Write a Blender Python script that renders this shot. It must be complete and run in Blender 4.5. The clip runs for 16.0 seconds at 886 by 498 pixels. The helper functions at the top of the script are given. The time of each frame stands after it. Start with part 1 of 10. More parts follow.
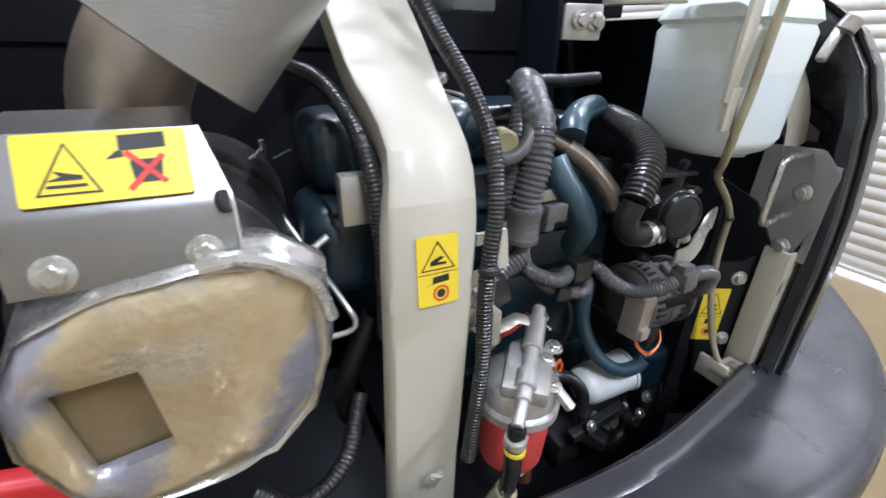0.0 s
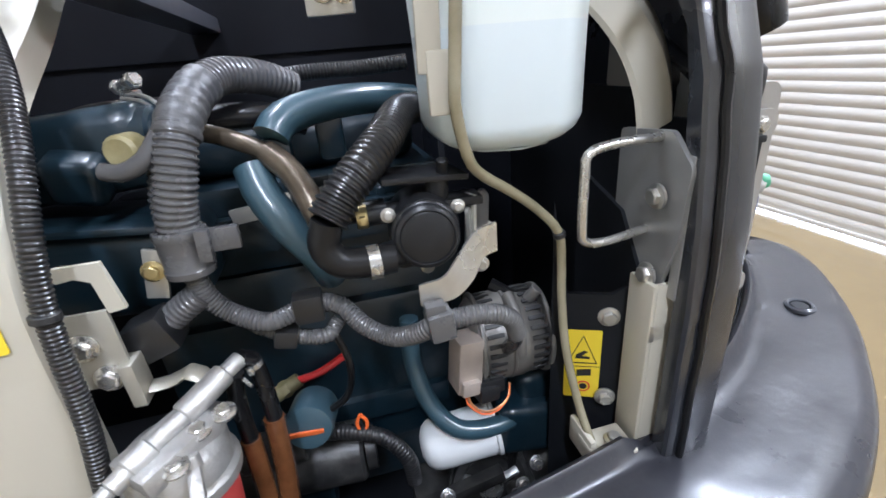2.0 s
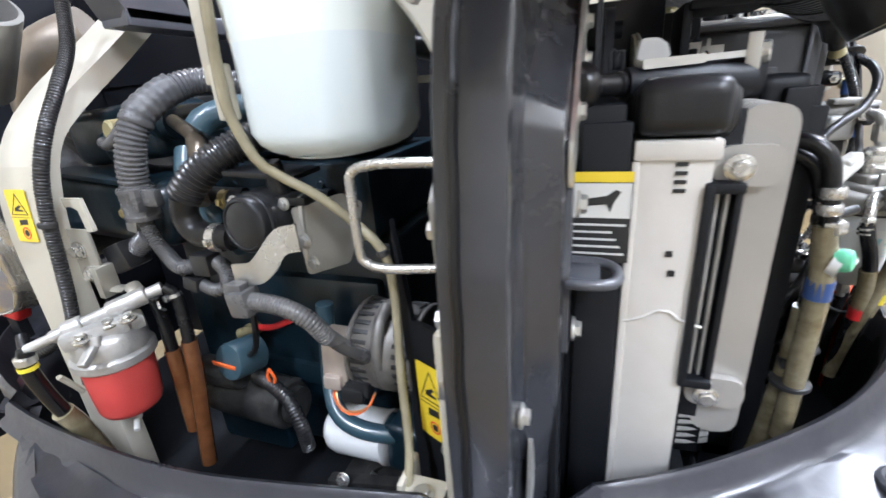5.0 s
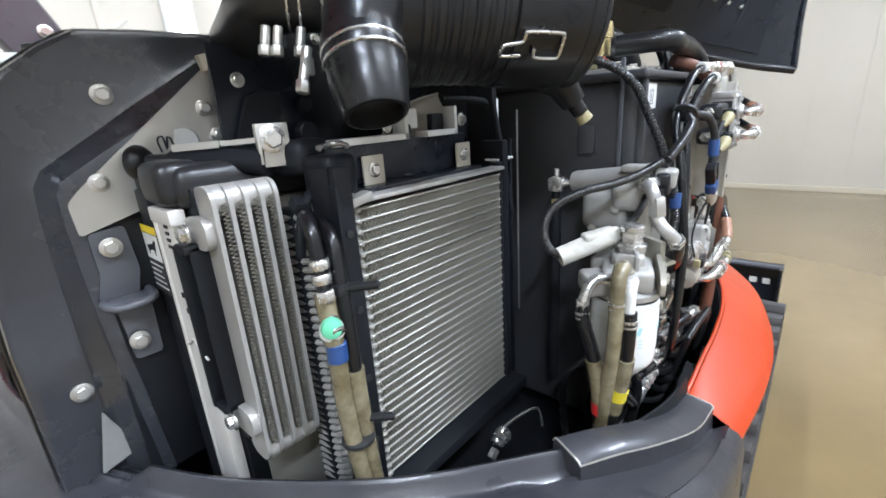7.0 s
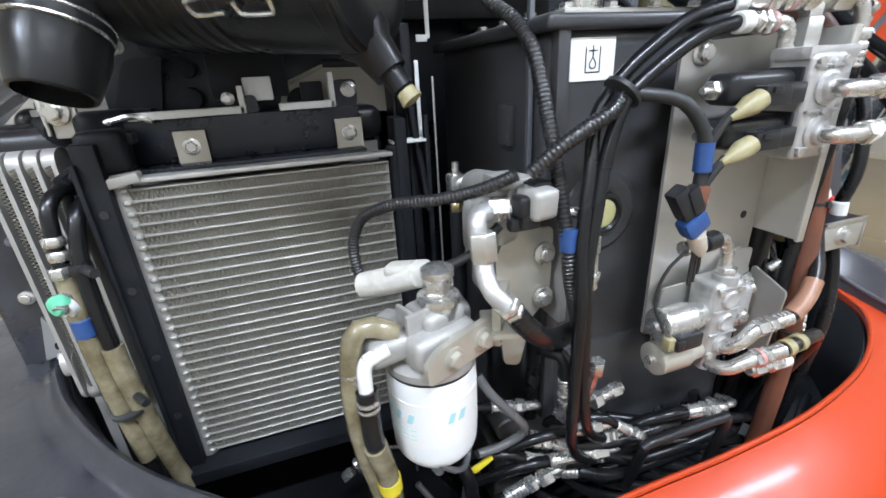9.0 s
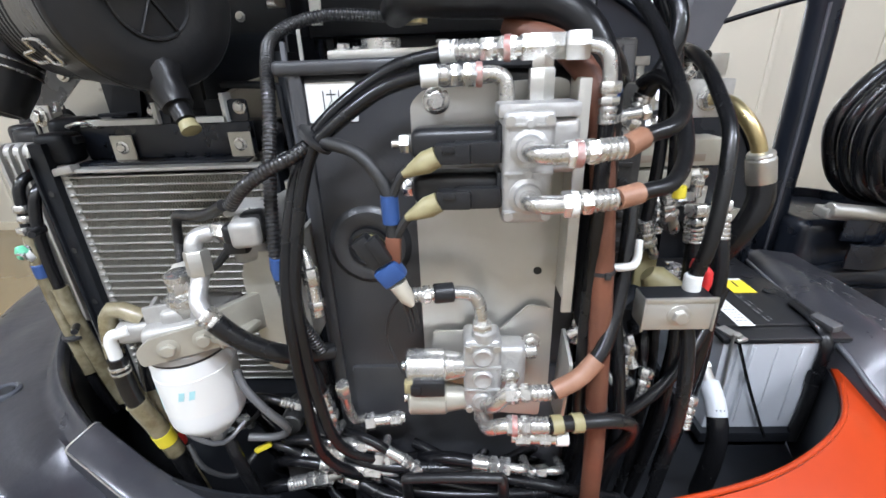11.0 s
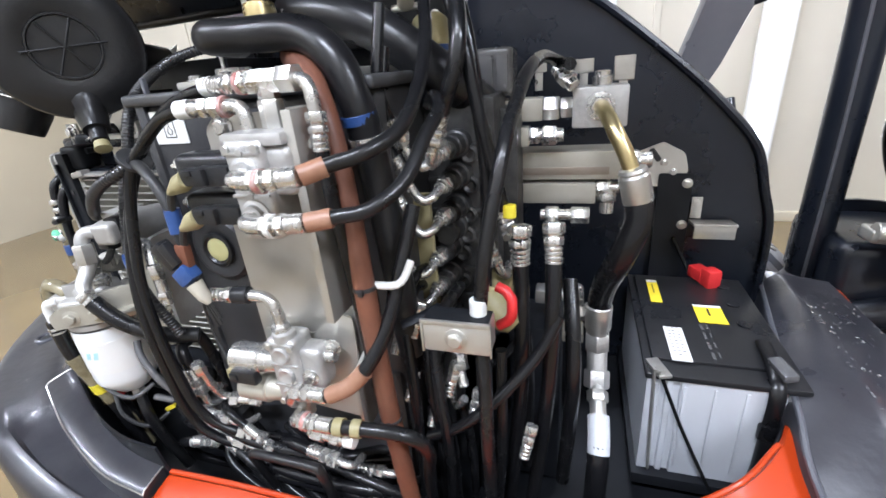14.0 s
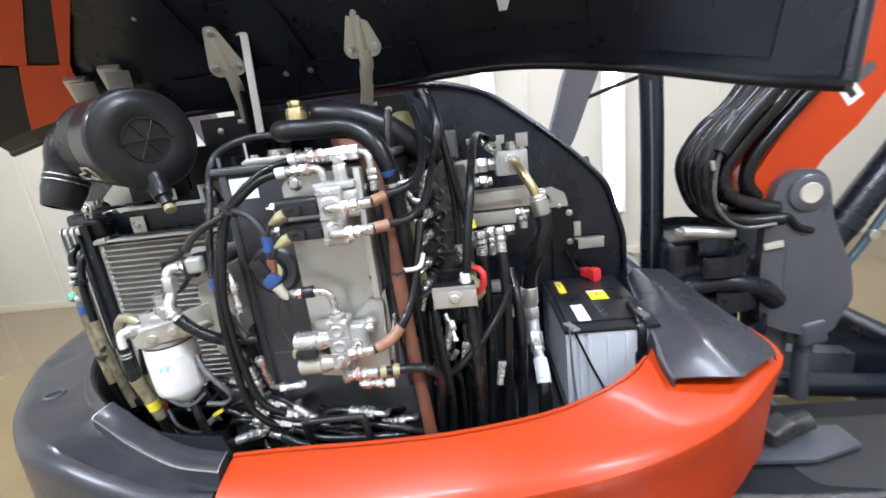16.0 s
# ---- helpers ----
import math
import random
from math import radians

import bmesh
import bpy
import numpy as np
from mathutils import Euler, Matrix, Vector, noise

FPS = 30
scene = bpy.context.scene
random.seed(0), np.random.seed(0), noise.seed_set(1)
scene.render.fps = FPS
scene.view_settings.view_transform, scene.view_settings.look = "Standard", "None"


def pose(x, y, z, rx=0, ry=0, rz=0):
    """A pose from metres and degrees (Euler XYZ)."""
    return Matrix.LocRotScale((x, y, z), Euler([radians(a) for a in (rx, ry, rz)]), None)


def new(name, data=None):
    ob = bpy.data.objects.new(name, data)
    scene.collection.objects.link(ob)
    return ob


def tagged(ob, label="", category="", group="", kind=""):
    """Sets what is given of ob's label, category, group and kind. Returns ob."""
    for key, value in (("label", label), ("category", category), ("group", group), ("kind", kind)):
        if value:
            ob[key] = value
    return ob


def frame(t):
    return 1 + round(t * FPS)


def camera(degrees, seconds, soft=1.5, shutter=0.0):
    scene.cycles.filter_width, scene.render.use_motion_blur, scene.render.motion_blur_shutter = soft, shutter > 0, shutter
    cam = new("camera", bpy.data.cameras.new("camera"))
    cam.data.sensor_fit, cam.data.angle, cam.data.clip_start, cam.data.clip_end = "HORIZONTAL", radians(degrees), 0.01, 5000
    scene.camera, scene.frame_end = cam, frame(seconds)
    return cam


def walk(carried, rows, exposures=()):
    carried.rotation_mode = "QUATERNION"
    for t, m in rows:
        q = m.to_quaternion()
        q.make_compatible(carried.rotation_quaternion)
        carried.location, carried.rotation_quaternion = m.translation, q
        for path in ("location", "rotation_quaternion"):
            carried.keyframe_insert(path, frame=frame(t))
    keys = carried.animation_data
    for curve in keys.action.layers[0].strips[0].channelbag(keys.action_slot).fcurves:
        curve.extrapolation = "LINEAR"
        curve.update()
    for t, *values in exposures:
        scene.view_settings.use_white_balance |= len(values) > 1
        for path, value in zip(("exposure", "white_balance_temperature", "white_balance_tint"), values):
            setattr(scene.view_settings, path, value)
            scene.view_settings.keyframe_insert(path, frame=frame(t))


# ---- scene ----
# camera and its way round the machine
cam = camera(92.04, 16.0, soft=1.6, shutter=0.3)
walk(cam, [
    (0.0, pose(-0.972, 0.022, 1.395, 64.72, -1.16, -26.09)),
    (0.5, pose(-0.874, 0.023, 1.392, 64.21, 0.69, -26.61)),
    (1.0, pose(-0.756, 0.024, 1.382, 64.88, 2.69, -24.91)),
    (1.5, pose(-0.623, -0.009, 1.373, 65.80, 4.02, -20.14)),
    (2.0, pose(-0.527, -0.015, 1.351, 66.32, 4.61, -14.73)),
    (2.5, pose(-0.447, 0.020, 1.326, 66.27, 4.79, -9.54)),
    (3.0, pose(-0.373, 0.044, 1.320, 65.60, 4.68, -4.94)),
    (3.2, pose(-0.353, 0.054, 1.318, 65.30, 4.57, -3.30)),
    (5.3, pose(0.001, 0.005, 1.331, 69.42, 4.07, 19.83)),
    (5.5, pose(0.083, 0.007, 1.338, 69.57, 4.11, 19.06)),
    (6.0, pose(0.243, 0.081, 1.327, 72.10, 4.11, 20.60)),
    (6.5, pose(0.411, 0.208, 1.330, 72.82, 3.72, 30.08)),
    (7.0, pose(0.527, 0.286, 1.348, 72.69, 3.68, 40.85)),
    (7.5, pose(0.680, 0.394, 1.383, 73.71, 3.38, 51.23)),
    (8.0, pose(0.745, 0.501, 1.369, 73.50, 3.60, 57.40)),
    (8.5, pose(0.721, 0.664, 1.349, 71.49, 3.48, 64.00)),
    (9.0, pose(0.694, 0.809, 1.350, 67.94, 3.03, 71.17)),
    (9.5, pose(0.700, 0.916, 1.349, 66.08, 3.00, 78.31)),
    (10.0, pose(0.734, 1.084, 1.363, 65.85, 2.31, 84.92)),
    (10.2, pose(0.749, 1.131, 1.367, 65.78, 2.08, 86.87)),
    (12.3, pose(0.780, 1.302, 1.428, 68.12, 2.69, 95.06)),
    (12.5, pose(0.771, 1.307, 1.431, 67.56, 2.82, 95.66)),
    (13.0, pose(0.755, 1.353, 1.422, 66.43, 3.37, 97.04)),
    (13.5, pose(0.750, 1.517, 1.408, 66.41, 3.30, 102.75)),
    (14.0, pose(0.729, 1.618, 1.400, 66.94, 4.77, 106.93)),
    (14.5, pose(0.710, 1.679, 1.391, 68.03, 5.76, 109.87)),
    (15.0, pose(0.727, 1.699, 1.384, 69.97, 6.53, 109.03)),
    (15.5, pose(0.833, 1.643, 1.392, 73.07, 7.13, 101.42)),
    (16.0, pose(1.086, 1.548, 1.413, 74.93, 6.78, 93.36)),
], exposures=[(0.0, 0.34, 5600, 15), (1.0, 0.42, 5600, 15), (2.5, 0.70, 5600, 15), (3.2, 0.80, 5550, 15), (5.3, 0.84, 5650, 14), (6.5, 0.60, 5600, 12), (8.5, 0.42, 5600, 12), (10.2, 0.30, 5650, 13), (12.3, 0.34, 5800, 14), (14.5, 0.48, 5700, 15), (16.0, 0.52, 5650, 13)])

# a dim world behind the closed hall
world = bpy.data.worlds.new("world")
scene.world = world
world.use_nodes = True
world.node_tree.nodes["Background"].inputs[0].default_value = (0.75, 0.82, 1.0, 1)
world.node_tree.nodes["Background"].inputs[1].default_value = 0.15


# ---- materials ----
def material(name, colour, rough=0.5, metal=0.0, tint=None, spread=0.25, scale=6.0, fine=90.0, bump=0.15, depth=0.002,
             coat=0.0, transmission=0.0, wear=None, per_object=0.0, streak=(1, 1, 1), subsurface=0.0, spec=0.5, wave=None):
    """A painted, moulded or metal surface: stains at hand size, grain at millimetre size, and an optional worn or dusty tint."""
    m = bpy.data.materials.new(name)
    m.use_nodes = True
    nt = m.node_tree
    n, link = nt.nodes, nt.links.new
    b = n["Principled BSDF"]
    tc = n.new("ShaderNodeTexCoord")
    mp = n.new("ShaderNodeMapping")
    mp.inputs["Scale"].default_value = streak
    link(tc.outputs["Object"], mp.inputs["Vector"])
    big = n.new("ShaderNodeTexNoise")
    big.inputs["Scale"].default_value, big.inputs["Detail"].default_value, big.inputs["Roughness"].default_value = scale, 6, 0.62
    link(mp.outputs[0], big.inputs["Vector"])
    small = n.new("ShaderNodeTexNoise")
    small.inputs["Scale"].default_value, small.inputs["Detail"].default_value = fine, 4
    link(mp.outputs[0], small.inputs["Vector"])
    tint = tint or tuple(c * 0.6 for c in colour)
    ramp = n.new("ShaderNodeValToRGB")
    ramp.color_ramp.elements[0].position, ramp.color_ramp.elements[1].position = 0.35, 0.72
    ramp.color_ramp.elements[0].color, ramp.color_ramp.elements[1].color = (0, 0, 0, 1), (spread, spread, spread, 1)
    link(big.outputs["Fac"], ramp.inputs["Fac"])
    mix = n.new("ShaderNodeMix")
    mix.data_type = "RGBA"
    mix.inputs["A"].default_value, mix.inputs["B"].default_value = (*colour, 1), (*tint, 1)
    link(ramp.outputs["Color"], mix.inputs["Factor"])
    out = mix.outputs["Result"]
    if per_object:
        info = n.new("ShaderNodeObjectInfo")
        hsv = n.new("ShaderNodeHueSaturation")
        mr = n.new("ShaderNodeMapRange")
        mr.inputs["To Min"].default_value, mr.inputs["To Max"].default_value = 1 - per_object, 1 + per_object
        link(info.outputs["Random"], mr.inputs["Value"])
        link(mr.outputs[0], hsv.inputs["Value"])
        link(out, hsv.inputs["Color"])
        out = hsv.outputs["Color"]
    if wear:
        spots = n.new("ShaderNodeTexNoise")
        spots.inputs["Scale"].default_value, spots.inputs["Detail"].default_value, spots.inputs["Roughness"].default_value = scale * 3.1, 9, 0.7
        link(mp.outputs[0], spots.inputs["Vector"])
        cut = n.new("ShaderNodeValToRGB")
        cut.color_ramp.elements[0].position, cut.color_ramp.elements[1].position = wear[1], wear[1] + 0.08
        link(spots.outputs["Fac"], cut.inputs["Fac"])
        mix2 = n.new("ShaderNodeMix")
        mix2.data_type = "RGBA"
        link(out, mix2.inputs["A"])
        mix2.inputs["B"].default_value = (*wear[0], 1)
        link(cut.outputs["Color"], mix2.inputs["Factor"])
        out = mix2.outputs["Result"]
    link(out, b.inputs["Base Color"])
    rr = n.new("ShaderNodeMapRange")
    rr.inputs["To Min"].default_value, rr.inputs["To Max"].default_value = max(0.03, rough - 0.12), min(1, rough + 0.14)
    link(big.outputs["Fac"], rr.inputs["Value"])
    link(rr.outputs[0], b.inputs["Roughness"])
    b.inputs["Metallic"].default_value = metal
    b.inputs["Coat Weight"].default_value = coat
    b.inputs["Coat Roughness"].default_value = 0.12
    b.inputs["Specular IOR Level"].default_value = spec
    b.inputs["Transmission Weight"].default_value = transmission
    if subsurface:
        b.inputs["Subsurface Weight"].default_value = subsurface
        b.inputs["Subsurface Radius"].default_value = (0.03, 0.03, 0.03)
    if bump:
        bp = n.new("ShaderNodeBump")
        bp.inputs["Strength"].default_value, bp.inputs["Distance"].default_value = bump, depth
        link(small.outputs["Fac"], bp.inputs["Height"])
        if wave:
            # slow waves of hand-size dents under the grain
            slow = n.new("ShaderNodeTexNoise")
            slow.inputs["Scale"].default_value, slow.inputs["Detail"].default_value = wave[0], 2.5
            link(mp.outputs[0], slow.inputs["Vector"])
            bw = n.new("ShaderNodeBump")
            bw.inputs["Strength"].default_value, bw.inputs["Distance"].default_value = wave[1], 0.02
            link(slow.outputs["Fac"], bw.inputs["Height"])
            link(bw.outputs[0], bp.inputs["Normal"])
        link(bp.outputs[0], b.inputs["Normal"])
    return m


def glow(name, colour, strength):
    m = bpy.data.materials.new(name)
    m.use_nodes = True
    b = m.node_tree.nodes["Principled BSDF"]
    b.inputs["Base Color"].default_value = (*colour, 1)
    b.inputs["Emission Color"].default_value = (*colour, 1)
    b.inputs["Emission Strength"].default_value = strength
    return m


def heat_foil():
    """Crumpled bright sheet, heat-tinted tan and blue in broad patches."""
    m = material("embossed_heat_shield", (0.60, 0.57, 0.50), 0.30, 0.6, fine=16, bump=0.7, depth=0.012)
    nt = m.node_tree
    n, link = nt.nodes, nt.links.new
    tc = n.new("ShaderNodeTexCoord")
    patch = n.new("ShaderNodeTexNoise")
    patch.inputs["Scale"].default_value, patch.inputs["Detail"].default_value, patch.inputs["Roughness"].default_value = 6.0, 5, 0.55
    link(tc.outputs["Object"], patch.inputs["Vector"])
    ramp = n.new("ShaderNodeValToRGB")
    r = ramp.color_ramp
    r.elements[0].position, r.elements[0].color = 0.30, (0.66, 0.62, 0.53, 1)
    r.elements[1].position, r.elements[1].color = 0.42, (0.62, 0.52, 0.33, 1)
    for at, c in ((0.50, (0.62, 0.53, 0.35, 1)), (0.54, (0.40, 0.40, 0.46, 1)), (0.59, (0.36, 0.37, 0.45, 1)), (0.65, (0.56, 0.55, 0.53, 1)), (0.75, (0.64, 0.62, 0.57, 1))):
        r.elements.new(at).color = c
    link(patch.outputs["Fac"], ramp.inputs["Fac"])
    link(ramp.outputs["Color"], n["Principled BSDF"].inputs["Base Color"])
    return m


HINGEM = material("dull_cream_zinc", (0.44, 0.42, 0.355), 0.34, 0.45, spread=0.6, tint=(0.32, 0.30, 0.245), scale=16, bump=0.08)
HEADALU = material("dusty_grey_casting", (0.40, 0.39, 0.365), 0.5, 0.35, spread=0.8, tint=(0.27, 0.26, 0.235), scale=22, bump=0.4, fine=220, depth=0.001)
FOAM = material("dusty_white_foam", (0.60, 0.585, 0.53), 0.75, spread=0.8, tint=(0.38, 0.36, 0.31), scale=30, bump=0.6, fine=200, depth=0.002)
CREAM = material("cream_paint", (0.50, 0.47, 0.385), 0.40, spread=0.2, tint=(0.42, 0.385, 0.30), coat=0.12, bump=0.06, wear=((0.36, 0.32, 0.23), 0.72))
GREY = material("charcoal_paint", (0.066, 0.069, 0.080), 0.3, spread=0.6, tint=(0.095, 0.097, 0.106), scale=7, coat=0.3, bump=0.1, wear=((0.13, 0.12, 0.11), 0.7))
SURROUND = material("dark_charcoal_paint", (0.026, 0.028, 0.034), 0.25, spread=0.7, tint=(0.040, 0.041, 0.047), scale=7, coat=0.55, bump=0.08, wear=((0.13, 0.128, 0.12), 0.72), wave=(10, 0.12))
DECK = material("charcoal_deck_paint", (0.026, 0.0265, 0.032), 0.30, spec=0.34, spread=0.9, tint=(0.046, 0.0455, 0.050), scale=9, coat=0.16, bump=0.22, fine=45, depth=0.003, wear=((0.15, 0.14, 0.13), 0.67), wave=(8, 0.13))
BLACK = material("black_paint", (0.007, 0.008, 0.010), 0.5, spread=0.7, tint=(0.016, 0.017, 0.020), bump=0.1, spec=0.25)
BAYBLACK = material("matt_black_bay_paint", (0.005, 0.0055, 0.008), 0.6, spread=0.6, tint=(0.010, 0.011, 0.014), bump=0.1, spec=0.12)
DUSTBROWN = material("dusty_brown_steel", (0.085, 0.066, 0.046), 0.30, 0.55, spread=0.9, tint=(0.20, 0.165, 0.12), scale=28, bump=0.3)
AMBER = material("brown_protective_tube", (0.10, 0.038, 0.014), 0.22, spread=0.9, tint=(0.20, 0.085, 0.035), scale=20, bump=0.1, coat=0.4)
OUTLET = material("satin_rolled_steel", (0.34, 0.335, 0.315), 0.36, 0.6, spread=0.6, tint=(0.26, 0.25, 0.225), scale=6, bump=0.1, streak=(1, 1, 6))
TAPE = material("grey_cloth_tape", (0.055, 0.055, 0.058), 0.42, spread=0.8, tint=(0.09, 0.087, 0.082), scale=30, bump=0.9, fine=55, depth=0.004)
GREYSTEEL = material("dull_grey_steel", (0.31, 0.312, 0.305), 0.34, 0.45, spread=0.7, tint=(0.40, 0.397, 0.38), scale=10, bump=0.1)
NAVY = material("black_sheet_paint", (0.0075, 0.0095, 0.0145), 0.28, spread=0.7, tint=(0.014, 0.017, 0.024), coat=0.15, spec=0.35, bump=0.05, wear=((0.08, 0.075, 0.07), 0.75))
PLASTIC = material("black_plastic", (0.013, 0.0135, 0.015), 0.3, spec=0.35, spread=0.5, tint=(0.027, 0.026, 0.025), bump=0.25, fine=300, depth=0.0008)
TANKMAT = material("black_moulded_plastic", (0.038, 0.039, 0.043), 0.36, spread=0.7, tint=(0.052, 0.05, 0.047), bump=0.3, fine=260, depth=0.001, wear=((0.12, 0.115, 0.10), 0.72))
CLEANER = material("glossy_black_plastic", (0.0085, 0.0088, 0.010), 0.29, spread=0.8, tint=(0.020, 0.0195, 0.019), coat=0.15, spec=0.32, bump=0.3, fine=110, depth=0.0014, wear=((0.085, 0.085, 0.08), 0.70))
RUBBER = material("black_rubber", (0.007, 0.007, 0.008), 0.30, spread=0.8, tint=(0.018, 0.0175, 0.017), bump=0.2, fine=160, depth=0.0012, coat=0.06, spec=0.32, wear=((0.08, 0.075, 0.07), 0.77))
HOSE = material("black_hose_cover", (0.006, 0.006, 0.007), 0.25, spread=0.8, tint=(0.014, 0.014, 0.014), coat=0.10, spec=0.32, bump=0.2, fine=240, depth=0.001, wear=((0.09, 0.085, 0.075), 0.78))
CONDUIT = material("grey_conduit", (0.072, 0.072, 0.076), 0.25, spread=0.8, tint=(0.12, 0.116, 0.11), bump=0.12, coat=0.15)
DCONDUIT = material("black_conduit", (0.012, 0.012, 0.013), 0.3, spread=0.7, tint=(0.032, 0.031, 0.030), bump=0.15, coat=0.15)
TEAL = material("dark_teal_engine_paint", (0.005, 0.018, 0.029), 0.33, spread=0.8, tint=(0.012, 0.021, 0.026), coat=0.25, bump=0.35, fine=70, depth=0.002, wear=((0.04, 0.04, 0.036), 0.73))
PIPEBLUE = material("blue_pipe_paint", (0.032, 0.068, 0.090), 0.33, spread=0.5, tint=(0.06, 0.10, 0.12), coat=0.35, bump=0.15, wear=((0.10, 0.10, 0.09), 0.74))
ZINC = material("zinc_plate", (0.62, 0.615, 0.585), 0.30, 0.8, spread=0.7, tint=(0.42, 0.405, 0.36), scale=18, bump=0.12)
STEELPLATE = material("satin_steel_sheet", (0.55, 0.54, 0.50), 0.33, 0.7, spread=0.5, tint=(0.44, 0.425, 0.38), scale=9, bump=0.06)
CHROME = material("bright_steel", (0.66, 0.65, 0.625), 0.25, 0.85, spread=0.8, tint=(0.44, 0.43, 0.39), scale=45, bump=0.10)
ALU = material("cast_aluminium", (0.52, 0.515, 0.50), 0.40, 0.6, spread=0.8, tint=(0.34, 0.332, 0.31), scale=26, bump=0.7, fine=150, depth=0.0016)
GOLD = material("yellow_zinc", (0.62, 0.52, 0.27), 0.28, 0.9, spread=0.6, tint=(0.45, 0.36, 0.18), scale=20, bump=0.06)
CORE = material("cooler_aluminium", (0.46, 0.45, 0.425), 0.42, 0.45, spread=0.6, tint=(0.36, 0.345, 0.31), scale=8, bump=0.2, per_object=0.08)
TUBEALU = material("flat_tube_aluminium", (0.34, 0.328, 0.295), 0.40, 0.4, spread=0.6, tint=(0.26, 0.25, 0.22), scale=10, bump=0.2, per_object=0.12)
FINMAT = material("cooler_fins", (0.265, 0.252, 0.215), 0.5, 0.2, spread=0.6, tint=(0.215, 0.203, 0.168), scale=12, bump=0.2)
TANKSIDE = material("radiator_aluminium", (0.68, 0.66, 0.62), 0.45, 0.2, spread=0.6, tint=(0.54, 0.505, 0.44), scale=7, bump=0.15, wear=((0.32, 0.27, 0.20), 0.69))
FOIL = heat_foil()
BOXSTEEL = material("dull_guard_steel", (0.34, 0.335, 0.33), 0.34, 1.0, spread=0.6, tint=(0.26, 0.255, 0.24), scale=14, bump=0.1)
BURNT = material("heat_stained_steel", (0.30, 0.25, 0.20), 0.42, 0.8, spread=0.9, tint=(0.42, 0.38, 0.33), scale=8, bump=0.25)
MILKY = material("milky_tank_plastic", (0.78, 0.84, 0.82), 0.32, spread=0.15, tint=(0.70, 0.77, 0.75), bump=0.05, subsurface=0.4)
FLUID = material("coolant_tinted_plastic", (0.72, 0.79, 0.81), 0.3, spread=0.3, tint=(0.66, 0.78, 0.82), bump=0.05, subsurface=0.4)
WHITEP = material("white_filter_paint", (0.69, 0.70, 0.69), 0.35, spread=0.2, tint=(0.57, 0.57, 0.545), coat=0.2, bump=0.04)
REDBOWL = material("red_bowl_plastic", (0.52, 0.055, 0.05), 0.4, spread=0.4, tint=(0.62, 0.13, 0.11), bump=0.08, subsurface=0.2)
ORANGE = material("orange_red_paint", (0.43, 0.041, 0.003), 0.36, spread=0.5, tint=(0.35, 0.033, 0.003), scale=5, spec=0.3, coat=0.12, bump=0.10, fine=26, depth=0.002, wear=((0.46, 0.09, 0.03), 0.76), wave=(6, 0.10))
YELLOW = material("yellow_label", (0.82, 0.62, 0.03), 0.4, spread=0.12, bump=0.02)
LABELW = material("white_label", (0.70, 0.70, 0.67), 0.4, spread=0.15, tint=(0.58, 0.57, 0.53), bump=0.02)
INK = material("black_print", (0.02, 0.02, 0.02), 0.5, bump=0.0)
REDINK = material("red_print", (0.65, 0.04, 0.03), 0.5, bump=0.0)
TEALINK = material("teal_print", (0.36, 0.60, 0.62), 0.5, bump=0.0)
ORTAG = material("orange_plastic", (0.80, 0.15, 0.03), 0.4, bump=0.05)
REDMARK = material("faded_red_paint", (0.40, 0.13, 0.11), 0.45, 0.3, spread=1.0, tint=(0.46, 0.40, 0.37), scale=90, bump=0.05)
REDPL = material("red_plastic", (0.62, 0.03, 0.03), 0.38, bump=0.08)
BLUETAPE = material("blue_tape", (0.018, 0.050, 0.17), 0.35, spread=0.8, tint=(0.045, 0.10, 0.27), bump=0.2)
GREENPL = material("green_plastic", (0.15, 0.55, 0.32), 0.4, bump=0.08)
YELPL = material("yellow_plastic", (0.72, 0.60, 0.03), 0.4, bump=0.08)
SLEEVE = material("brown_spiral_sleeve", (0.15, 0.055, 0.029), 0.5, spread=0.8, tint=(0.075, 0.034, 0.023), scale=14, bump=0.35, fine=120, depth=0.0012)
TANSLEEVE = material("tan_rubber_sleeve", (0.23, 0.108, 0.060), 0.4, spread=0.8, tint=(0.34, 0.195, 0.13), scale=18, bump=0.15)
CLEARHOSE = material("yellowed_clear_hose", (0.12, 0.098, 0.052), 0.2, spread=1.0, tint=(0.30, 0.265, 0.17), scale=26, bump=0.05, coat=0.5)
TANHOSE = material("yellowed_overflow_hose", (0.24, 0.21, 0.13), 0.22, spread=0.8, tint=(0.38, 0.345, 0.24), scale=14, bump=0.05, coat=0.5)
OLIVE = material("olive_foam", (0.24, 0.205, 0.095), 0.45, spread=0.9, tint=(0.34, 0.305, 0.17), scale=30, bump=0.3)
DUSTALU = material("dusty_dark_casting", (0.15, 0.143, 0.135), 0.40, 0.5, spread=0.9, tint=(0.25, 0.235, 0.21), scale=24, bump=0.5, fine=220, depth=0.001)
TANPLATE = material("tan_plated_cover", (0.46, 0.39, 0.33), 0.4, 0.3, spread=0.6, tint=(0.34, 0.29, 0.25), scale=30, bump=0.15)
TANINS = material("tan_insulation_board", (0.21, 0.155, 0.075), 0.6, spread=0.6, tint=(0.16, 0.12, 0.06), scale=20, bump=0.2)
BATWHITE = material("white_battery_case", (0.55, 0.57, 0.60), 0.4, spread=0.2, tint=(0.45, 0.46, 0.48), bump=0.08)
COPPER = material("copper_wire", (0.62, 0.30, 0.14), 0.35, 0.8, bump=0.0)
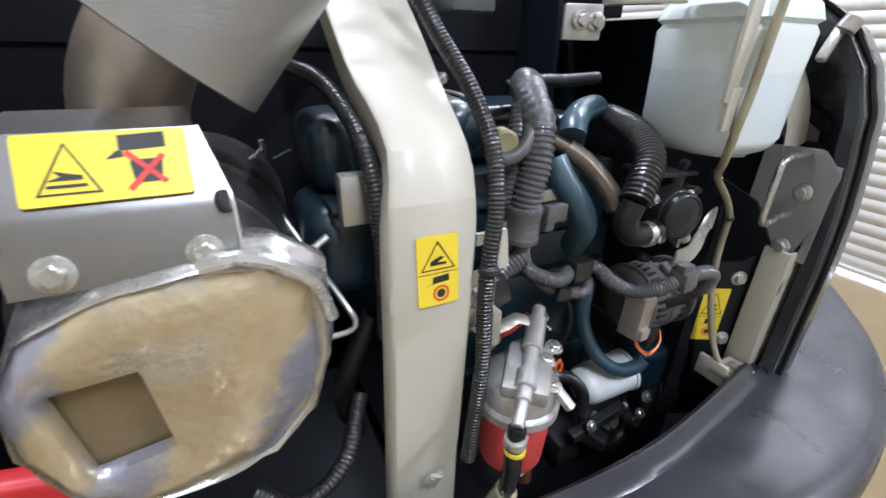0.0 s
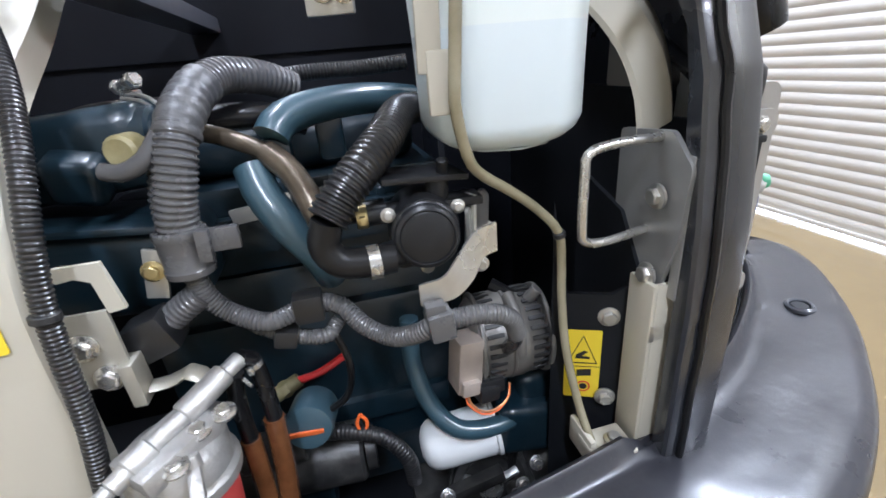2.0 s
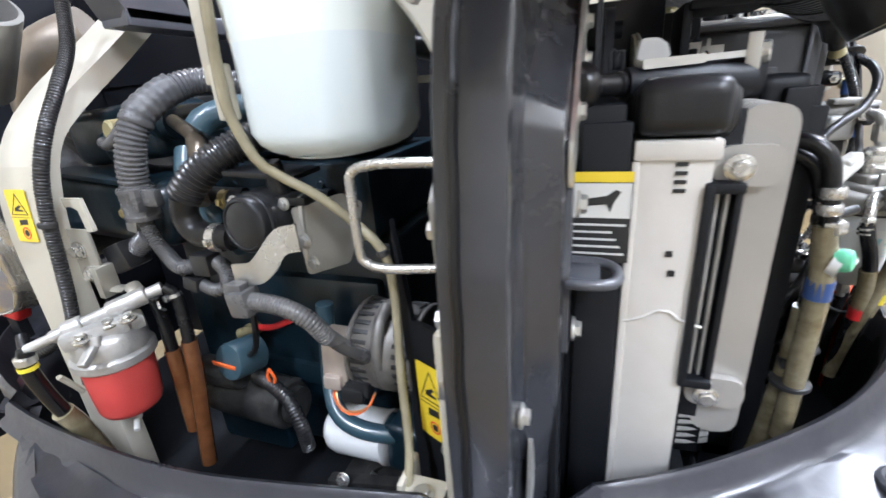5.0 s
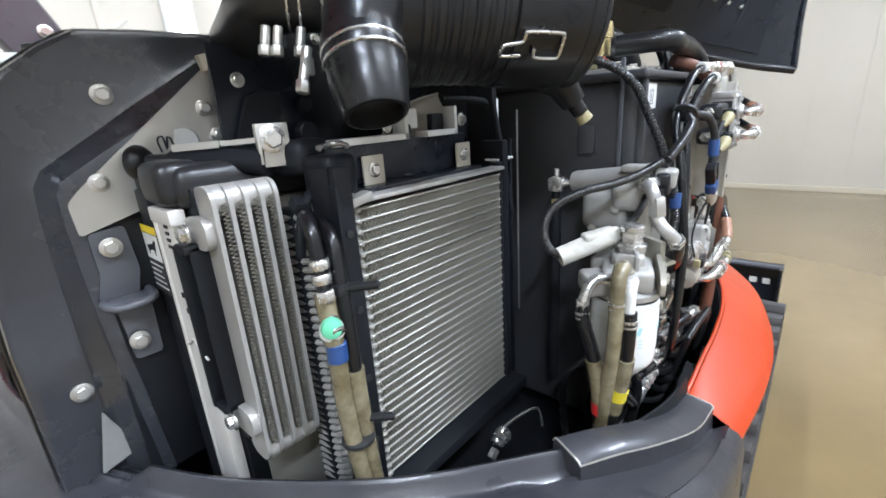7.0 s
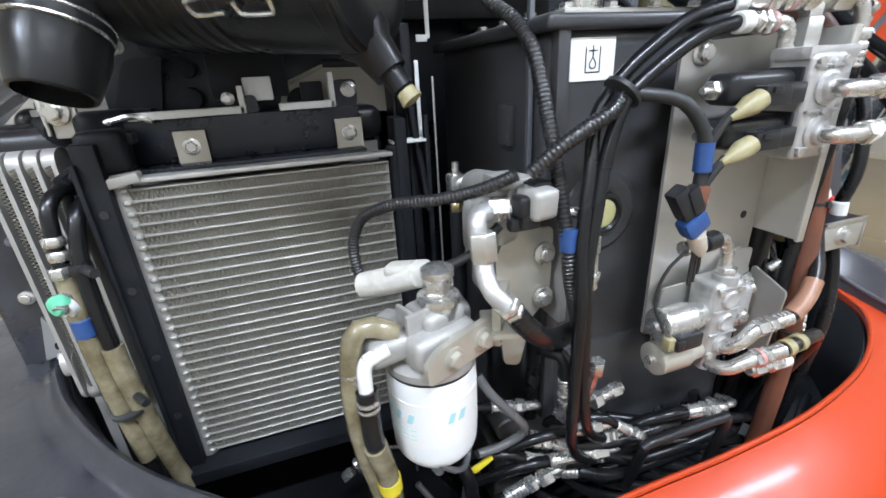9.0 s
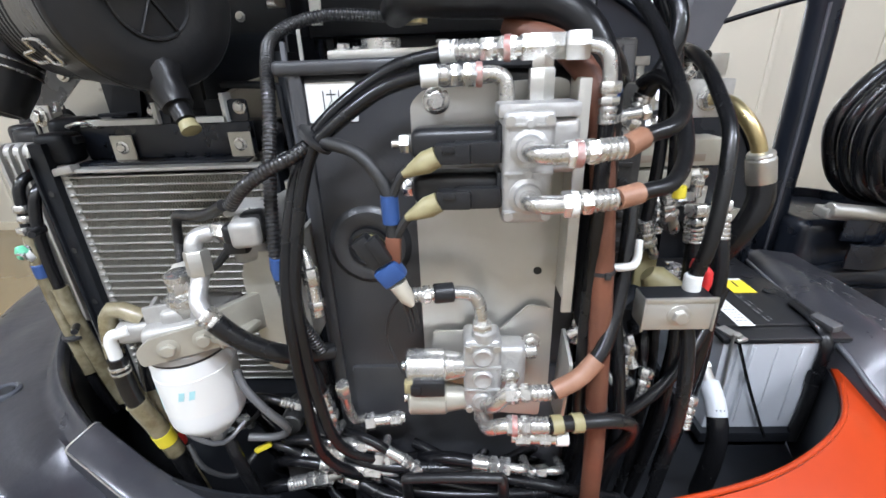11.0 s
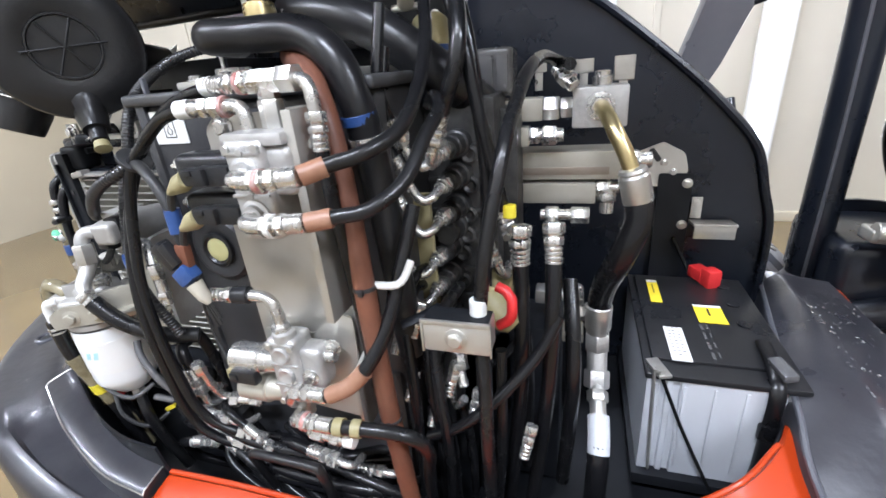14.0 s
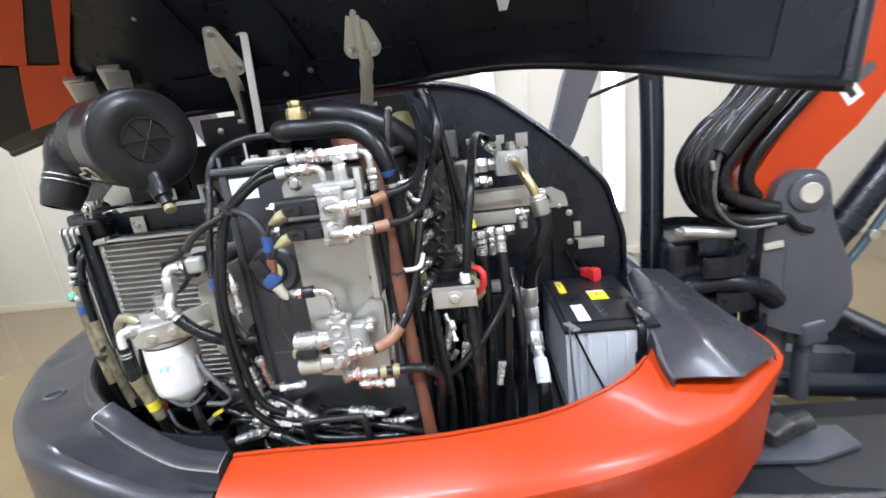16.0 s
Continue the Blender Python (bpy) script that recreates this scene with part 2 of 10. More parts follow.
FLOORMAT = material("beige_epoxy_floor", (0.215, 0.157, 0.073), 0.14, spread=0.8, tint=(0.155, 0.114, 0.056), scale=1.1, fine=14, bump=0.03, coat=0.4, wear=((0.24, 0.185, 0.105), 0.70))
WALLMAT = material("white_wall_panel", (0.60, 0.565, 0.475), 0.42, spread=0.35, tint=(0.51, 0.475, 0.395), scale=1.1, bump=0.05, fine=30, wear=((0.45, 0.405, 0.33), 0.74))
WALLYEL = material("cream_wall_panel", (0.56, 0.505, 0.385), 0.45, spread=0.3, tint=(0.49, 0.44, 0.33), scale=1.1, bump=0.04, fine=30)
DOORCREAM = material("cream_door_paint", (0.60, 0.53, 0.37), 0.4, spread=0.5, tint=(0.52, 0.45, 0.30), scale=1.4, bump=0.05, fine=30, wear=((0.45, 0.37, 0.23), 0.76))
SHUTTER = material("white_shutter_steel", (0.56, 0.535, 0.49), 0.40, spread=0.5, tint=(0.48, 0.445, 0.38), scale=2.5, bump=0.05, coat=0.1)
REDCOL = material("red_column_paint", (0.27, 0.045, 0.045), 0.5, spread=0.5, tint=(0.20, 0.04, 0.04), bump=0.08)
BROWNSTEEL = material("brown_bucket_paint", (0.062, 0.046, 0.038), 0.45, spread=0.6, tint=(0.10, 0.08, 0.065), bump=0.3, fine=40, wear=((0.22, 0.19, 0.16), 0.68))
TRACKRUB = material("track_rubber", (0.022, 0.021, 0.02), 0.6, spread=0.8, tint=(0.06, 0.055, 0.048), bump=0.4, fine=60, depth=0.003)
DIRTY = material("greasy_cast_iron", (0.022, 0.022, 0.022), 0.38, 0.3, spread=0.9, tint=(0.075, 0.072, 0.066), scale=30, bump=0.5, depth=0.002)
TUBEGLOW = glow("fluorescent_tube", (0.96, 0.98, 1.0), 14.0)
DAYGAP = glow("daylight_under_shutter", (0.80, 0.88, 1.0), 7.0)
SIGHTW = material("water", (0.85, 0.88, 0.9), 0.08, spread=0.0, bump=0.0, transmission=0.9)
SIGHT = material("oil_sight_glass", (0.62, 0.60, 0.30), 0.12, spread=0.3, tint=(0.45, 0.42, 0.15), bump=0.0, coat=0.6)


# ---- mesh helpers; all places are in world metres ----
V = Vector


def axes(d):
    """Two directions square to d."""
    d = V(d).normalized()
    u = d.cross(V((0, 0, 1)))
    if u.length < 0.05:
        u = d.cross(V((0, 1, 0)))
    u.normalize()
    return u, d.cross(u).normalized()


def to_mesh(name, bm, mats, smooth=38):
    bmesh.ops.recalc_face_normals(bm, faces=bm.faces[:])
    me = bpy.data.meshes.new(name)
    bm.to_mesh(me)
    bm.free()
    for m in (mats if isinstance(mats, (list, tuple)) else [mats]):
        me.materials.append(m)
    me.shade_smooth()
    me.set_sharp_from_angle(angle=radians(smooth))
    return me


def thing(name, at, label, category, group="", kind=""):
    ob = new(name)
    ob.empty_display_size = 0.05
    ob.location = at
    return tagged(ob, label, category, group, kind)


def root(ob):
    while ob.parent:
        ob = ob.parent
    return ob


def part(name, bm, mat, parent, label="", smooth=38):
    o = root(parent).location
    bmesh.ops.translate(bm, vec=-V(o), verts=bm.verts[:])
    ob = new(name, to_mesh(name, bm, mat, smooth))
    ob.parent = parent
    if label:
        ob["label"] = label
    return ob


def solo(name, bm, mat, label, category, group="", kind="", smooth=38):
    """A thing of one mesh, with its origin at the middle of its base."""
    lo = V([min(v.co[i] for v in bm.verts) for i in range(3)])
    hi = V([max(v.co[i] for v in bm.verts) for i in range(3)])
    o = V(((lo.x + hi.x) / 2, (lo.y + hi.y) / 2, lo.z))
    bmesh.ops.translate(bm, vec=-o, verts=bm.verts[:])
    ob = new(name, to_mesh(name, bm, mat, smooth))
    ob.location = o
    return tagged(ob, label, category, group, kind)


def join(*bms):
    out = bms[0]
    for b in bms[1:]:
        me = bpy.data.meshes.new("t")
        b.to_mesh(me)
        b.free()
        out.from_mesh(me)
        bpy.data.meshes.remove(me)
    return out


def rbox(c, size, rot=None, bev=0.002, seg=2):
    bm = bmesh.new()
    bmesh.ops.create_cube(bm, size=1, matrix=Matrix.Diagonal((*size, 1)))
    if bev:
        bmesh.ops.bevel(bm, geom=bm.edges[:], offset=min(bev, min(size) * 0.45), segments=seg, profile=0.6, affect="EDGES", clamp_overlap=True)
    m = Matrix.Translation(c) @ (Euler([radians(a) for a in rot]).to_matrix().to_4x4() if rot else Matrix())
    bm.transform(m)
    return bm


def box(x0, x1, y0, y1, z0, z1, bev=0.002, seg=2):
    return rbox(((x0 + x1) / 2, (y0 + y1) / 2, (z0 + z1) / 2), (abs(x1 - x0), abs(y1 - y0), abs(z1 - z0)), None, bev, seg)


def lathe(p, d, profile, n=24):
    """Turn the profile, pairs of way along d from p and radius, about d."""
    bm = bmesh.new()
    d = V(d).normalized()
    u, v = axes(d)
    rings = []
    for s, r in profile:
        c = V(p) + d * s
        rings.append([bm.verts.new(c + (u * math.cos(2 * math.pi * k / n) + v * math.sin(2 * math.pi * k / n)) * max(r, 1e-5)) for k in range(n)])
    for a, b in zip(rings, rings[1:]):
        for k in range(n):
            bm.faces.new((a[k], a[(k + 1) % n], b[(k + 1) % n], b[k]))
    bm.faces.new(rings[0][::-1])
    bm.faces.new(rings[-1])
    return bm


def cyl(p0, p1, r, n=20, r2=None, bev=None):
    p0, p1 = V(p0), V(p1)
    l = (p1 - p0).length
    r2 = r if r2 is None else r2
    b = min(r, r2, l / 2) * 0.12 if bev is None else bev
    return lathe(p0, p1 - p0, [(0, r - b), (b, r), (l - b, r2), (l, r2 - b)] if b else [(0, r), (l, r2)], n)


def spline(pts, step):
    """Evenly spaced places along a smooth curve through pts."""
    p = [V(a) for a in pts]
    p = [p[0] * 2 - p[1]] + p + [p[-1] * 2 - p[-2]]
    fine = []
    for i in range(1, len(p) - 2):
        a, b, c, d = p[i - 1:i + 3]
        for k in range(16):
            t = k / 16
            fine.append(0.5 * ((2 * b) + (c - a) * t + (2 * a - 5 * b + 4 * c - d) * t * t + (3 * b - a - 3 * c + d) * t ** 3))
    fine.append(p[-2])
    out, left = [fine[0]], step
    for a, b in zip(fine, fine[1:]):
        l = (b - a).length
        if l < 1e-9:
            continue
        s = left
        while s <= l:
            out.append(a.lerp(b, s / l))
            s += step
        left = s - l
    if (out[-1] - fine[-1]).length > step * 0.3:
        out.append(fine[-1])
    return out


def resample(pts, n):
    """n + 1 places, evenly along a smooth curve through pts."""
    c = spline(pts, 0.004)
    run = [0.0]
    for p, q in zip(c, c[1:]):
        run.append(run[-1] + (q - p).length)
    out, j = [], 0
    for k in range(n + 1):
        s = run[-1] * k / n
        while j < len(c) - 2 and run[j + 1] < s:
            j += 1
        out.append(c[j].lerp(c[j + 1], (s - run[j]) / max(run[j + 1] - run[j], 1e-9)))
    return out


def tube(pts, r, n=10, step=0.012, ribs=None, flat=1.0):
    """A hose or bar of radius r along pts. ribs: (pitch, depth) of a corrugated conduit."""
    if ribs:
        step = ribs[0] / 4
    c = spline(pts, step)
    bm = bmesh.new()
    u = axes(c[1] - c[0])[0]
    rings = []
    for i, p in enumerate(c):
        d = (c[min(i + 1, len(c) - 1)] - c[max(i - 1, 0)]).normalized()
        u = (u - d * u.dot(d)).normalized()
        w = d.cross(u)
        rr = r if not ribs else r - (ribs[1] if i % 4 in (2, 3) else 0)
        rings.append([bm.verts.new(p + (u * math.cos(2 * math.pi * k / n) + w * math.sin(2 * math.pi * k / n) * flat) * rr) for k in range(n)])
    for a, b in zip(rings, rings[1:]):
        for k in range(n):
            bm.faces.new((a[k], a[(k + 1) % n], b[(k + 1) % n], b[k]))
    bm.faces.new(rings[0][::-1])
    bm.faces.new(rings[-1])
    return bm


def plate(poly, o, u, v, t, bev=0.001):
    """A sheet of thickness t, its front outline poly in (u, v) from o, going back against u x v."""
    bm = bmesh.new()
    o, u, v = V(o), V(u).normalized(), V(v).normalized()
    nrm = u.cross(v).normalized()
    f = [bm.verts.new(o + u * a + v * b) for a, b in poly]
    g = [bm.verts.new(o + u * a + v * b - nrm * t) for a, b in poly]
    k = len(poly)
    bm.faces.new(f)
    bm.faces.new(g[::-1])
    for i in range(k):
        bm.faces.new((f[i], g[i], g[(i + 1) % k], f[(i + 1) % k]))
    if bev:
        sharp = [e for e in bm.edges if len(e.link_faces) == 2 and e.calc_face_angle(0) > 0.5]
        bmesh.ops.bevel(bm, geom=sharp, offset=bev, segments=1, affect="EDGES", clamp_overlap=True)
    return bm


def rounded(poly, r, k=4):
    """The outline with its corners rounded."""
    out = []
    n = len(poly)
    for i in range(n):
        a, b, c = V(poly[i - 1]), V(poly[i]), V(poly[(i + 1) % n])
        d1, d2 = (a - b), (c - b)
        q = min(r, d1.length * 0.45, d2.length * 0.45)
        p1, p2 = b + d1.normalized() * q, b + d2.normalized() * q
        for j in range(k + 1):
            t = j / k
            w = (p1 * (1 - t) + b * t) * (1 - t) + (b * (1 - t) + p2 * t) * t
            out.append((w.x, w.y))
    return out


def rect(w, h, r=0.0):
    p = [(-w / 2, -h / 2), (w / 2, -h / 2), (w / 2, h / 2), (-w / 2, h / 2)]
    return rounded(p, r) if r else p


def bolt(p, d, r=0.0075, flange=1.45, turn=0.3):
    """A flanged hexagon bolt head standing on p along d."""
    d = V(d).normalized()
    bm = lathe(V(p) - d * 0.001, d, [(0, r * flange), (r * 0.18 + 0.001, r * flange), (r * 0.34 + 0.001, r * 1.02)], 20)
    u, v = axes(d)
    h0, h1, tp = [], [], []
    for k in range(6):
        a = turn + k * math.pi / 3
        e = u * math.cos(a) + v * math.sin(a)
        h0.append(bm.verts.new(V(p) + d * r * 0.25 + e * r))
        h1.append(bm.verts.new(V(p) + d * r * 0.85 + e * r))
        tp.append(bm.verts.new(V(p) + d * r * 0.98 + e * r * 0.82))
    for a, b in ((h0, h1), (h1, tp)):
        for k in range(6):
            bm.faces.new((a[k], a[(k + 1) % 6], b[(k + 1) % 6], b[k]))
    bm.faces.new(tp)
    return bm


def hexnut(p0, p1, r, turn=0.2):
    """A hexagon from p0 to p1."""
    return lathe(p0, V(p1) - V(p0), [(0, r * 0.9), (r * 0.12, r), ((V(p1) - V(p0)).length - r * 0.12, r), ((V(p1) - V(p0)).length, r * 0.9)], 6)


def loft(rows, closed=False, thick=0.0):
    """A skin over rows of equally many places."""
    bm = bmesh.new()
    g = [[bm.verts.new(p) for p in row] for row in rows]
    k = len(rows[0])
    for a, b in zip(g, g[1:]):
        for i in range(k if closed else k - 1):
            bm.faces.new((a[i], a[(i + 1) % k], b[(i + 1) % k], b[i]))
    if thick:
        bmesh.ops.recalc_face_normals(bm, faces=bm.faces[:])
        bmesh.ops.solidify(bm, geom=bm.faces[:], thickness=thick)
    return bm


def print_poly(name, poly, at, u, v, mat, parent, lift=0.0004):
    """A flat printed shape on a label."""
    n = V(u).normalized().cross(V(v).normalized())
    return part(name, plate(poly, V(at) + n * lift, u, v, 0.0003, 0), mat, parent)


def ring_poly(poly, w):
    """An outline band of width w along a closed outline, as one loop with a slit."""
    c = sum((V(p) for p in poly), V((0, 0))) / len(poly)
    inner = []
    for p in poly:
        d = V(p) - c
        inner.append(tuple(c + d * (1 - w / max(d.length, 1e-6))))
    return list(poly) + [poly[0]] + [inner[0]] + inner[::-1]


def circle(r, n=20, c=(0, 0)):
    return [(c[0] + r * math.cos(2 * math.pi * k / n), c[1] + r * math.sin(2 * math.pi * k / n)) for k in range(n)]

# ---- the hall ----
def hall():
    solo("floor", box(-3.4, 2.95, -4.7, 8.4, -0.12, 0.0, 0), FLOORMAT, "glossy beige epoxy floor with faint stains", "floor", kind="structure")
    solo("ceiling", box(-3.4, 2.95, -4.7, 8.4, 4.2, 4.35, 0), WALLMAT, "plain white hall ceiling", "ceiling", kind="structure")
    # the wall with the roller shutter, seen behind the engine bay
    w = thing("wall_east", (2.87, 1.9, 0), "white panel wall round a wide roller shutter", "wall", kind="structure")
    part("wall_panel", box(2.78, 2.95, 4.35, 8.4, 0, 4.2, 0.003), WALLMAT, w)
    part("wall_panel", box(2.78, 2.95, -1.4, 4.35, 3.2, 4.2, 0.003), WALLMAT, w)
    part("wall_panel", box(2.78, 2.95, -4.7, -1.4, 0, 4.2, 0.003), WALLMAT, w)
    s = thing("roller_shutter", (2.8, 1.5, 0.0), "white ribbed steel roller shutter, closed, daylight showing beneath it", "shutter", kind="structure")
    slat = loft([[(2.80 - 0.008 * math.sin(math.pi * k / 5), y, 0.078 * k / 5) for k in range(6)] for y in (-1.38, 4.33)], thick=0.0015)
    me = to_mesh("slat", slat, SHUTTER)
    for k in range(40):
        o = new("slat", me)
        o.parent = s
        o.location = V((0, 0, 0.06 + 0.08 * k)) - V(s.location)
    part("bottom_rail", box(2.775, 2.82, -1.38, 4.33, 0.028, 0.06), SHUTTER, s)
    for y in (-1.4, 4.35):
        part("guide_rail", box(2.74, 2.80, y - 0.04, y + 0.04, 0, 3.25), SHUTTER, s)
    solo("daylight_gap", box(2.83, 2.84, -1.38, 4.33, 0.0, 0.035, 0), DAYGAP, "bright line of daylight under the shutter", "daylight", kind="structure")
    # the far wall with a cream door, and the red column in the corner
    w = thing("wall_north", (-0.2, 8.3, 0), "white wall with a cream door", "wall", kind="structure")
    part("wall_panel", box(-3.4, 1.50, 8.2, 8.38, 0, 4.2, 0.003), WALLMAT, w)
    part("wall_panel", box(2.46, 2.95, 8.2, 8.38, 0, 4.2, 0.003), WALLMAT, w)
    part("wall_panel", box(1.50, 2.46, 8.2, 8.38, 2.11, 4.2, 0.003), WALLMAT, w)
    for k in range(9):
        part("seam", box(-3.2 + 0.5 * k, -3.19 + 0.5 * k, 8.192, 8.202, 0, 4.2, 0.001), WALLMAT, w)
    part("skirting", box(-3.4, 1.45, 8.17, 8.2, 0, 0.07), WALLYEL, w)
    d = thing("door_1", (1.98, 8.25, 0), "closed plain cream door, slightly stained, in a pale frame", "door", kind="structure")
    part("door_leaf", box(1.50, 2.46, 8.212, 8.26, 0.02, 2.07, 0.004), DOORCREAM, d)
    part("edge_strip", box(1.47, 1.51, 8.185, 8.22, 0, 2.11, 0.004), WALLMAT, d)
    part("head_rail", box(1.51, 2.46, 8.188, 8.26, 2.07, 2.11, 0.004), WALLMAT, d)
    part("bottom_rail", box(1.51, 2.46, 8.19, 8.262, 0.0, 0.02, 0.003), WALLYEL, d)
    c = thing("column", (2.66, 7.7, 0), "dark red painted steel column on a low plinth", "column", kind="structure")
    part("shaft", box(2.50, 2.66, 7.62, 7.78, 0.05, 4.2, 0.006), REDCOL, c)
    part("plinth", box(2.42, 2.74, 7.5, 7.9, 0, 0.05, 0.01), CREAM, c)
    # the wall behind the cab, with upright trims, and the wall at the back with its shutter
    w = thing("wall_west", (-3.4, 2.0, 0), "white panel wall with upright seams", "wall", kind="structure")
    part("wall_panel", box(-3.45, -3.28, -4.7, 8.4, 0, 4.2, 0.003), WALLMAT, w)
    for k in range(14):
        y = -4.2 + 0.9 * k
        part("trim", box(-3.28, -3.262, y, y + 0.05, 0, 4.2, 0.004), WALLMAT, w)
    part("skirting", box(-3.28, -3.25, -4.7, 8.4, 0, 0.08), WALLYEL, w)
    w = thing("wall_south", (-0.2, -4.6, 0), "cream wall beside a white roller shutter", "wall", kind="structure")
    part("wall_panel", box(-3.4, -1.8, -4.7, -4.5, 0, 4.2, 0.003), WALLYEL, w)
    part("wall_panel", box(-1.8, 2.95, -4.7, -4.5, 3.2, 4.2, 0.003), WALLYEL, w)
    s = thing("roller_shutter", (0.5, -4.6, 0.0), "white ribbed steel roller shutter, closed", "shutter", kind="structure")
    slat = loft([[(x, -4.58 + 0.012 * math.sin(math.pi * k / 5), 0.078 * k / 5) for k in range(6)] for x in (-1.8, 2.95)], thick=0.0015)
    me = to_mesh("slat", slat, SHUTTER)
    for k in range(40):
        o = new("slat", me)
        o.parent = s
        o.location = V((0, 0, 0.02 + 0.08 * k)) - V(s.location)
    # lamps: battens under the ceiling, and two upright tubes on the wall behind the cab
    for x, y in ((-0.9, -1.9), (-0.9, 1.2), (-0.9, 4.6), (2.15, -1.9), (2.15, 1.2), (2.15, 4.6)):
        l = thing("ceiling_light", (x, y, 4.1), "long white fluorescent batten under the ceiling", "ceiling light", "ceiling lights")
        part("housing", box(x - 0.07, x + 0.07, y - 0.75, y + 0.75, 4.12, 4.2, 0.01), LABELW, l)
        part("tube", cyl((x, y - 0.72, 4.095), (x, y + 0.72, 4.095), 0.018, 12), TUBEGLOW, l)
        a = bpy.data.lights.new("lamp", "AREA")
        a.shape, a.size, a.size_y, a.energy, a.color = "RECTANGLE", 0.16, 1.5, 84 if (x, y) == (-0.9, -1.9) else 54 if x < 0 else 122, (0.95, 0.98, 1.0)
        o = new("lamp", a)
        o.location = (x, y, 4.06)
    for y, z0, z1 in ((2.92, 0.5, 2.4), (1.72, 0.5, 2.4)):
        l = thing("wall_light", (-3.22, y, z0), "upright fluorescent tube in a white wall housing", "wall light", "wall lights")
        part("housing", box(-3.28, -3.235, y - 0.11, y + 0.11, z0 - 0.05, z1, 0.008), LABELW, l)
        part("tube", cyl((-3.215, y, z0), (-3.215, y, z1 - 0.03), 0.019, 12), TUBEGLOW, l)


hall()


# ---- the machine's shell ----
LIP = [(-1.32, 0.52, .93), (-1.2, 0.40, .93), (-1.066, 0.325, .93), (-.888, .280, .93), (-.707, .262, .93), (-.535, .262, .93), (-.342, .292, .93), (-.2, .322, .93),
       (-.1, .362, .93), (.03, .43, .93), (.19, .555, .93), (.31, .705, .925), (.372, .83, .892), (.402, .93, .862), (.409, 1.018, .848)]


def deck(p):
    """The outer rim that belongs to a place of the lip: out along the ray from the slew centre."""
    c = V((-.396, .968))
    d = (V(p[:2]) - c).normalized()
    return c + d * (0.865 + 0.034 * min(max((p[1] - .45) / .20, 0), 1))


def counterweight():
    t = thing("counterweight", (-.396, .2, .4), "charcoal painted counterweight curving round the engine bay, scuffed on top", "counterweight")
    pts = spline(LIP, 0.03)
    rows = []
    for p in pts:
        o = deck(p)
        i = V(p[:2])
        d = (o - i)
        w = d.length
        d = d.normalized()
        z = p.z
        if z < .925:
            w = max(w, 0.05)
        low = .022 if -.252 < i.x < -.11 else 0
        at = lambda s, h: (*(i + d * s), h - (low if s < .018 and h > .8 else 0))
        oz = min(z - .018, .908)
        run = i.x * 9 + i.y * 5
        dent = .004 * math.sin(run * 2.3) + .003 * math.sin(run * 5.1 + 1) + .002 * math.sin(run * 11)
        rows.append([at(0, .62), at(0, z - .012), at(.003, z - .003), at(.009, z), at(.014, z - .004), at(.02, z - .022), at(.032, z - .028), at(w * .25, (z - .028 + oz) / 2 + dent * .5), at(w * .5, (z - .028 + oz) / 2 - .002 - dent), at(w * .72, (z - .028 + oz) / 2 - .001 + dent),
                     at(w - .03, oz - .002), at(w - .012, oz - .008), at(w - .003, oz - .02), at(w, oz - .04), at(w + .004, .68), at(w - .01, .52), at(w - .06, .46), at(0.02, .46)])
    body = part("body", loft(rows, closed=True), DECK, t, smooth=50)
    # drain holes with raised rims in the deck
    for x, y, r, z in ((.217, .464, .016, .906),):
        part("lifting_hole", lathe((x, y, z - .004), (0, 0, 1), [(0, r * 1.5), (.005, r * 1.45), (.008, r * 1.2), (.006, r), (-.004, r * .9)], 24), GREY, t, "dished lifting hole")
        part("hole_plug", cyl((x, y, z - .012), (x, y, z + .001), r * .85, 20), BLACK, t)
    rows = []
    for p in resample([(.318, .715, .921), (.345, .77, .912), (.374, .835, .894), (.402, .93, .865), (.409, 1.016, .851)], 20):
        d = (deck(p) - V(p[:2])).normalized()
        at = lambda s, h: (p.x + d.x * s, p.y + d.y * s, p.z + h)
        rows.append([at(-.006, -.04), at(-.006, .008), at(-.003, .013), at(.004, .014), at(.036, .008), at(.042, .003), at(.045, -.05)])
    edge = [r[5] for r in rows]
    rim = loft(rows, closed=True)
    bmesh.ops.holes_fill(rim, edges=[e for e in rim.edges if e.is_boundary])
    raised = part("raised_rim", rim, DECK, t, "raised end of the rim", smooth=40)
    # paint worn off along the outer edge and the two ends
    for path in (edge, rows[0][1:6], rows[-1][1:6]):
        part("worn_edge", tube(path, .0013, 6, .008), ZINC, raised, "bare worn edge")
    # steel liner below the lip, inside
    part("inner_skirt", loft([[(p.x, p.y, .9), (p.x + .002, p.y + .012, .86), (p.x + .004, p.y + .02, .6)] for p in pts], thick=.004), BLACK, t)


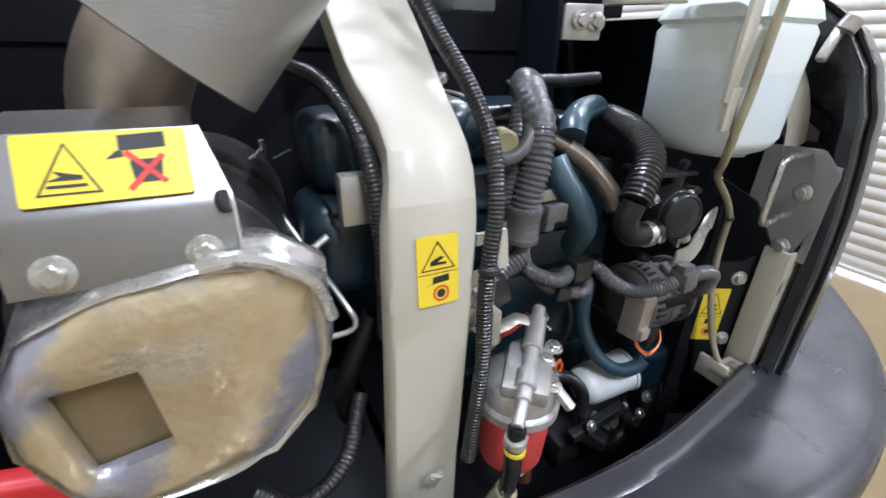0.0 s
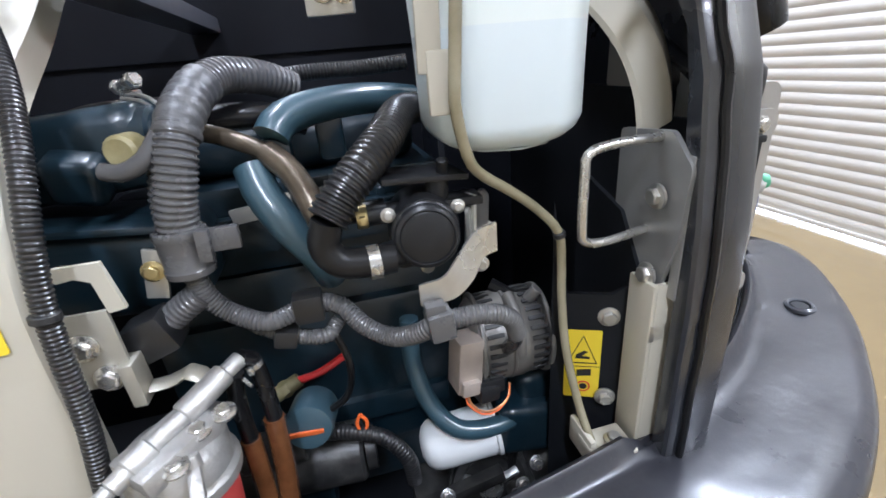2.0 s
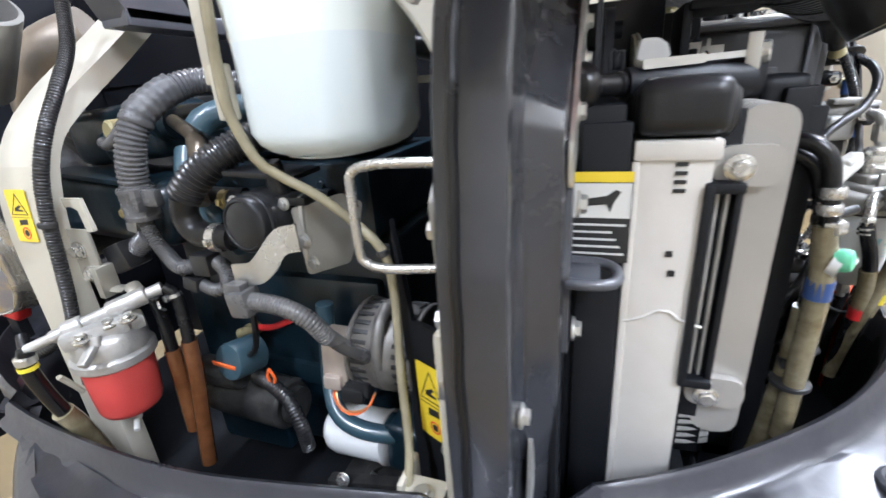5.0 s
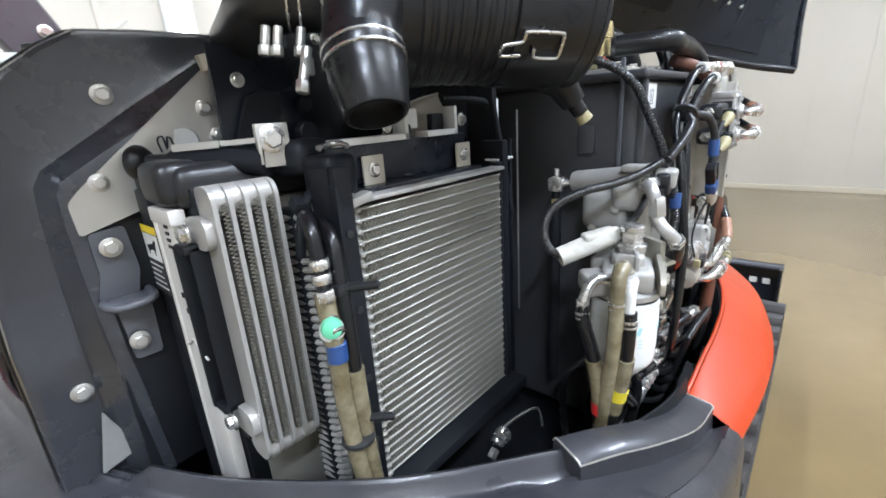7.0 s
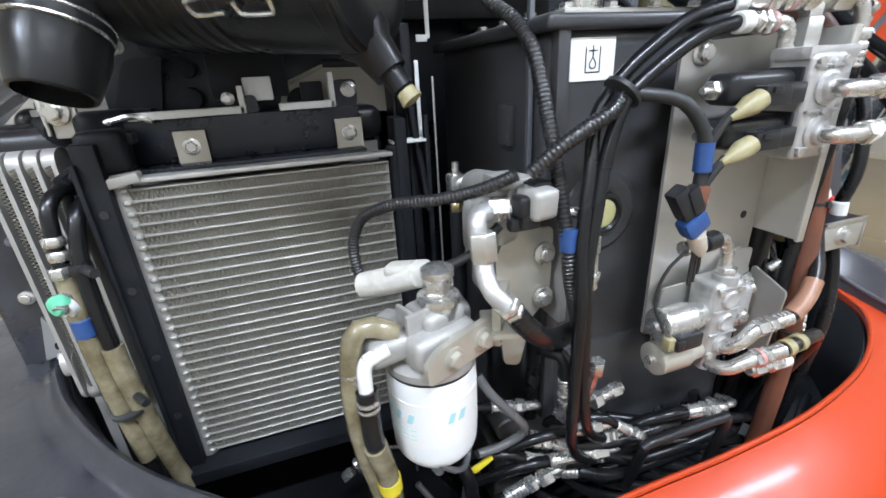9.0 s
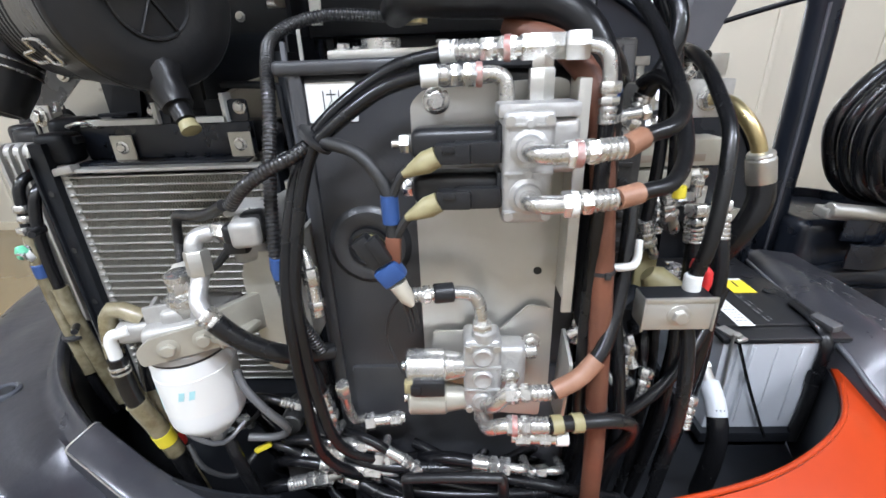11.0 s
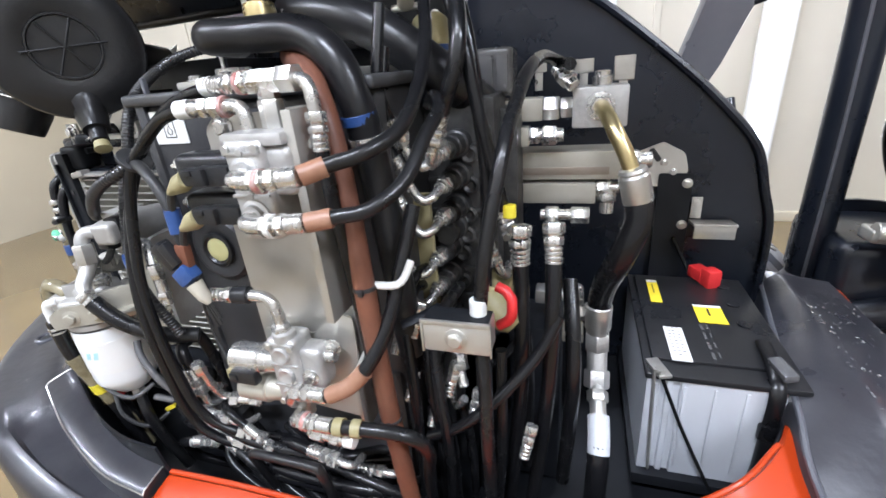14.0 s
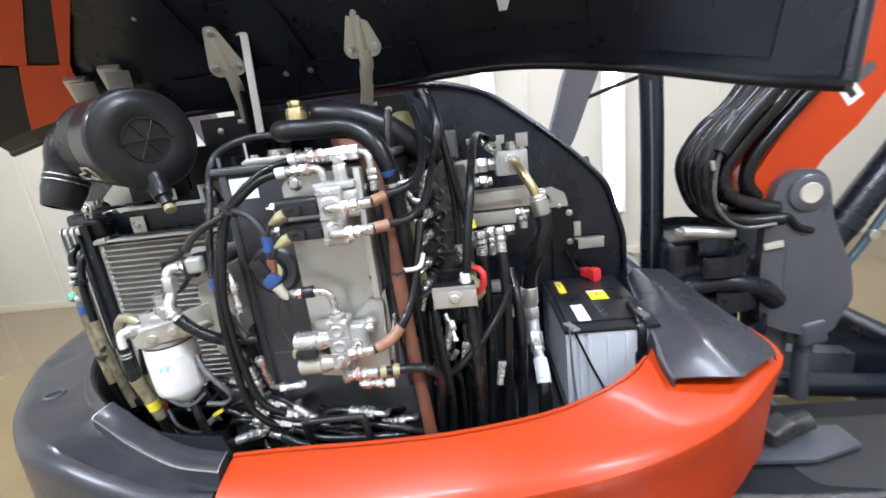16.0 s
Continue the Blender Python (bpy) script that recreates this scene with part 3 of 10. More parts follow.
def side_skirt():
    t = thing("side_cover", (.44, 1.5, .45), "glossy orange-red lower side cover beside the hydraulic bay", "side cover")
    top = [(.409, 1.026, .852), (.408, 1.15, .858), (.407, 1.3, .86), (.392, 1.48, .86), (.345, 1.67, .86), (.262, 1.82, .862), (.158, 1.911, .852), (.04, 1.97, .845), (-.14, 2.05, .84)]
    out = [(.488, 1.02, .815), (.503, 1.2, .806), (.503, 1.38, .804), (.477, 1.57, .80), (.415, 1.81, .795), (.30, 2.03, .792), (.135, 2.225, .80)]
    ra, rb = resample(top, 56), resample(out, 56)
    ra += resample([top[-1], (-.24, 2.06, .845), (-.33, 2.065, .85)], 14)[1:]
    rb += resample([out[-1], (.10, 2.248, .806), (.03, 2.25, .815), (-.14, 2.20, .84), (-.33, 2.185, .865)], 14)[1:]
    rows = []
    for p, q in zip(ra, rb):
        d = V((q.x - p.x, q.y - p.y)).normalized()
        fade = 1 - .8 * min(max((q.y - 1.35) / .5, 0), 1)
        w = lambda s, h: (q.x + d.x * (s * fade if s < 0 else s), q.y + d.y * (s * fade if s < 0 else s), h)
        rows.append([(p.x - d.x * .004, p.y - d.y * .004, .60), (p.x - d.x * .004, p.y - d.y * .004, p.z - .008), (p.x + d.x * .003, p.y + d.y * .003, p.z), tuple(p.lerp(q, .1) + V((0, 0, .003))), tuple(p.lerp(q, .3) + V((0, 0, .005))),
                     tuple(p.lerp(q, .6) + V((0, 0, .006))), tuple(p.lerp(q, .85) + V((0, 0, .005))), tuple(p.lerp(q, .95) + V((0, 0, .003))), tuple(q), w(.006, q.z - .006), w(.006, q.z - .016), w(-.010, q.z - .05), w(-.043, .70), w(-.08, .60), w(-.10, .54), w(-.11, .52), w(-.12, .52)])
    part("skin", loft(rows, closed=True), ORANGE, t, smooth=30)
    # the black liner inside the cover
    part("liner", loft([[(p.x - .006 * d.x, p.y - .006 * d.y, p.z - .012), (p.x - .010 * d.x, p.y - .010 * d.y, p.z - .05), (p.x - .012 * d.x, p.y - .012 * d.y, .61)] for p, d in ((p, V((q.x - p.x, q.y - p.y)).normalized()) for p, q in zip(ra[:57], rb[:57]))], thick=.003), BLACK, t)
    part("edge_bead", tube([(x - .002, y, z + .002) for x, y, z in top[:7]], .004, 8), ORANGE, t)
    part("slot", plate(rounded(rect(.030, .006), .003), (.505, 1.22, .765), (.12, 1, .1), (-.35, 0, 1), .004), INK, t)
    f = thing("floor_pan", (0, 1.2, .6), "black steel floor pan under the open bays", "floor pan")
    part("pan", plate([(-1.3, .56), (-1.0, .33), (-.7, .28), (-.35, .305), (-.1, .375), (.03, .445), (.19, .575), (.31, .725), (.37, .845), (.40, .96), (.402, 1.3), (.387, 1.48), (.34, 1.66), (.257, 1.81), (.154, 1.905), (-.32, 2.03), (-.32, .95), (-1.3, .95)], (0, 0, .63), (1, 0, 0), (0, 1, 0), .02), BLACK, f)
    part("rim", tube([(.36, 1.0, .64), (.36, 1.45, .64), (.22, 1.8, .64)], .008, 8), BLACK, f)
    c = thing("corner_cover", (-.1, 2.05, .75), "charcoal painted angular corner cover, scuffed and wet on top", "corner cover")
    sec = [[(-.33, 2.02, .78), (-.33, 2.03, .875), (-.33, 2.06, .90), (-.33, 2.16, .885)], [(-.15, 1.98, .78), (-.15, 1.99, .885), (-.15, 2.055, .907), (-.14, 2.175, .872)],
           [(.02, 1.945, .78), (.02, 1.955, .893), (.03, 2.04, .908), (.0, 2.195, .857)], [(.12, 1.93, .78), (.12, 1.943, .88), (.13, 2.045, .892), (.075, 2.21, .844)],
           [(.19, 1.922, .80), (.19, 1.93, .866), (.195, 2.05, .862), (.125, 2.212, .838)], [(.25, 1.93, .82), (.252, 1.928, .853), (.237, 2.08, .836), (.152, 2.20, .83)]]
    cols = [resample([s[k] for s in sec], 24) for k in range(4)]
    rows = []
    for a, b, m, e in zip(*cols):
        rows.append([tuple(a), tuple(a.lerp(b, .85)), tuple(b + V((0, .006, .002))), tuple(b.lerp(m, .4) + V((0, 0, .003))), tuple(b.lerp(m, .9)), tuple(m + V((0, .004, -.001))), tuple(m.lerp(e, .15)), tuple(m.lerp(e, .6)), tuple(e), tuple(e + V((.004, .004, -.012)))])
    part("skin", loft(rows, thick=.004), DECK, c, smooth=40)
    part("edge_bead", tube([tuple(p + V((0, .002, -.002))) for p in cols[1]], .005, 8), GREY, c)
    # drops of water standing on the cover
    rng = random.Random(7)
    drops = bmesh.new()
    for k in range(150):
        a = rng.uniform(4, 23)
        i = int(a)
        f = rng.random() ** 1.4
        p = cols[2][i].lerp(cols[2][i + 1], a - i).lerp(cols[3][i].lerp(cols[3][i + 1], a - i), f)
        r = rng.uniform(.0008, .0026)
        bmesh.ops.create_icosphere(drops, subdivisions=1, radius=1, matrix=Matrix.Translation(p + V((0, 0, .0012))) @ Matrix.Diagonal((r, r, r * .5, 1)))
    w = part("water_drops", drops, SIGHTW, c, "small clear drops of water")
    w["kind"] = "stuff"


def bulkhead():
    t = thing("bulkhead", (-.325, 1.4, .6), "black painted arched sheet-steel bulkhead beside the cab", "bulkhead")
    arch = [(2.02, .62), (2.022, .88), (2.018, 1.02), (1.997, 1.10), (1.967, 1.194), (1.9, 1.275), (1.8, 1.37), (1.64, 1.498), (1.55, 1.54), (1.44, 1.566), (1.2, 1.585), (.8, 1.59), (.78, .62)]
    part("sheet", plate(arch, (-.325, 0, 0), (0, 1, 0), (0, 0, 1), .012), NAVY, t)
    part("edge_flange", tube([(-.318, y, z) for y, z in arch[:-1]], .009, 8), NAVY, t)
    # latch plate with two bolts, and a folded strap with an end pocket
    part("latch_plate", plate(rounded([(-.05, -.045), (.04, -.045), (.055, -.01), (.045, .03), (.0, .055), (-.05, .035)], .008), (-.3175, 1.79, 1.155), (0, 1, 0), (0, 0, 1), .004), STEELPLATE, t)
    for y, z in ((1.795, 1.165), (1.815, 1.142)):
        part("bolt", bolt((-.3175, y, z), (1, 0, 0), .006), ZINC, t)
    part("latch_slot", plate(rounded(rect(.012, .034), .005), (-.3165, 1.775, 1.182), (0, .8, .6), (0, -.6, .8), .002), INK, t)
    part("strap", plate(rounded([(-.035, -.22), (.035, -.22), (.035, .04), (-.035, .04)], .006), (-.314, 1.822, 1.10), (0, 1, 0), (0, 0, 1), .006), BLACK, t)
    for z in (1.118, 1.02):
        part("bolt", bolt((-.314, 1.846, z), (1, 0, 0), .0075), ZINC, t)
    part("pocket", join(rbox((-.285, 1.90, 1.035), (.055, .085, .006), (0, -8, 0), .002), rbox((-.262, 1.90, 1.022), (.006, .08, .03), None, .002), rbox((-.312, 1.87, 1.062), (.004, .022, .05), None, .002)), STEELPLATE, t, "bare folded steel pocket")
    part("bolt", bolt((-.309, 1.87, 1.075), (1, 0, 0), .005), ZINC, t)


def engine_enclosure():
    t = thing("engine_firewall", (-.6, .9, .6), "black sheet-steel firewall behind the engine", "firewall")
    part("back_sheet", box(-1.45, -.13, .93, .94, .6, 1.62), BAYBLACK, t)
    part("upper_sheet", plate([(-1.45, -.10), (-.33, -.10), (-.33, .14), (-1.45, .14)], (0, .925, 1.49), (1, 0, 0), (0, .04, 1), .006), BAYBLACK, t)
    part("left_sheet", box(-1.46, -1.45, .33, .94, .6, 1.62), BAYBLACK, t)
    # bare scratches in the paint
    for x, z, w in ((-.70, 1.492, .05), (-.61, 1.488, .075), (-.54, 1.487, .03)):
        part("scratch", rbox((x, .9205, z), (w, .001, .0022), (0, -2, 0), .0004, 1), ZINC, t)


def rear_post():
    t = thing("frame_post", (-.82, .36, .9), "cream painted bent steel post with a yellow warning label", "post")
    # front face along the bend: upright below, leaning in above
    prof = [(.337, .62), (.337, .87), (.337, 1.04), (.337, 1.15), (.3395, 1.20), (.3445, 1.24), (.353, 1.272), (.365, 1.30), (.382, 1.324), (.405, 1.346), (.44, 1.374), (.506, 1.425), (.625, 1.52), (.70, 1.58)]
    xs = [(-.877, -.791), (-.872, -.788), (-.868, -.783), (-.866, -.779), (-.865, -.777), (-.862, -.773), (-.858, -.771), (-.852, -.770), (-.851, -.772), (-.855, -.774), (-.862, -.773), (-.863, -.769), (-.866, -.77), (-.868, -.77)]
    rows = []
    left = spline([(x[0], y, z) for x, (y, z) in zip(xs, prof)], .025)
    right = spline([(x[1], y, z) for x, (y, z) in zip(xs, prof)], .025)
    n = 60
    for i in range(n + 1):
        l, r = left[round(i * (len(left) - 1) / n)], right[round(i * (len(right) - 1) / n)]
        up = V((0, .028, .0)).lerp(V((0, .018, -.023)), min(max((l.z - 1.25) / .09, 0), 1))
        e = V((1, 0, 0))
        rows.append([tuple(l + up), tuple(l + V((0, .004, 0))), tuple(l + e * .004), tuple(r - e * .004), tuple(r + V((0, .004, 0))), tuple(r + up)])
    part("channel", loft(rows, thick=.005), CREAM, t, smooth=45)
    label_pair(t, (-.8178, .3388, 1.206), (1, 0, 0), (0, .09, .996), .042, .070)
    part("pull_hook", tube([(-.835, .325, .935), (-.835, .31, .965), (-.826, .308, .968), (-.826, .325, .93)], .004, 8), CREAM, t)


def label_pair(t, c, u, v, w, h):
    """A tall yellow warning label: a triangle over a hand-in-belt sign."""
    u, v = V(u).normalized(), V(v).normalized()
    n = u.cross(v)
    lab = part("warning_label", plate(rounded(rect(w, h), .003), V(c) + n * .0006, u, v, .001, 0), YELLOW, t, "yellow warning label with black pictograms")
    tri = [(-.42 * w, .02 * h), (.42 * w, .02 * h), (0, .43 * h)]
    print_poly("warning_triangle", ring_poly(tri, .055 * w), V(c) + n * .0006, u, v, INK, lab)
    print_poly("pictogram", [(-.2 * w, .09 * h), (.2 * w, .09 * h), (.2 * w, .12 * h), (-.02 * w, .13 * h), (.15 * w, .19 * h), (.05 * w, .21 * h), (-.18 * w, .15 * h)], V(c) + n * .0006, u, v, INK, lab)
    print_poly("divider", [(-.5 * w, -.03 * h), (.5 * w, -.03 * h), (.5 * w, -.022 * h), (-.5 * w, -.022 * h)], V(c) + n * .0006, u, v, INK, lab)
    print_poly("pictogram", [(-.14 * w, -.18 * h), (-.14 * w, -.08 * h), (.26 * w, -.06 * h), (.26 * w, -.16 * h), (-.02 * w, -.17 * h), (-.28 * w, -.2 * h)], V(c) + n * .0006, u, v, INK, lab)
    print_poly("prohibition_ring", ring_poly(circle(.20 * w, 20, (.06 * w, -.33 * h)), .045 * w), V(c) + n * .0006, u, v, REDINK, lab)
    print_poly("pictogram", circle(.11 * w, 10, (.06 * w, -.33 * h)), V(c) + n * .0006, u, v, INK, lab)


def corner_panel():
    """The stamped panel between the engine bay and the radiator."""
    t = thing("radiator_surround", (-.17, .4, .9), "dark charcoal stamped steel surround with zinc bolts beside the radiator", "surround")
    # stations up the panel: y, z of the outer rim, of the edge of the flat face, and of the foot of its step
    stations = [((.279, .88), (.346, .88), (.378, .88)), ((.279, 1.0), (.340, 1.0), (.370, 1.0)), ((.279, 1.10), (.340, 1.10), (.366, 1.085)), ((.2835, 1.19), (.341, 1.19), (.362, 1.18)),
                ((.292, 1.26), (.343, 1.26), (.361, 1.25)), ((.302, 1.325), (.346, 1.297), (.362, 1.285)), ((.323, 1.382), (.357, 1.316), (.368, 1.301)), ((.353, 1.424), (.382, 1.332), (.390, 1.315)),
                ((.391, 1.452), (.418, 1.355), (.42, 1.333)), ((.428, 1.472), (.453, 1.378), (.455, 1.352)), ((.50, 1.477), (.515, 1.416), (.515, 1.388)), ((.585, 1.478), (.585, 1.459), (.585, 1.430))]
    rows, rim = [], []
    for k in range((len(stations) - 1) * 6 + 1):
        j = min(k // 6, len(stations) - 2)
        f = (k - 6 * j) / 6
        o, s, i = (V(stations[j][c]).lerp(V(stations[j + 1][c]), f) for c in range(3))
        run, drop = (s - o).normalized(), (i - s).normalized()
        on_face = lambda d, x: (x, *(o + run * d))
        on_step = lambda d, x: (x, *(s + drop * d))
        at_foot = lambda d, x: (x, *(i + drop * d))
        w = (s - o).length
        rows.append([on_face(.022, -.216), on_face(.005, -.2165), on_face(.001, -.214), on_face(.0, -.210), on_face(.0, -.200), on_face(-.0025, -.196), on_face(-.003, -.193), on_face(-.003, -.166), on_face(-.001, -.1605), on_face(.004, -.1585), on_face(.010, -.1595), on_face(w * .5, -.160),
                     on_face(w - .007, -.1595), on_step(-.001, -.1575), on_step(.0025, -.152), at_foot(-.006, -.136), at_foot(-.002, -.1285), at_foot(.004, -.127), at_foot(.016, -.1265), at_foot(.018, -.132)])
        rim.append(on_face(-.003, -.1985 + .001 * math.sin(k * .9)))
    part("stamped_skin", loft(rows, thick=.002), SURROUND, t, smooth=32)
    part("edge_seal", tube(rim[::3], .0042, 8, .01), RUBBER, t, "black rubber edge seal")
    for (x, y, z) in ((-.1575, .436, 1.400), (-.1175, .393, 1.220), (-.1175, .394, 1.092), (-.1575, .325, 1.034)):
        part("bolt", bolt((x, y, z), (1, 0, 0), .0085), ZINC, t)
    part("foot_gusset", plate(rounded([(.336, 1.0), (.364, .925), (.316, .912)], .004), (-.1485, 0, 0), (0, 1, 0), (0, 0, 1), .004), GREYSTEEL, t, "bare steel gusset at the foot")
    part("inner_strip", box(-.136, -.1275, .366, .448, .88, 1.27, .004), BLACK, t)
    # striker loop on the outer side, latch handle bracket on the engine side
    k = part("striker", plate(rounded([(-.022, .075), (.016, .078), (.020, .02), (.012, -.01), (.022, -.03), (.02, -.10), (-.012, -.10), (-.016, -.03), (-.03, -.008), (-.022, .02)], .006), (-.1215, .397, 1.165), (0, 1, 0), (0, 0, 1), .007, .002), GREY, t, "cast steel hood striker")
    part("striker_hook", join(tube([(-.123, .372, 1.152), (-.108, .368, 1.153), (-.088, .374, 1.152), (-.080, .388, 1.152), (-.082, .408, 1.153), (-.095, .418, 1.154), (-.123, .420, 1.155)], .0055, 10, .005), rbox((-.11, .394, 1.152), (.03, .045, .006), None, .002)), GREY, k)
    b = part("latch_bracket", plate(rounded([(-.05, -.085), (.03, -.085), (.05, -.02), (.055, .055), (.025, .085), (-.05, .08)], .006), (-.2215, .352, 1.19), (0, -.9, 0), (0, 0, 1), .006), GREYSTEEL, t)
    part("bracket_flange", rbox((-.215, .305, 1.18), (.006, .012, .15), None, .002), GREYSTEEL, b)
    part("grab_handle", tube([(-.222, .340, 1.268), (-.28, .336, 1.268), (-.305, .333, 1.262), (-.308, .332, 1.245), (-.308, .332, 1.192), (-.304, .333, 1.176), (-.28, .336, 1.170), (-.222, .348, 1.170)], .0048, 12, .006), CHROME, t, "bright bent steel handle")
    for z, y in ((1.212, .330), (1.125, .331)):
        part("bolt", bolt((-.2275, y, z), (-1, 0, 0), .009), ZINC, t)
    part("channel_leg", join(box(-.229, -.19, .31, .317, .84, 1.12, .003), box(-.234, -.227, .31, .35, .84, 1.12, .003)), CREAM, t)
    part("leg_foot", join(rbox((-.268, .315, .905), (.055, .045, .012), None, .003), rbox((-.29, .335, .90), (.008, .05, .04), None, .003)), CREAM, t)
    for x, z in ((-.262, .915),):
        part("bolt", bolt((x, .312, z), (0, 0, 1), .008), ZINC, t)
    part("tab", rbox((-.205, .312, 1.06), (.055, .004, .022), None, .001), ZINC, t)
    # inner black sheet with two bolts and a yellow label
    part("inner_sheet", plate([(-.048, -.30), (.05, -.30), (.05, .055), (.02, .035), (-.030, .035), (-.048, .15)], (-.262, .372, 1.05), (.9, -.43, 0), (0, 0, 1), .006), BLACK, t)
    part("inner_web", plate([(-.09, -.30), (.045, -.30), (.045, .06), (.0, .13), (-.09, .16)], (-.226, .385, 1.05), (0, -1, 0), (0, 0, 1), .006), BLACK, t)
    for z, y in ((1.055, .361), (.936, .356)):
        part("bolt", bolt((-.245, y + .003, z), (-.43, -.9, 0), .009), ZINC, t)
    label_pair(t, (-.270, .3758, .982), (.9, -.43, 0), (0, 0, 1), .044, .105)


def cab_bracket():
    t = thing("radiator_bracket", (-.12, .48, 1.23), "pale zinc triangular bracket with a black rubber grommet", "bracket")
    part("sheet", plate(rounded([(.368, 1.238), (.366, 1.278), (.38, 1.292), (.548, 1.43), (.575, 1.432), (.578, 1.30), (.45, 1.262)], .006), (-.121, 0, 0), (0, 1, 0), (0, 0, 1), .004), STEELPLATE, t)
    part("top_fold", rbox((-.116, .562, 1.44), (.014, .04, .02), (15, 0, 0), .002), CREAM, t)
    for y, z in ((.401, 1.298), (.538, 1.379), (.55, 1.343)):
        part("bolt", bolt((-.121, y, z), (1, 0, 0), .0075), ZINC, t)
    part("grommet", lathe((-.125, .444, 1.316), (.75, .66, 0), [(-.006, .012), (-.002, .020), (.004, .0225), (.010, .0215), (.016, .016), (.018, .010)], 24), RUBBER, t, "black rubber grommet")
    part("rod", join(tube([(-.118, .450, 1.316), (-.10, .465, 1.3155), (-.082, .480, 1.315)], .0098, 14), lathe((-.090, .473, 1.3155), (.75, .62, 0), [(0, .0100), (.001, .0115), (.006, .0115), (.007, .0100), (.010, .0100), (.011, .0115), (.016, .0115), (.017, .010)], 16)), PLASTIC, t)
    part("wire_spring", tube([(-.096, .468, 1.327), (-.097, .466, 1.342), (-.093, .471, 1.346), (-.091, .473, 1.330), (-.089, .475, 1.345), (-.086, .478, 1.342), (-.085, .479, 1.327)], .0012, 6, .004), BLACK, t)
    part("cross_tube", tube([(-.083, .479, 1.314), (-.05, .494, 1.313), (-.01, .515, 1.312), (.032, .538, 1.310)], .0165, 18), BLACK, t)
    part("tie_strip", plate(rounded([(0, -.004), (.066, -.004), (.066, .0045), (0, .0045)], .003), (-.068, .470, 1.331), (.86, .50, .03), (-.03, 0, 1), .012, .001), STEELPLATE, t, "zinc tie strip")
    part("thin_strip", plate(rect(.070, .006), (.004, .516, 1.334), (.86, .50, .03), (-.03, 0, 1), .014, .001), ZINC, t)
    part("latch_tab", plate(rounded([(-.016, -.002), (.020, -.002), (.016, .010), (.005, .016), (-.011, .016)], .004), (-.060, .484, 1.338), (.86, .50, .03), (-.03, 0, 1), .004, .001), GREYSTEEL, t)


def hood():
    t = thing("engine_hood", (.1, 1.1, 1.5), "open hood, orange-red outside and black inside, raised over the bays", "hood")
    edge = [(-.30, .02, 1.52), (-.24, .3, 1.556), (-.205, .7, 1.560), (-.20, 1.0, 1.563), (-.185, 1.36, 1.566), (-.06, 1.66, 1.555), (.10, 1.87, 1.505), (.30, 2.02, 1.44), (.42, 2.08, 1.412)]
    far = [(.40, -.25, 2.02), (.52, .2, 2.06), (.56, .7, 2.08), (.58, 1.0, 2.08), (.58, 1.36, 2.07), (.57, 1.7, 2.04), (.55, 1.95, 1.99), (.53, 2.1, 1.93), (.50, 2.16, 1.86)]
    n = 60
    e, f = resample(edge, n), resample(far, n)

    def on(k, s, drop=0.0):
        """A place on the inside: k along from the rear (0) to the front (1), s up from the seal."""
        a = k * n
        i = min(int(a), n - 1)
        p, q = e[i].lerp(e[i + 1], a - i), f[i].lerp(f[i + 1], a - i)
        b = math.sin(math.pi * s) * .07
        return p.lerp(q, s) + V((-.5 * b, .02 * b, b)) + V((.62, 0, -.78)) * drop

    grid = lambda drop: [[tuple(on(k / n, j / 10, drop)) for j in range(11)] for k in range(n + 1)]
    part("inner_skin", loft(grid(0), thick=.003), NAVY, t, smooth=50)
    part("outer_skin", loft(grid(-.014), thick=.003), ORANGE, t, smooth=50)
    part("edge_seal", tube(edge, .011, 10), RUBBER, t)
    part("front_edge", tube([on(1, s / 6, -.005) for s in range(7)], .011, 8), NAVY, t)

    def panel(name, k0, k1, s0, s1, d, mat, label=""):
        rows = [[tuple(on(k0 + (k1 - k0) * a / 6, s0 + (s1 - s0) * b / 5, d)) for b in range(6)] for a in range(7)]
        return part(name, loft(rows, thick=.006), mat, t, label)
    # the orange-red rear frame with its dark openings
    def quad(name, corners, d, mat, label=""):
        """A sheet on the inside between four places (k, s)."""
        a, b, c, e4 = [V((k, s, 0)) for k, s in corners]
        rows = []
        for i in range(7):
            p, q = a.lerp(e4, i / 6), b.lerp(c, i / 6)
            rows.append([tuple(on(p.lerp(q, j / 5).x, p.lerp(q, j / 5).y, d)) for j in range(6)])
        return part(name, loft(rows, thick=.006), mat, t, label)
    note = "orange-red painted rear frame of the hood"
    quad("rear_frame", ((.092, .055), (.198, .070), (.245, .217), (.190, .242)), .016, ORANGE, note)
    quad("rear_frame", ((.230, .212), (.245, .217), (.375, .47), (.350, .47)), .014, ORANGE, note)
    quad("rear_frame", ((.060, .34), (.198, .236), (.330, .48), (.20, .56)), .013, ORANGE, note)
    quad("rear_grille", ((.195, .245), (.236, .212), (.360, .47), (.322, .48)), .009, BLACK)
    quad("rear_grille", ((.0, .05), (.096, .055), (.182, .235), (.03, .33)), .009, BLACK)
    panel("stiffener", .33, .62, .02, .12, .012, NAVY)
    panel("stiffener", .31, .40, .13, .42, .010, NAVY)
    panel("stiffener", .455, .50, .08, .5, .014, NAVY)
    panel("stiffener", .42, .60, .26, .30, .012, NAVY)
    panel("front_panel", .62, .95, .05, .45, .004, NAVY)
    panel("front_panel", .66, .80, .12, .45, .010, BLACK)
    for k in (.463, .492):
        part("bolt", bolt(on(k, .095, .016), (.62, 0, -.78), .008), ZINC, t)
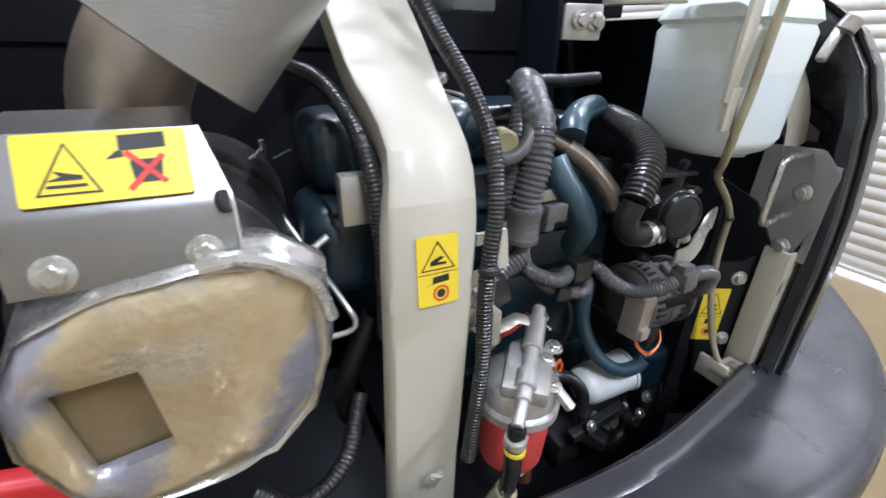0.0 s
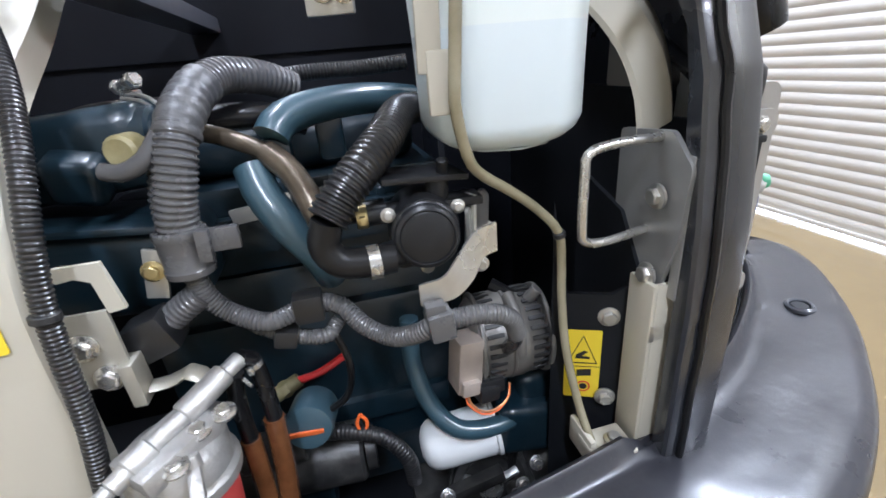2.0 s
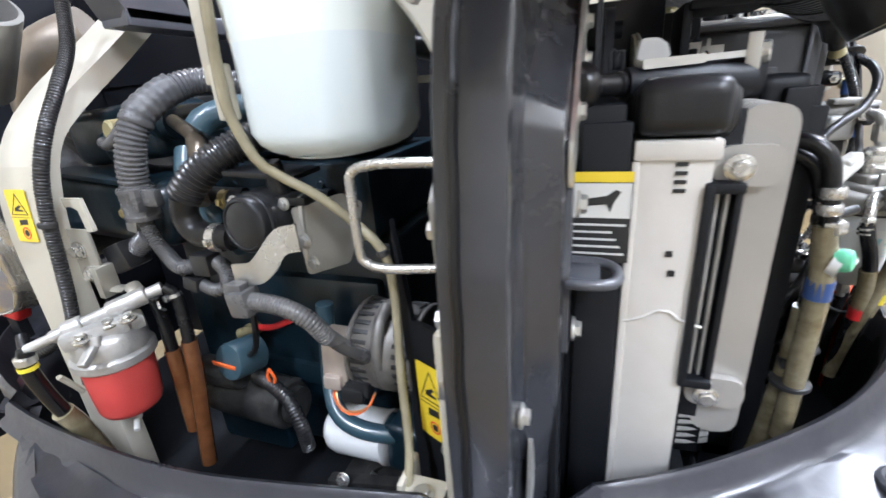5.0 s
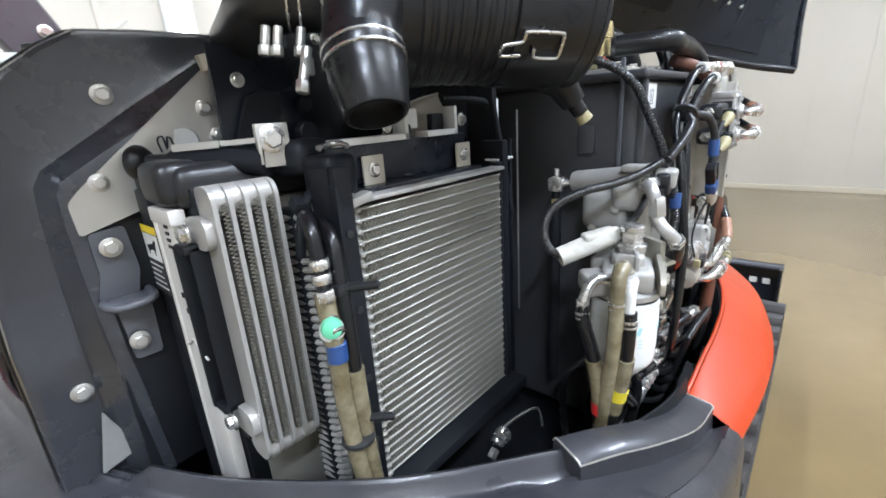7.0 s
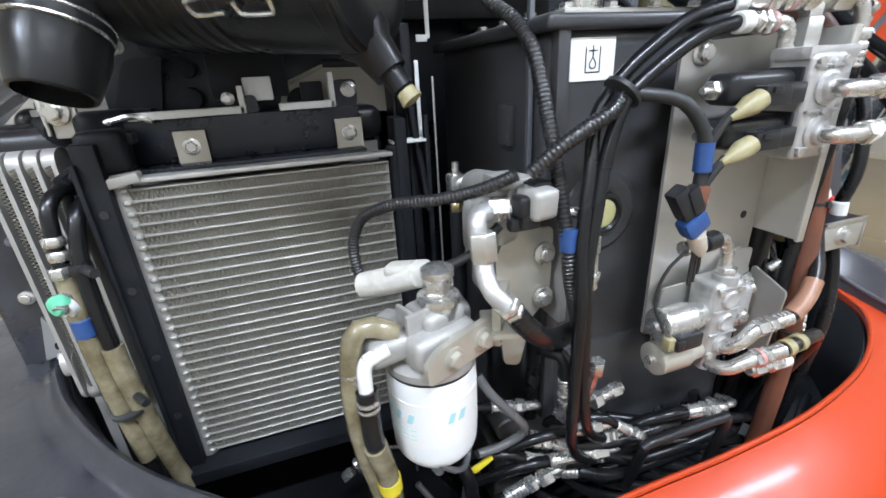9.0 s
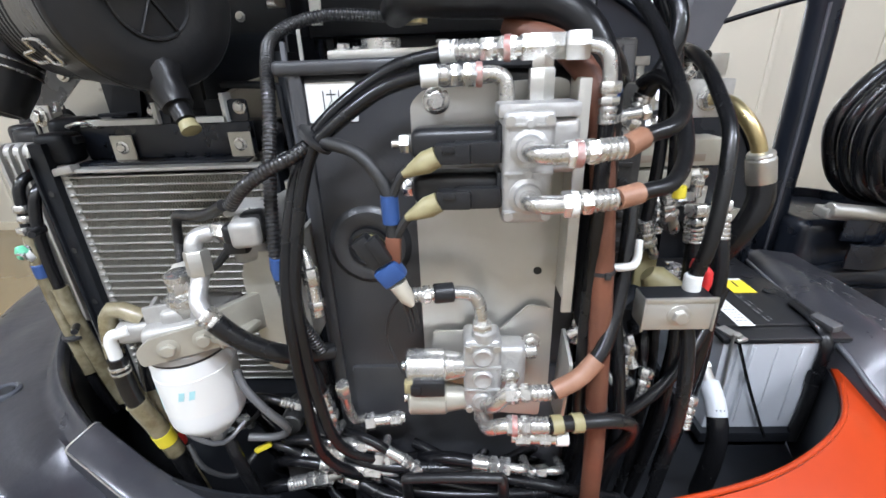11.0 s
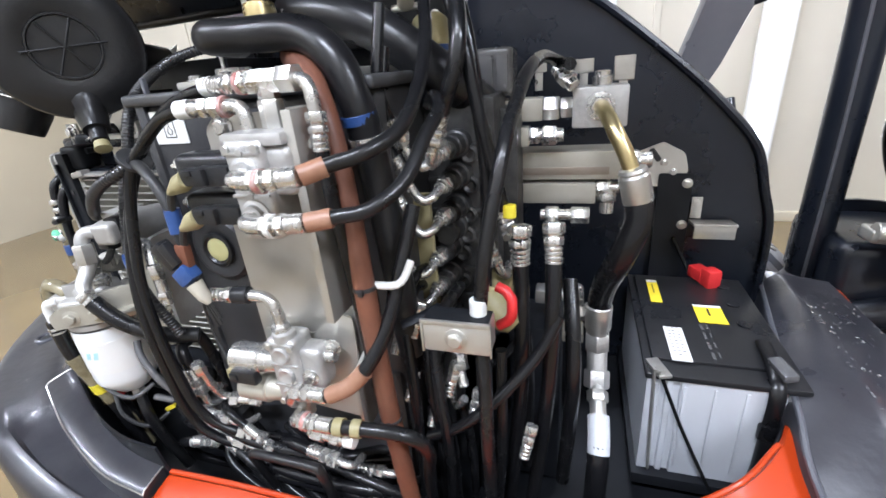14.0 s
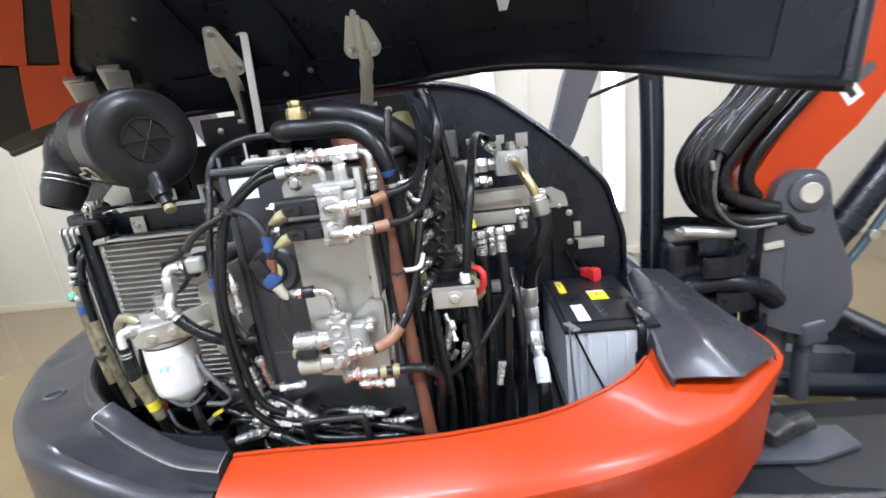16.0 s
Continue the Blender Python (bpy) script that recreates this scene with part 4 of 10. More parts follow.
    for k, s in ((.70, .3), (.86, .2), (.88, .2), (.9, .2), (.36, .3)):
        part("bolt", bolt(on(k, s, .012), (.62, 0, -.78), .006), ZINC, t)
    for k in (.845, .875, .905):
        part("rib", tube([on(k, .14, .006), on(k, .22, .01), on(k, .32, .008)], .006, 8), NAVY, t)
    part("white_label", plate(rect(.05, .05), on(.728, .19, .017), (0.35, .93, -.1), (.60, -.2, .77), .001, 0), LABELW, t, "blank white paper label")
    for k0, k1, s0, s1 in ((.215, .240, .11, .18), (.268, .290, .12, .20)):
        a, b = on(k0, s0, .030), on(k1, s1, .042)
        part("latch_bracket", join(rbox((a + b) / 2, (.022, .05, .09), (0, 38, 20), .003), rbox((a + b) / 2 + V((.012, .02, -.014)), (.006, .055, .09), (0, 38, 35), .002)), STEELPLATE, t, "bright folded steel latch bracket")
    # two spade-shaped hinges
    for y in (.935, 1.300):
        c = V((-.108, y, 1.690))
        u, w = V((0, 1, 0)), V((.50, 0, .866))
        nr = u.cross(w)
        spade = rounded([(-.050, -.03), (-.036, -.050), (.036, -.050), (.050, -.03), (.014, .074), (-.014, .074)], .010)
        h = part("hinge", plate(spade, c + nr * .040, u, w, .006, .002), CREAM, t, "cream zinc spade-shaped hinge")
        part("hinge_rib", tube([c + nr * .040 - w * .05, c + nr * .045, c + nr * .042 + w * .05], .012, 10, flat=.5), CREAM, h)
        for a, b in ((-.032, -.026), (.032, -.026), (0, .058)):
            part("bolt", bolt(c + nr * .040 + u * a + w * b, nr, .008), ZINC, h)
        part("hinge_arm", tube([c + nr * .040 - w * .03, c + nr * .034 - w * .07, (-.135, y - .010, 1.60), (-.175, y - .022, 1.565), (-.205, y - .035, 1.535), (-.23, y - .045, 1.52)], .018, 10, flat=.6), CREAM, h)
        part("pivot", cyl((-.23, y - .075, 1.52), (-.23, y - .01, 1.52), .011, 14), ZINC, h)
    g = thing("hinge_beam", (-.245, 1.0, 1.44), "black steel beam carrying the hood hinges", "beam")
    part("beam", box(-.275, -.222, .74, 1.37, 1.455, 1.54, .004), BLACK, g)
    part("beam_leg", box(-.275, -.235, .935, .985, 1.30, 1.46, .004), BLACK, g)
    part("beam_leg", box(-.312, -.27, 1.20, 1.37, 1.44, 1.50, .004), BLACK, g)
    for y in (.80, 1.15, 1.32):
        part("bolt", bolt((-.222, y, 1.50), (1, 0, 0), .007), ZINC, g)
    s = thing("hood_stay", (-.03, 1.025, 1.44), "flat white steel stay bar holding up the hood", "stay")
    part("bar", rbox((-.045, 1.013, 1.59), (.006, .020, .26), (0, -6, 0), .002), LABELW, s)
    part("bent_end", rbox((-.062, 1.002, 1.725), (.006, .022, .03), (0, -20, -15), .002), LABELW, s)
    part("pivot", bolt((-.055, 1.005, 1.735), (1, 0, .2), .007), ZINC, s)


counterweight()
side_skirt()
bulkhead()
engine_enclosure()
rear_post()
corner_panel()
cab_bracket()
hood()


# ---- engine bay ----
def clamp_ring(p, d, r, w=.006, mat=None, parent=None, name="hose_clamp"):
    d = V(d).normalized()
    u, v = axes(d)
    b = lathe(V(p) - d * w / 2, d, [(0, r), (0.0005, r + .0012), (w - .0005, r + .0012), (w, r)], 20)
    b = join(b, rbox(V(p) + u * (r + .003), (.006, .006, .008), None, .001))
    return part(name, b, mat or ZINC, parent)


def engine():
    t = thing("diesel_engine", (-.58, .6, .61), "dark teal painted diesel engine, oily and dusty", "engine")
    part("block", join(box(-.80, -.38, .53, .86, .70, 1.12, .012), box(-.79, -.40, .512, .54, .80, 1.06, .008), box(-.70, -.42, .50, .53, .86, .90, .006), box(-.78, -.62, .49, .53, .70, .82, .01)), TEAL, t)
    part("cylinder_head", join(box(-.79, -.40, .53, .83, 1.12, 1.235, .01), box(-.72, -.46, .515, .535, 1.15, 1.2, .006)), TEAL, t)
    part("rocker_cover", join(box(-.76, -.42, .57, .78, 1.235, 1.30, .025, 3), box(-.70, -.48, .60, .74, 1.30, 1.315, .006)), TEAL, t)
    for k in range(4):
        part("head_bolt", bolt((-.72 + .08 * k, .531, 1.205), (0, -1, 0), .007), TEAL, t)
    # intake castings beside the post
    m = part("intake_manifold", join(rbox((-.80, .495, 1.185), (.24, .13, .105), (0, 4, 0), .035, 4), rbox((-.80, .45, 1.195), (.20, .04, .075), (0, 6, 0), .018, 4)), TEAL, t)
    part("manifold_rim", join(rbox((-.795, .447, 1.236), (.2, .05, .008), (0, 6, 0), .004)), TEAL, m)
    part("upper_casting", join(rbox((-.80, .53, 1.292), (.2, .12, .085), (0, -4, 0), .03, 4), lathe((-.72, .50, 1.305), (1, -.1, 0), [(0, .03), (.02, .03), (.022, .025), (.04, .025)], 20), rbox((-.77, .48, 1.28), (.05, .06, .05), (20, 10, 0), .012, 3)), TEAL, t)
    p = part("breather_hose", tube([(-.70, .50, 1.312), (-.66, .505, 1.314), (-.60, .51, 1.313), (-.555, .52, 1.30)], .015, 12), HOSE, t)
    clamp_ring((-.685, .50, 1.312), (1, 0, 0), .0155, .005, CHROME, t)
    clamp_ring((-.695, .50, 1.312), (1, 0, 0), .0155, .003, CHROME, t)
    part("injector_line", tube([(-.735, .545, 1.345), (-.715, .522, 1.345), (-.698, .508, 1.338), (-.685, .505, 1.322)], .0022, 8), ZINC, t)
    part("injector_line", tube([(-.742, .55, 1.342), (-.72, .527, 1.340), (-.703, .512, 1.332), (-.69, .51, 1.318)], .0022, 8), ZINC, t)
    part("injector", join(cyl((-.750, .566, 1.353), (-.716, .534, 1.361), .0062, 12), hexnut((-.728, .545, 1.358), (-.718, .536, 1.360), .0085), hexnut((-.750, .566, 1.353), (-.742, .558, 1.355), .008), rbox((-.733, .552, 1.347), (.03, .010, .006), (0, 0, -42), .002)), CHROME, t)
    part("yellow_cap", cyl((-.686, .503, 1.333), (-.682, .500, 1.336), .004, 10), YELPL, t)
    part("breather_elbow", tube([(-.70, .62, 1.325), (-.74, .60, 1.328), (-.79, .575, 1.326), (-.83, .54, 1.31)], .013), PLASTIC, t)
    # water pipes painted blue
    u = part("upper_water_pipe", tube([(-.585, .44, 1.298), (-.575, .45, 1.31), (-.545, .475, 1.318), (-.50, .505, 1.32), (-.46, .535, 1.317), (-.42, .57, 1.31)], .0175, 14), PIPEBLUE, t)
    part("pipe_flange", rbox((-.53, .50, 1.285), (.03, .03, .05), None, .006), TEAL, t)
    part("pipe_flange", rbox((-.585, .46, 1.275), (.03, .03, .04), None, .008), TEAL, t)
    part("lower_water_pipe", tube([(-.61, .44, 1.27), (-.603, .425, 1.245), (-.585, .41, 1.215), (-.565, .415, 1.18), (-.555, .44, 1.14)], .018, 14), PIPEBLUE, t)
    b = part("bypass_pipe", tube([(-.66, .47, 1.308), (-.63, .455, 1.300), (-.595, .44, 1.284), (-.57, .415, 1.262), (-.556, .39, 1.235)], .0092, 12), DUSTBROWN, t, "brown stained metal pipe")
    part("bypass_elbow", tube([(-.592, .438, 1.283), (-.572, .418, 1.265), (-.557, .392, 1.238), (-.55, .38, 1.215)], .0128, 12), DUSTBROWN, t)
    # corrugated water hose down to the thermostat housing
    h = part("radiator_hose", tube([(-.418, .55, 1.300), (-.444, .510, 1.302), (-.462, .458, 1.297), (-.480, .416, 1.286), (-.504, .384, 1.270), (-.528, .368, 1.250), (-.545, .360, 1.230)], .0195, 16, ribs=(.0065, .0022)), DCONDUIT, t, "black corrugated water hose")
    part("hose_elbow", tube([(-.545, .360, 1.230), (-.552, .361, 1.208), (-.545, .360, 1.192), (-.530, .360, 1.185), (-.49, .362, 1.182)], .0150, 14, .006), RUBBER, t)
    clamp_ring((-.510, .361, 1.182), (1, .05, 0), .0156, .012, CHROME, t)
    clamp_ring((-.514, .391, 1.219), (1, 0, 0), .0112, .011, GOLD, t)
    part("bypass_hose", tube([(-.545, .40, 1.222), (-.51, .395, 1.222), (-.49, .395, 1.222)], .0105), RUBBER, t)
    td = V((-.10, -.99, .06))
    th = part("thermostat_housing", join(lathe((-.450, .43, 1.197), td, [(0, .036), (.05, .036), (.056, .0335), (.066, .0335)], 32), cyl((-.438, .392, 1.215), (-.436, .390, 1.25), .012), cyl((-.515, .361, 1.182), (-.46, .375, 1.186), .0135), cyl((-.515, .391, 1.219), (-.46, .395, 1.218), .0105), rbox((-.455, .41, 1.166), (.06, .05, .02), None, .006)), PLASTIC, t)
    part("top_flange", rbox((-.452, .405, 1.25), (.088, .06, .006), (0, 5, 6), .002), PLASTIC, th)
    part("side_ear", rbox((-.413, .39, 1.222), (.04, .03, .010), None, .003), PLASTIC, th)
    part("thermostat_cap", lathe(V((-.450, .43, 1.197)) + td * .064, td, [(0, .0325), (.006, .0325), (.007, .031), (.016, .031), (.018, .0295), (.019, .0265), (.0175, .0255), (.019, .023), (.0195, .008)], 40), PLASTIC, th)
    for k in range(3):
        a = .5 + 2.094 * k
        part("cover_screw", bolt(V((-.450, .43, 1.197)) + td * .056 + V((.040 * math.cos(a), 0, .040 * math.sin(a))), td, .005), ZINC, th)
    part("cap_stud", cyl((-.43, .39, 1.25), (-.43, .385, 1.265), .006, 10), PLASTIC, th)
    # the S-shaped cream bracket and its steel plate
    band = [((-.474, .338, 1.150), (0, 0, -.011)), ((-.452, .338, 1.151), (0, 0, -.012)), ((-.440, .339, 1.155), (.006, 0, -.012)), ((-.428, .342, 1.166), (.011, 0, -.009)), ((-.418, .345, 1.179), (.010, 0, -.010)), ((-.408, .348, 1.188), (.004, 0, -.014)), ((-.390, .352, 1.191), (0, 0, -.015))]
    c, w = spline([p for p, _ in band], .004), None
    ws = resample([q for _, q in band], len(c) - 1)
    part("s_bracket", loft([[tuple(p - q), tuple(p + q)] for p, q in zip(c, ws)], thick=.003), ZINC, t, "flat zinc S-shaped steel bracket")
    sp = part("bracket_plate", plate(rounded([(-.04, -.04), (.012, -.04), (.03, 0), (.038, .03), (.015, .045), (-.045, .04)], .005), (-.385, .41, 1.175), (.55, .8, 0), (0, 0, 1), .004), STEELPLATE, t)
    part("plate_fold", rbox((-.406, .383, 1.19), (.004, .016, .075), (0, 4, 20), .001), STEELPLATE, t)
    for d in ((-.402, .375, 1.178), (-.398, .378, 1.15), (-.368, .438, 1.165)):
        part("bolt", bolt(d, (-.1, -1, 0), .006), ZINC, t)
    # alternator
    a = part("alternator", lathe((-.405, .455, 1.003), (1, -.06, -.02), [(0, .03), (.004, .046), (.012, .055), (.03, .058), (.034, .060), (.072, .060), (.076, .058), (.094, .055), (.104, .045), (.108, .02)], 32), DUSTALU, t, "dusty grey cast alternator")
    for k in range(16):
        ang = -1.2 + k * .22
        for x0, x1 in ((-.386, -.364), (-.328, -.306)):
            c, s = math.cos(ang), math.sin(ang)
            part("cooling_slot", rbox(((x0 + x1) / 2, .452 - .0580 * c, 1.003 + .0580 * s), (x1 - x0, .004, .0056), (math.degrees(-ang), 0, 0), .001), INK, a)
    part("terminal_box", join(rbox((-.414, .412, 1.000), (.034, .036, .076), (0, 6, 8), .004), rbox((-.416, .396, .974), (.024, .020, .020), (0, 6, 8), .003)), TANPLATE, a, "tan plated terminal cover")
    part("box_front", rbox((-.392, .402, .955), (.03, .026, .022), (0, 8, 12), .004), PLASTIC, a)
    part("strap", join(tube([(-.346, .396, 1.005), (-.346, .396, 1.03), (-.346, .412, 1.058), (-.346, .435, 1.070)], .008, 10, .008), cyl((-.318, .437, 1.055), (-.306, .432, 1.072), .008)), DUSTALU, a)
    for x in (-.392, -.352, -.302):
        part("case_rim", lathe((x, .455 - .06 * (x + .405), 1.003), (1, -.06, -.02), [(0, .0600), (.0015, .0618), (.0045, .0618), (.006, .0600)], 32), DUSTALU, a)
    part("plug", join(rbox((-.385, .405, .962), (.035, .02, .022), None, .004)), PLASTIC, a)
    part("plug", rbox((-.413, .408, .972), (.014, .012, .016), None, .002), OLIVE, a)
    for r, m in ((0, COPPER), (.004, ORTAG)):
        part("lead", tube([(-.415, .405, .968), (-.418 - r, .395, .952), (-.405, .385, .938 - r), (-.385, .385, .936 - r), (-.366, .39, .945), (-.36, .40, .96)], .0016, 6), m, a)
    part("pulley_guard", tube([(-.355, .475, 1.068), (-.335, .46, 1.055), (-.315, .445, 1.025), (-.309, .44, .99)], .009, 8), RUBBER, a)
    # oil filter cartridge and the pipe over it
    fd = V((-.98, .09, -.12))
    f = part("oil_filter", lathe((-.368, .440, .846), fd, [(0, .034), (.006, .0376), (.088, .0378), (.100, .035), (.109, .028), (.114, .016), (.115, .006)], 36), WHITEP, t, "white spin-on oil filter")
    part("filter_rim", lathe((-.366, .440, .846), fd, [(0, .036), (.001, .0400), (.006, .0400), (.008, .0376)], 36), WHITEP, f)
    part("filter_base", join(rbox((-.322, .448, .85), (.082, .080, .085), (0, 6, -4), .014, 3), rbox((-.30, .47, .90), (.06, .08, .06), None, .015, 3), rbox((-.352, .430, .878), (.03, .03, .03), None, .008, 3)), TEAL, t)
    part("oil_pipe", tube([(-.472, .475, 1.04), (-.475, .470, .977), (-.464, .446, .923), (-.440, .420, .892), (-.405, .413, .878), (-.355, .420, .872), (-.32, .44, .870)], .0130, 12), PIPEBLUE, t)
    # oil filler cap with an orange band, dipstick rings
    c = part("filler_cap", lathe((-.612, .46, .945), (-.12, -.98, .22), [(0, .03), (.045, .03), (.05, .028), (.052, .02)], 24), PIPEBLUE, t)
    part("orange_band", rbox((-.622, .407, .953), (.044, .003, .008), (12, 6, 0), .001), ORTAG, c)
    part("dipstick_ring", tube([(-.556, .425, .945), (-.562, .425, .93), (-.556, .425, .912), (-.549, .425, .93), (-.556, .425, .945)], .0024, 8, .004), ORTAG, t)
    part("sender", join(cyl((-.668, .488, .952), (-.630, .496, .967), .0105, 12), hexnut((-.655, .491, .957), (-.645, .493, .961), .0125)), OLIVE, t)
    part("red_lead", tube([(-.632, .495, .966), (-.60, .498, .970), (-.562, .505, .985)], .0055, 8), REDPL, t, "red rubber sleeve on a cable")
    part("cable", tube([(-.565, .43, 1.07), (-.555, .42, 1.03), (-.565, .42, .985), (-.60, .43, .955)], .0045, 8), RUBBER, t)
    part("lower_hose", tube([(-.60, .44, .915), (-.57, .43, .915), (-.53, .42, .90), (-.505, .41, .865), (-.50, .41, .82)], .011, 12, ribs=(.005, .001)), DCONDUIT, t)
    part("starter_motor", join(cyl((-.72, .47, .85), (-.56, .46, .85), .042, 28), cyl((-.71, .44, .91), (-.63, .44, .91), .024, 20), cyl((-.56, .46, .85), (-.545, .46, .85), .03)), DIRTY, t)
    part("drive_pulley", join(lathe((-.381, .47, .705), (0, -.9, .45), [(0, .062), (.012, .062), (.014, .055), (.02, .055), (.022, .062), (.034, .062), (.036, .05), (.03, .045)], 32)), DIRTY, t)
    for k in range(3):
        an = k * 2.094 + .4
        part("pulley_spoke", rbox((-.381 + .028 * math.cos(an), .442, .718 + .028 * math.sin(an)), (.05, .012, .016), (20, -math.degrees(an), 0), .004), ALU, t)
    part("pulley_bolt", bolt((-.381, .436, .722), (0, -.9, .45), .014), CHROME, t)
    part("tensioner", join(rbox((-.425, .43, .745), (.13, .02, .022), (0, -12, 0), .004), cyl((-.35, .42, .73), (-.35, .40, .738), .012), rbox((-.44, .42, .72), (.03, .05, .03), (10, 0, 30), .006)), DIRTY, t)
    for p in ((-.455, .417, .758), (-.34, .405, .752), (-.31, .42, .77)):
        part("bolt", bolt(p, (0, -.8, .5), .008), CHROME, t)
    part("mount", join(box(-.50, -.29, .44, .60, .64, .70, .008), box(-.30, -.25, .40, .50, .62, .82, .008)), DIRTY, t)
    part("belt", tube([(-.34, .452, .72), (-.325, .46, .84), (-.30, .45, .95), (-.30, .44, 1.04)], .008, 8), RUBBER, t)


def harness():
    t = thing("wiring_harness", (-.6, .4, 1.1), "grey corrugated wiring conduit clipped across the engine", "wiring harness")
    big = [(-.565, .55, 1.338), (-.585, .533, 1.348), (-.606, .514, 1.354), (-.630, .488, 1.355), (-.647, .449, 1.341), (-.656, .420, 1.320), (-.662, .407, 1.296), (-.668, .402, 1.272), (-.675, .401, 1.245), (-.678, .402, 1.215), (-.679, .401, 1.190)]
    part("main_conduit", tube(big, .0185, 16, ribs=(.0062, .0018)), CONDUIT, t)
    part("back_conduit", tube([(-.662, .445, 1.335), (-.676, .428, 1.300), (-.686, .420, 1.262), (-.689, .416, 1.225), (-.686, .410, 1.19)], .0130, 14, ribs=(.0055, .0014)), CONDUIT, t)
    part("tape_wrap", tube([(-.639, .466, 1.350), (-.647, .449, 1.341), (-.655, .423, 1.323), (-.659, .413, 1.308)], .0200, 16, .004, ribs=(.011, .0010)), TAPE, t)
    part("branch", tube([(-.652, .432, 1.335), (-.668, .415, 1.318), (-.684, .404, 1.296), (-.705, .404, 1.286), (-.722, .41, 1.288)], .0082, 10), CONDUIT, t)
    part("branch_plug", lathe((-.700, .43, 1.302), (-.2, -1, 0), [(0, .015), (.02, .015), (.023, .012), (.0225, .006)], 18), OLIVE, t)
    part("clip", join(lathe((-.6775, .401, 1.232), (-.02, 0, -1), [(0, .020), (.001, .0225), (.006, .0235), (.008, .0225), (.036, .0215), (.038, .0228), (.044, .0222), (.045, .018)], 24), rbox((-.655, .383, 1.218), (.012, .012, .030), (0, 4, 0), .002), rbox((-.640, .39, 1.22), (.03, .012, .022), None, .003)), CONDUIT, t)
    part("clip_bracket", join(rbox((-.615, .43, 1.228), (.055, .006, .016), (0, -10, -20), .002), rbox((-.59, .425, 1.232), (.024, .004, .026), None, .001)), STEELPLATE, t)
    part("bolt", bolt((-.59, .422, 1.232), (0, -1, 0), .006), GOLD, t)
    thin = [(-.678, .398, 1.19), (-.672, .40, 1.16), (-.655, .398, 1.138), (-.62, .388, 1.125), (-.582, .40, 1.130), (-.552, .393, 1.127), (-.53, .376, 1.106), (-.505, .36, 1.096), (-.48, .338, 1.108), (-.456, .328, 1.122), (-.412, .327, 1.121), (-.385, .332, 1.106), (-.372, .345, 1.075)]
    part("front_conduit", tube(thin, .0105, 12, ribs=(.004, .0009)), CONDUIT, t)
    part("cable_end", tube([(-.372, .345, 1.078), (-.366, .37, 1.045), (-.362, .405, 1.01)], .009, 10), CONDUIT, t)
    part("clip", rbox((-.582, .395, 1.131), (.03, .026, .03), None, .004), DCONDUIT, t)
    part("clip", rbox((-.459, .327, 1.122), (.026, .027, .03), (0, -6, 0), .005), CONDUIT, t)
    part("clip_pin", rbox((-.463, .326, 1.139), (.02, .014, .012), None, .002), CONDUIT, t)
    part("side_conduit", tube([(-.676, .40, 1.165), (-.70, .40, 1.15), (-.73, .395, 1.13), (-.77, .39, 1.115), (-.81, .39, 1.105)], .0145, 14, ribs=(.0055, .0014)), CONDUIT, t)
    part("clip", rbox((-.725, .392, 1.135), (.04, .036, .04), (0, -20, 0), .005), DCONDUIT, t)
    part("clip_bracket", join(rbox((-.71, .405, 1.19), (.02, .006, .05), (0, 12, 0), .002)), STEELPLATE, t)
    part("bolt", bolt((-.71, .40, 1.195), (0, -1, 0), .007), GOLD, t)
    part("lower_branch", tube([(-.655, .40, 1.135), (-.63, .40, 1.112), (-.60, .395, 1.098), (-.57, .39, 1.095), (-.555, .40, 1.105)], .009, 10, ribs=(.004, .0009)), CONDUIT, t)
    part("clip", rbox((-.61, .395, 1.102), (.024, .026, .02), (0, 15, 0), .004), DCONDUIT, t)
    part("top_conduit", tube([(-.61, .56, 1.345), (-.55, .57, 1.352), (-.48, .58, 1.352), (-.42, .58, 1.355)], .010, 12, ribs=(.004, .0009)), DCONDUIT, t)
    c = thing("post_conduit", (-.765, .34, .92), "thin black corrugated conduit tied along the post", "cable conduit")
    part("conduit", tube([(-.80, .47, 1.47), (-.775, .44, 1.41), (-.757, .40, 1.36), (-.75, .365, 1.31), (-.754, .345, 1.26), (-.762, .338, 1.21), (-.766, .335, 1.165), (-.768, .328, 1.10), (-.775, .322, 1.04), (-.785, .318, .96)], .0088, 12, ribs=(.0042, .0009)), DCONDUIT, c)
    part("cable_tie", lathe((-.764, .335, 1.193), (.1, .1, 1), [(0, .0095), (.001, .0105), (.006, .0105), (.007, .0095)], 16), INK, c)
    part("white_clip", plate([(-.022, .022), (.014, .022), (.020, -.022), (.006, -.024), (.003, .006), (-.008, .011), (-.022, .009)], (-.742, .36, 1.203), (1, 0, 0), (0, 0, 1), .005), CREAM, c, "cream folded steel tab")
    part("metal_box", join(rbox((-.872, .41, 1.262), (.034, .02, .05), None, .004)), ZINC, c)
    part("hidden_conduit", tube([(-.90, .56, 1.372), (-.885, .50, 1.366), (-.874, .455, 1.350), (-.866, .405, 1.318), (-.860, .385, 1.27), (-.858, .378, 1.20), (-.860, .375, 1.12)], .0088, 10, ribs=(.0042, .0009)), DCONDUIT, c)


